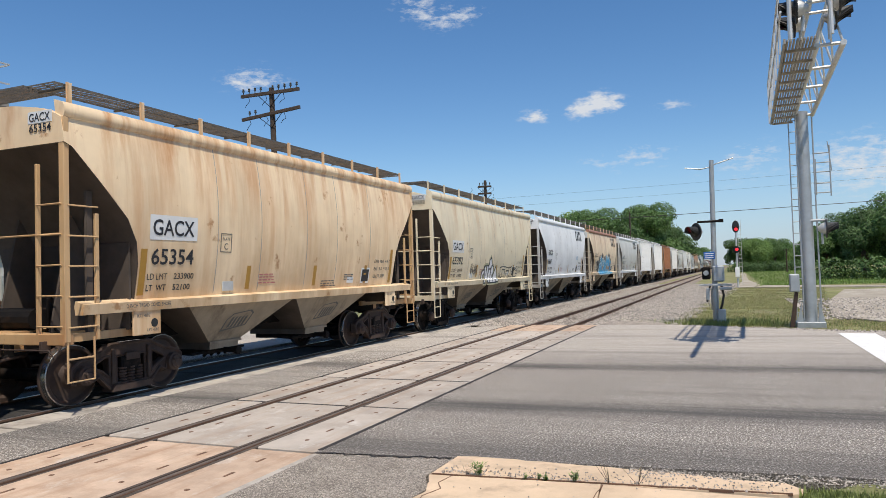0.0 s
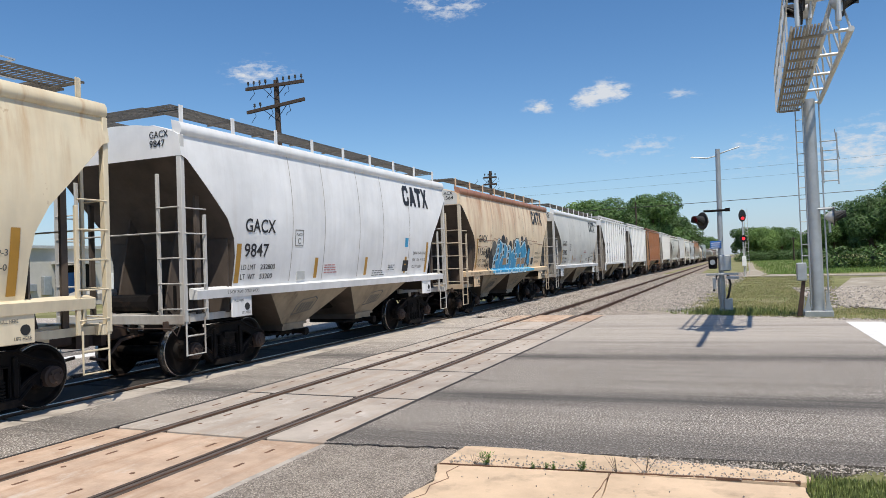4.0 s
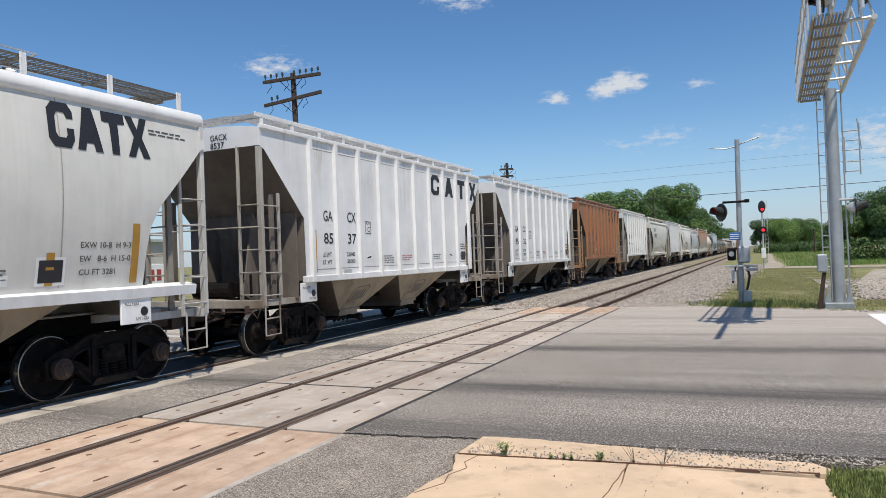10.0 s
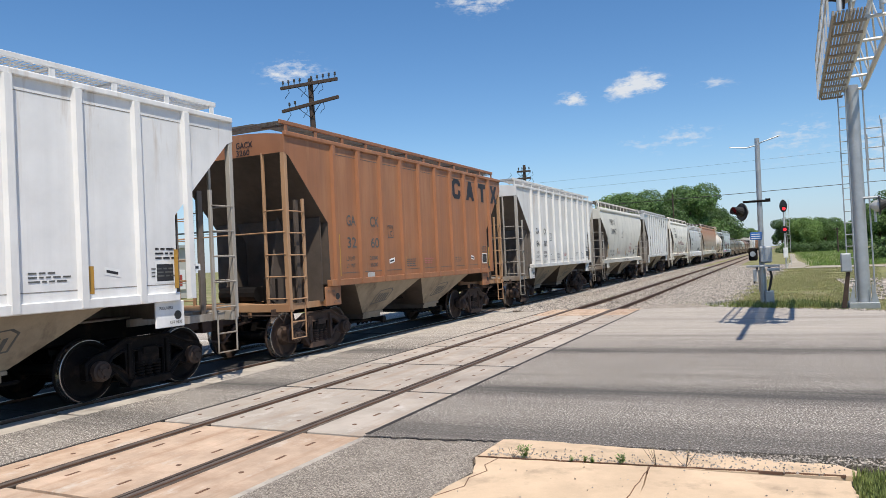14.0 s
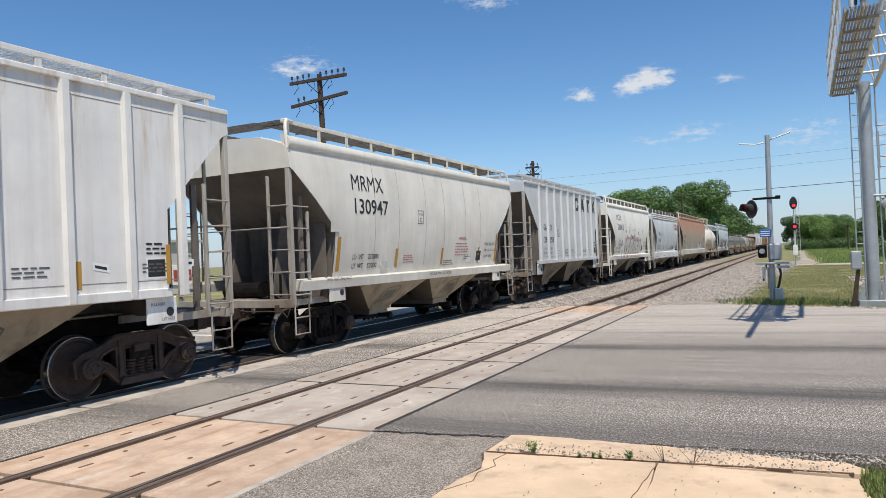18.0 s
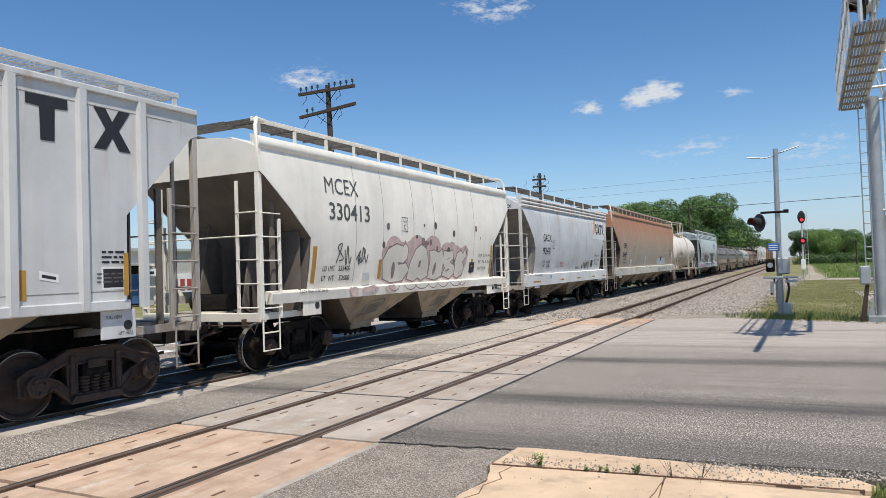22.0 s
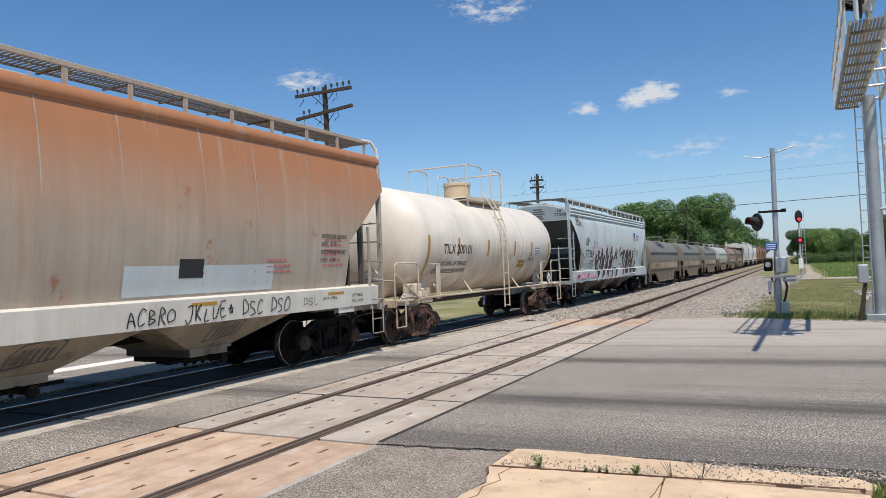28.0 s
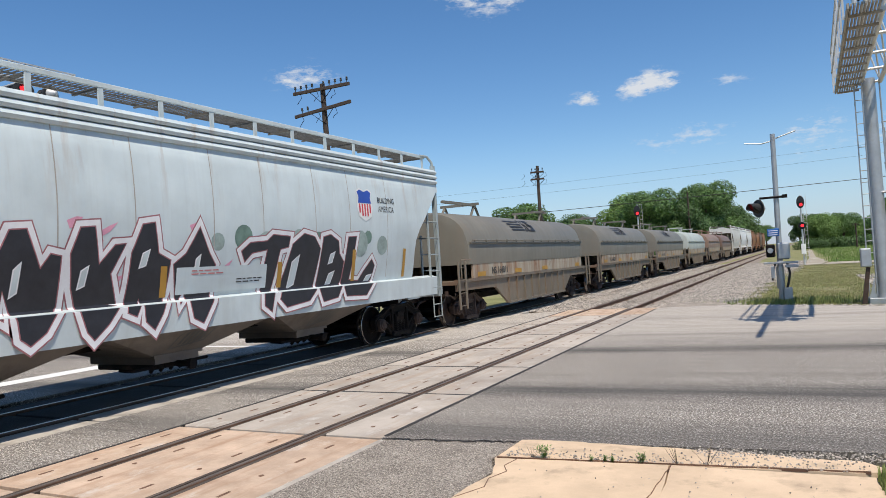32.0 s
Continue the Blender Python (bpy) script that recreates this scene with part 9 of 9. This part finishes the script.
# overhead wires across the line
for k, (x0, z0, x1, z1, y, r, name) in enumerate(((-75, 7.2, 60, 8.5, 74, 0.03, "bold"), (-75, 10.2, 60, 11.6, 74, 0.008, "thin"), (-75, 9.3, 60, 10.6, 74, 0.008, "thin"))):
    bm = bmesh.new()
    pts = []
    for i in range(25):
        f = i / 24
        pts.append((x0 + (x1 - x0) * f, y, z0 + (z1 - z0) * f - 1.6 * 4 * f * (1 - f) * 0.5))
    add_pipe(bm, pts, r, 5)
    w = thing("overhead_wire", pose(0, 0, 0), "dark overhead cable strung across the line", "cable", "overhead cables")
    part("wire", bm, BLACK, w)
for x, z in ((-75, 11), (60, 12.3)):
    line_pole(x, 74, z, ((z - 0.6, 0),), 0, "utility pole that carries the overhead cables", 4, 2.0)

# low pale building beyond the road on the far side
bd = thing("warehouse", pose(-44, 14, -0.1), "low pale warehouse with a red base stripe beyond the train", "building")
WALL = mat("pale_cladding", (0.50, 0.48, 0.43), 0.8, scale=0.6, var=0.12, bump=0.1)
WALL_RED = mat("red_base_stripe", (0.38, 0.06, 0.05), 0.7, var=0.1, bump=0.05)
part("wall", box_bm(-8, 0, -30, 29, 0, 4.1), WALL, bd)
part("roof", box_bm(-8.3, 0.3, -30.3, 29.3, 4.1, 4.3), ALU, bd)
part("base_stripe", box_bm(0.0, 0.03, -30, 14, 0.2, 1.2), WALL_RED, bd)
en = part("doorway", box_bm(0.0, 0.12, 20.5, 23.2, 0.1, 3.0, 0.02), DARKSTEEL, bd)
part("door_glass", box_bm(0.12, 0.14, 21.0, 22.7, 0.2, 2.4), mat("blue_reflecting_glass", (0.05, 0.13, 0.30), 0.1, var=0.2, bump=0), en)
part("canopy", box_bm(0.0, 0.9, 20.2, 23.5, 3.0, 3.2, 0.02), ALU, bd)
sb = part("sign_board", box_bm(0.0, 0.1, 25.2, 28.4, 0.7, 2.3, 0.02), WHITE, bd)
for k in range(4):
    part("sign_bar", box_bm(0.1, 0.12, 25.5 + 0.7 * k, 25.95 + 0.7 * k, 1.0, 1.9), WALL_RED, sb)
for k in range(5):
    part("utility_box", box_bm(0.0, 0.35, 15.0 + 1.1 * k, 15.6 + 1.1 * k, 0.9 + 0.3 * (k % 2), 1.7 + 0.5 * (k % 3), 0.03), GALV, bd)
for k in range(6):
    d = part("door", box_bm(0.0, 0.06, -27 + 7 * k, -24 + 7 * k, 0.1, 3.2, 0.02), ALU, bd)
    for j in range(5):
        part("door_panel", box_bm(0.06, 0.08, -26.9 + 7 * k, -24.1 + 7 * k, 0.2 + 0.6 * j, 0.72 + 0.6 * j), ALU, d)


# ---- plants ----
def leaf_mesh(name, blobs, count, size, seed):
    """Leaf clumps scattered through a crown of overlapping lobes, denser at the rim."""
    rnd = random.Random(seed)
    verts, faces = [], []
    vol = [b[3] ** 2 for b in blobs]
    tot = sum(vol)
    for b, v in zip(blobs, vol):
        for _ in range(int(count * v / tot)):
            d = Vector((rnd.gauss(0, 1), rnd.gauss(0, 1), rnd.gauss(0, 1))).normalized()
            r = b[3] * (0.62 + 0.42 * rnd.random() ** 0.6) * (1 + 0.22 * noise.noise(d * 2.3 + Vector((b[0], b[1], seed))))
            p = Vector(b[:3]) + Vector((d.x, d.y, d.z * 0.85)) * r
            s = size * rnd.uniform(0.5, 1.4)
            nrm = (d + Vector((rnd.uniform(-0.8, 0.8), rnd.uniform(-0.8, 0.8), rnd.uniform(-0.3, 0.9)))).normalized()
            u = nrm.orthogonal().normalized()
            w = nrm.cross(u)
            a = rnd.uniform(0, 6.28)
            u, w = u * math.cos(a) + w * math.sin(a), w * math.cos(a) - u * math.sin(a)
            base = len(verts)
            for px, py, pz in ((-1, 0, 0), (-0.3, 0.5, 0.12), (0.5, 0.38, 0.1), (1, 0, -0.1), (0.4, -0.45, 0.1), (-0.4, -0.4, 0.12)):
                verts.append(p + u * px * s + w * py * s + nrm * pz * s)
            faces.append(tuple(range(base, base + 6)))
    me = bpy.data.meshes.new(name)
    me.from_pydata([tuple(v) for v in verts], [], faces)
    return me


def tree_kind(seed, h, spread, leaves, size):
    rnd = random.Random(seed)
    bm = bmesh.new()
    add_tube(bm, (0, 0, -0.3), (0.1, 0, h * 0.35), 0.035 * h, 10, 0.024 * h)
    add_tube(bm, (0.1, 0, h * 0.35), (0.0, 0.15, h * 0.7), 0.024 * h, 8, 0.01 * h)
    blobs = [(0, 0, h * 0.70, spread * 0.62)]
    for k in range(11):
        a = k * 2.4 + rnd.uniform(-0.4, 0.4)
        rr = spread * rnd.uniform(0.35, 0.72)
        z = h * rnd.uniform(0.30, 0.84)
        r = spread * rnd.uniform(0.28, 0.46) * (1.1 - 0.35 * abs(z / h - 0.55))
        blobs.append((rr * math.cos(a), rr * math.sin(a), z, r))
        add_tube(bm, (0.05, 0, h * rnd.uniform(0.25, 0.5)), (rr * 0.8 * math.cos(a), rr * 0.8 * math.sin(a), z), 0.010 * h, 6, 0.004 * h)
    return mesh_of(bm, True, "trunk"), leaf_mesh("crown", blobs, leaves, size, seed)


KINDS = [tree_kind(1, 10, 4.6, 19000, 0.145), tree_kind(2, 11, 4.0, 19000, 0.145), tree_kind(3, 9, 5.0, 19000, 0.15)]


def tree(x, y, s, kind, leaf, turn, label, group):
    t = thing("tree", Matrix.LocRotScale((x, y, -0.1), Euler((0, 0, radians(turn))), (s, s, s)), label, "tree", group)
    link_part("trunk", KINDS[kind][0], BARK, t)
    link_part("crown", KINDS[kind][1], leaf, t)
    return t


rnd = random.Random(20)
LEAVES = [LEAF_A, LEAF_B, LEAF_C]
# beyond the train, on the far side of the line
for i, (x, y, s) in enumerate(((-20.5, 112, 1.18), (-25, 118, 1.2), (-16.8, 116, 1.05), (-16.4, 150, 1.55), (-21, 156, 1.35), (-15.2, 176, 1.4), (-17, 205, 1.25), (-15.5, 240, 1.1),
                               (-16, 290, 1.1), (-15, 350, 1.1), (-15.5, 420, 1.15), (-36, 122, 1.05), (-34, 92, 1.0), (-44, 118, 0.9))):
    tree(x, y, s, i % 3, LEAVES[(i * 2) % 3], rnd.uniform(0, 360), "broad green tree beyond the tracks", "trees beyond the tracks")
# in the middle distance between the line and the field
for i, (x, y, s) in enumerate(((1.5, 205, 0.92), (6, 200, 0.98), (10.5, 208, 0.9), (4, 225, 0.98), (13, 230, 0.85), (18, 290, 0.95), (24, 300, 0.9), (20, 340, 1.0), (30, 310, 0.85), (0.5, 260, 0.8))):
    tree(x, y, s, (i + 1) % 3, LEAVES[(i + 1) % 3], rnd.uniform(0, 360), "round green tree at the end of the field", "trees at the field's end")
# the dense grove beside the field
for i, (x, y, s) in enumerate(((10.2, 92, 0.66), (13.5, 90, 0.82), (17.5, 88, 0.98), (22, 90, 1.1), (27, 92, 1.15), (15, 98, 0.9), (20, 100, 1.05), (33, 94, 1.2), (40, 96, 1.1), (11.5, 104, 0.7), (26, 104, 1.1), (48, 98, 1.15))):
    tree(x, y, s, i % 3, LEAF_B if i % 2 else LEAF_A, rnd.uniform(0, 360), "dense dark green tree of the grove", "trees of the grove")
# undergrowth and far woods
blobs = []
for k in range(70):
    x = -60 + 190 * k / 70
    blobs.append((x if abs(x + 6) > 12 else x + 30, 330 + 60 * rnd.random(), 3 + 2 * rnd.random(), 6 + 3 * rnd.random()))
tagged(link_part("far_woods", leaf_mesh("far_woods", blobs, 40000, 0.65, 77), LEAF_A), "line of distant green woods", "woods", kind="stuff")
blobs = [(8.5 + 1.25 * k, 86.5 + 1.5 * math.sin(k), 0.9, 1.5 + 0.4 * math.sin(2.1 * k)) for k in range(34)] + [(-13.6 - 0.5 * k, 100 + 3.2 * k, 1.1, 2.0) for k in range(18)] + [(0.5 + 0.9 * k, 196 + math.sin(k), 0.8, 2.0) for k in range(18)]
tagged(link_part("undergrowth", leaf_mesh("undergrowth", blobs, 34000, 0.17, 78), LEAF_B), "tangled green undergrowth below the trees", "bushes", kind="stuff")


def blades(name, count, spot, height, material, label, seed, spread=0.05):
    """Grass as tapered bent blades in one mesh."""
    rnd = random.Random(seed)
    verts, faces = [], []
    for _ in range(count):
        x, y, z = spot(rnd)
        for _ in range(5):
            a = rnd.uniform(0, 6.28)
            h = height * rnd.uniform(0.4, 1.3)
            w = 0.004 + 0.05 * height * rnd.uniform(0.5, 1.0)
            bx, by = x + rnd.gauss(0, spread), y + rnd.gauss(0, spread)
            lx, ly = h * 0.45 * math.cos(a) * rnd.random(), h * 0.45 * math.sin(a) * rnd.random()
            dx, dy = -math.sin(a) * w, math.cos(a) * w
            b = len(verts)
            verts += [(bx - dx, by - dy, z), (bx + dx, by + dy, z), (bx + lx * 0.4 + dx * 0.7, by + ly * 0.4 + dy * 0.7, z + h * 0.6), (bx + lx * 0.4 - dx * 0.7, by + ly * 0.4 - dy * 0.7, z + h * 0.6), (bx + lx, by + ly, z + h)]
            faces += [(b, b + 1, b + 2, b + 3), (b + 3, b + 2, b + 4)]
    me = bpy.data.meshes.new(name)
    me.from_pydata(verts, [], faces)
    return tagged(link_part(name, me, material), label, "grass", kind="stuff")


def verge(rnd):
    while True:
        x, y = rnd.uniform(-2.4, 10), 21.4 + 46 * rnd.random() ** 1.4
        edge = 24.2 if x < -2 else 24.2 - 2.6 * min(1, (x + 2) / 6)
        if x < -2.15 + 0.055 * max(0, y - 30) + 0.6 * noise.noise((y * 0.5, 1, 0)) + 0.5 * rnd.random():
            continue
        if y < edge + 0.9 and rnd.random() < 0.75:
            continue
        if y < edge + 0.15 or (x > 0.105 * y and 28.5 < y):
            continue
        if noise.noise((x * 0.5, y * 0.4, 3)) < -0.22 and rnd.random() < 0.8:
            continue
        return x, y, -0.15


blades("verge_grass", 11000, verge, 0.06, GRASS, "rough green grass round the signal masts", 31, 0.09)
blades("verge_dry_grass", 17000, verge, 0.06, GRASS_DRY, "dry yellowish grass mixed in the verge", 32, 0.09)
blades("tall_weeds", 620, lambda r: (r.gauss(-0.1, 1.0), 25.2 + abs(r.gauss(0, 1.1)), -0.15), 0.17, GRASS, "taller weeds at the foot of the gate mast", 33, 0.1)
blades("field_grass", 16000, lambda r: (r.uniform(2.6, 60), 72 + 118 * r.random() ** 1.6, -0.2), 0.34, FIELD, "bright green grass of the field", 34, 0.35)
blades("kerb_grass", 2600, lambda r: (*site(0.36 + abs(r.gauss(0.25, 0.35)), 5.7 - abs(r.gauss(0, 0.7))), -0.03), 0.09, GRASS, "short green grass beside the driveway", 35, 0.03)
slab("kerb_soil", [site(0.32, -6), (12, -6), (12, 7.2), (0.95, 7.1), site(0.42, 5.75)], -0.3, -0.012, GROUND, "grassy soil beside the driveway")


def weed(x, y, h, seed, dry=False):
    rnd = random.Random(seed)
    t = thing("weed", pose(x, y, 0.0, 0, 0, rnd.uniform(0, 360)), "small green weed in the gutter joint" if not dry else "dry wiry weed in the gutter joint", "weed", "weeds in the joint")
    stems = bmesh.new()
    verts, faces = [], []
    for k in range(6):
        a, tilt = rnd.uniform(0, 6.28), rnd.uniform(0.1, 0.8 if dry else 0.5)
        tip = (h * tilt * math.cos(a), h * tilt * math.sin(a), h * rnd.uniform(0.6, 1.1))
        add_tube(stems, (0, 0, 0), tip, 0.0025, 5, 0.001)
        for i in range(5 if dry else 22):
            f = 0.25 + 0.75 * rnd.random()
            p = Vector(tip) * f
            b = rnd.uniform(0, 6.28)
            l = h * (0.1 if dry else 0.3) * rnd.uniform(0.6, 1.2)
            u = Vector((math.cos(b), math.sin(b), rnd.uniform(0.1, 0.8))).normalized() * l
            w = Vector((-math.sin(b), math.cos(b), 0)) * l * 0.16
            n = len(verts)
            verts += [tuple(p), tuple(p + u * 0.5 + w), tuple(p + u), tuple(p + u * 0.5 - w)]
            faces.append((n, n + 1, n + 2, n + 3))
    part("stems", stems, BARK if dry else GRASS, t)
    me = bpy.data.meshes.new("leaves")
    me.from_pydata(verts, [], faces)
    link_part("leaves", me, GRASS_DRY if dry else LEAF_C, t)


for x, y, h, dry in ((-2.1, 5.62, 0.11, False), (-1.68, 5.6, 0.05, False), (-1.57, 5.61, 0.055, False), (-1.50, 5.6, 0.06, False), (-1.28, 5.62, 0.08, False), (-1.0, 5.63, 0.16, True), (-0.78, 5.66, 0.18, True), (-2.2, 5.64, 0.07, True)):
    weed(*site(x, y), h * 1.35, int(abs(x) * 100), dry)


# ---- what moves ----
V0, ACC = 6.042, 0.04862           # the train's speed at the start, and how fast it gains


def gone(t):
    """How far the train has come by t seconds."""
    return V0 * t + 0.5 * ACC * t * t


def motions():
    for car, y in CARS:
        walk(car, [(t, pose(TXC, y - gone(t), TZ)) for t in (2 * k for k in range(17))])
    steps = [k / 15 for k in range(481)]
    turns = [(t, math.degrees(gone(t) / (0.4575 * SIZE))) for t in steps]
    for axle, y in WHEELSETS[:72]:
        walk(axle, [(t, pose(0, y, 0.4575, a)) for t, a in turns])
    for axle, y in WHEELSETS[72:]:
        walk(axle, [(t, pose(0, y, 0.4575, a)) for t, a in turns])


motions()
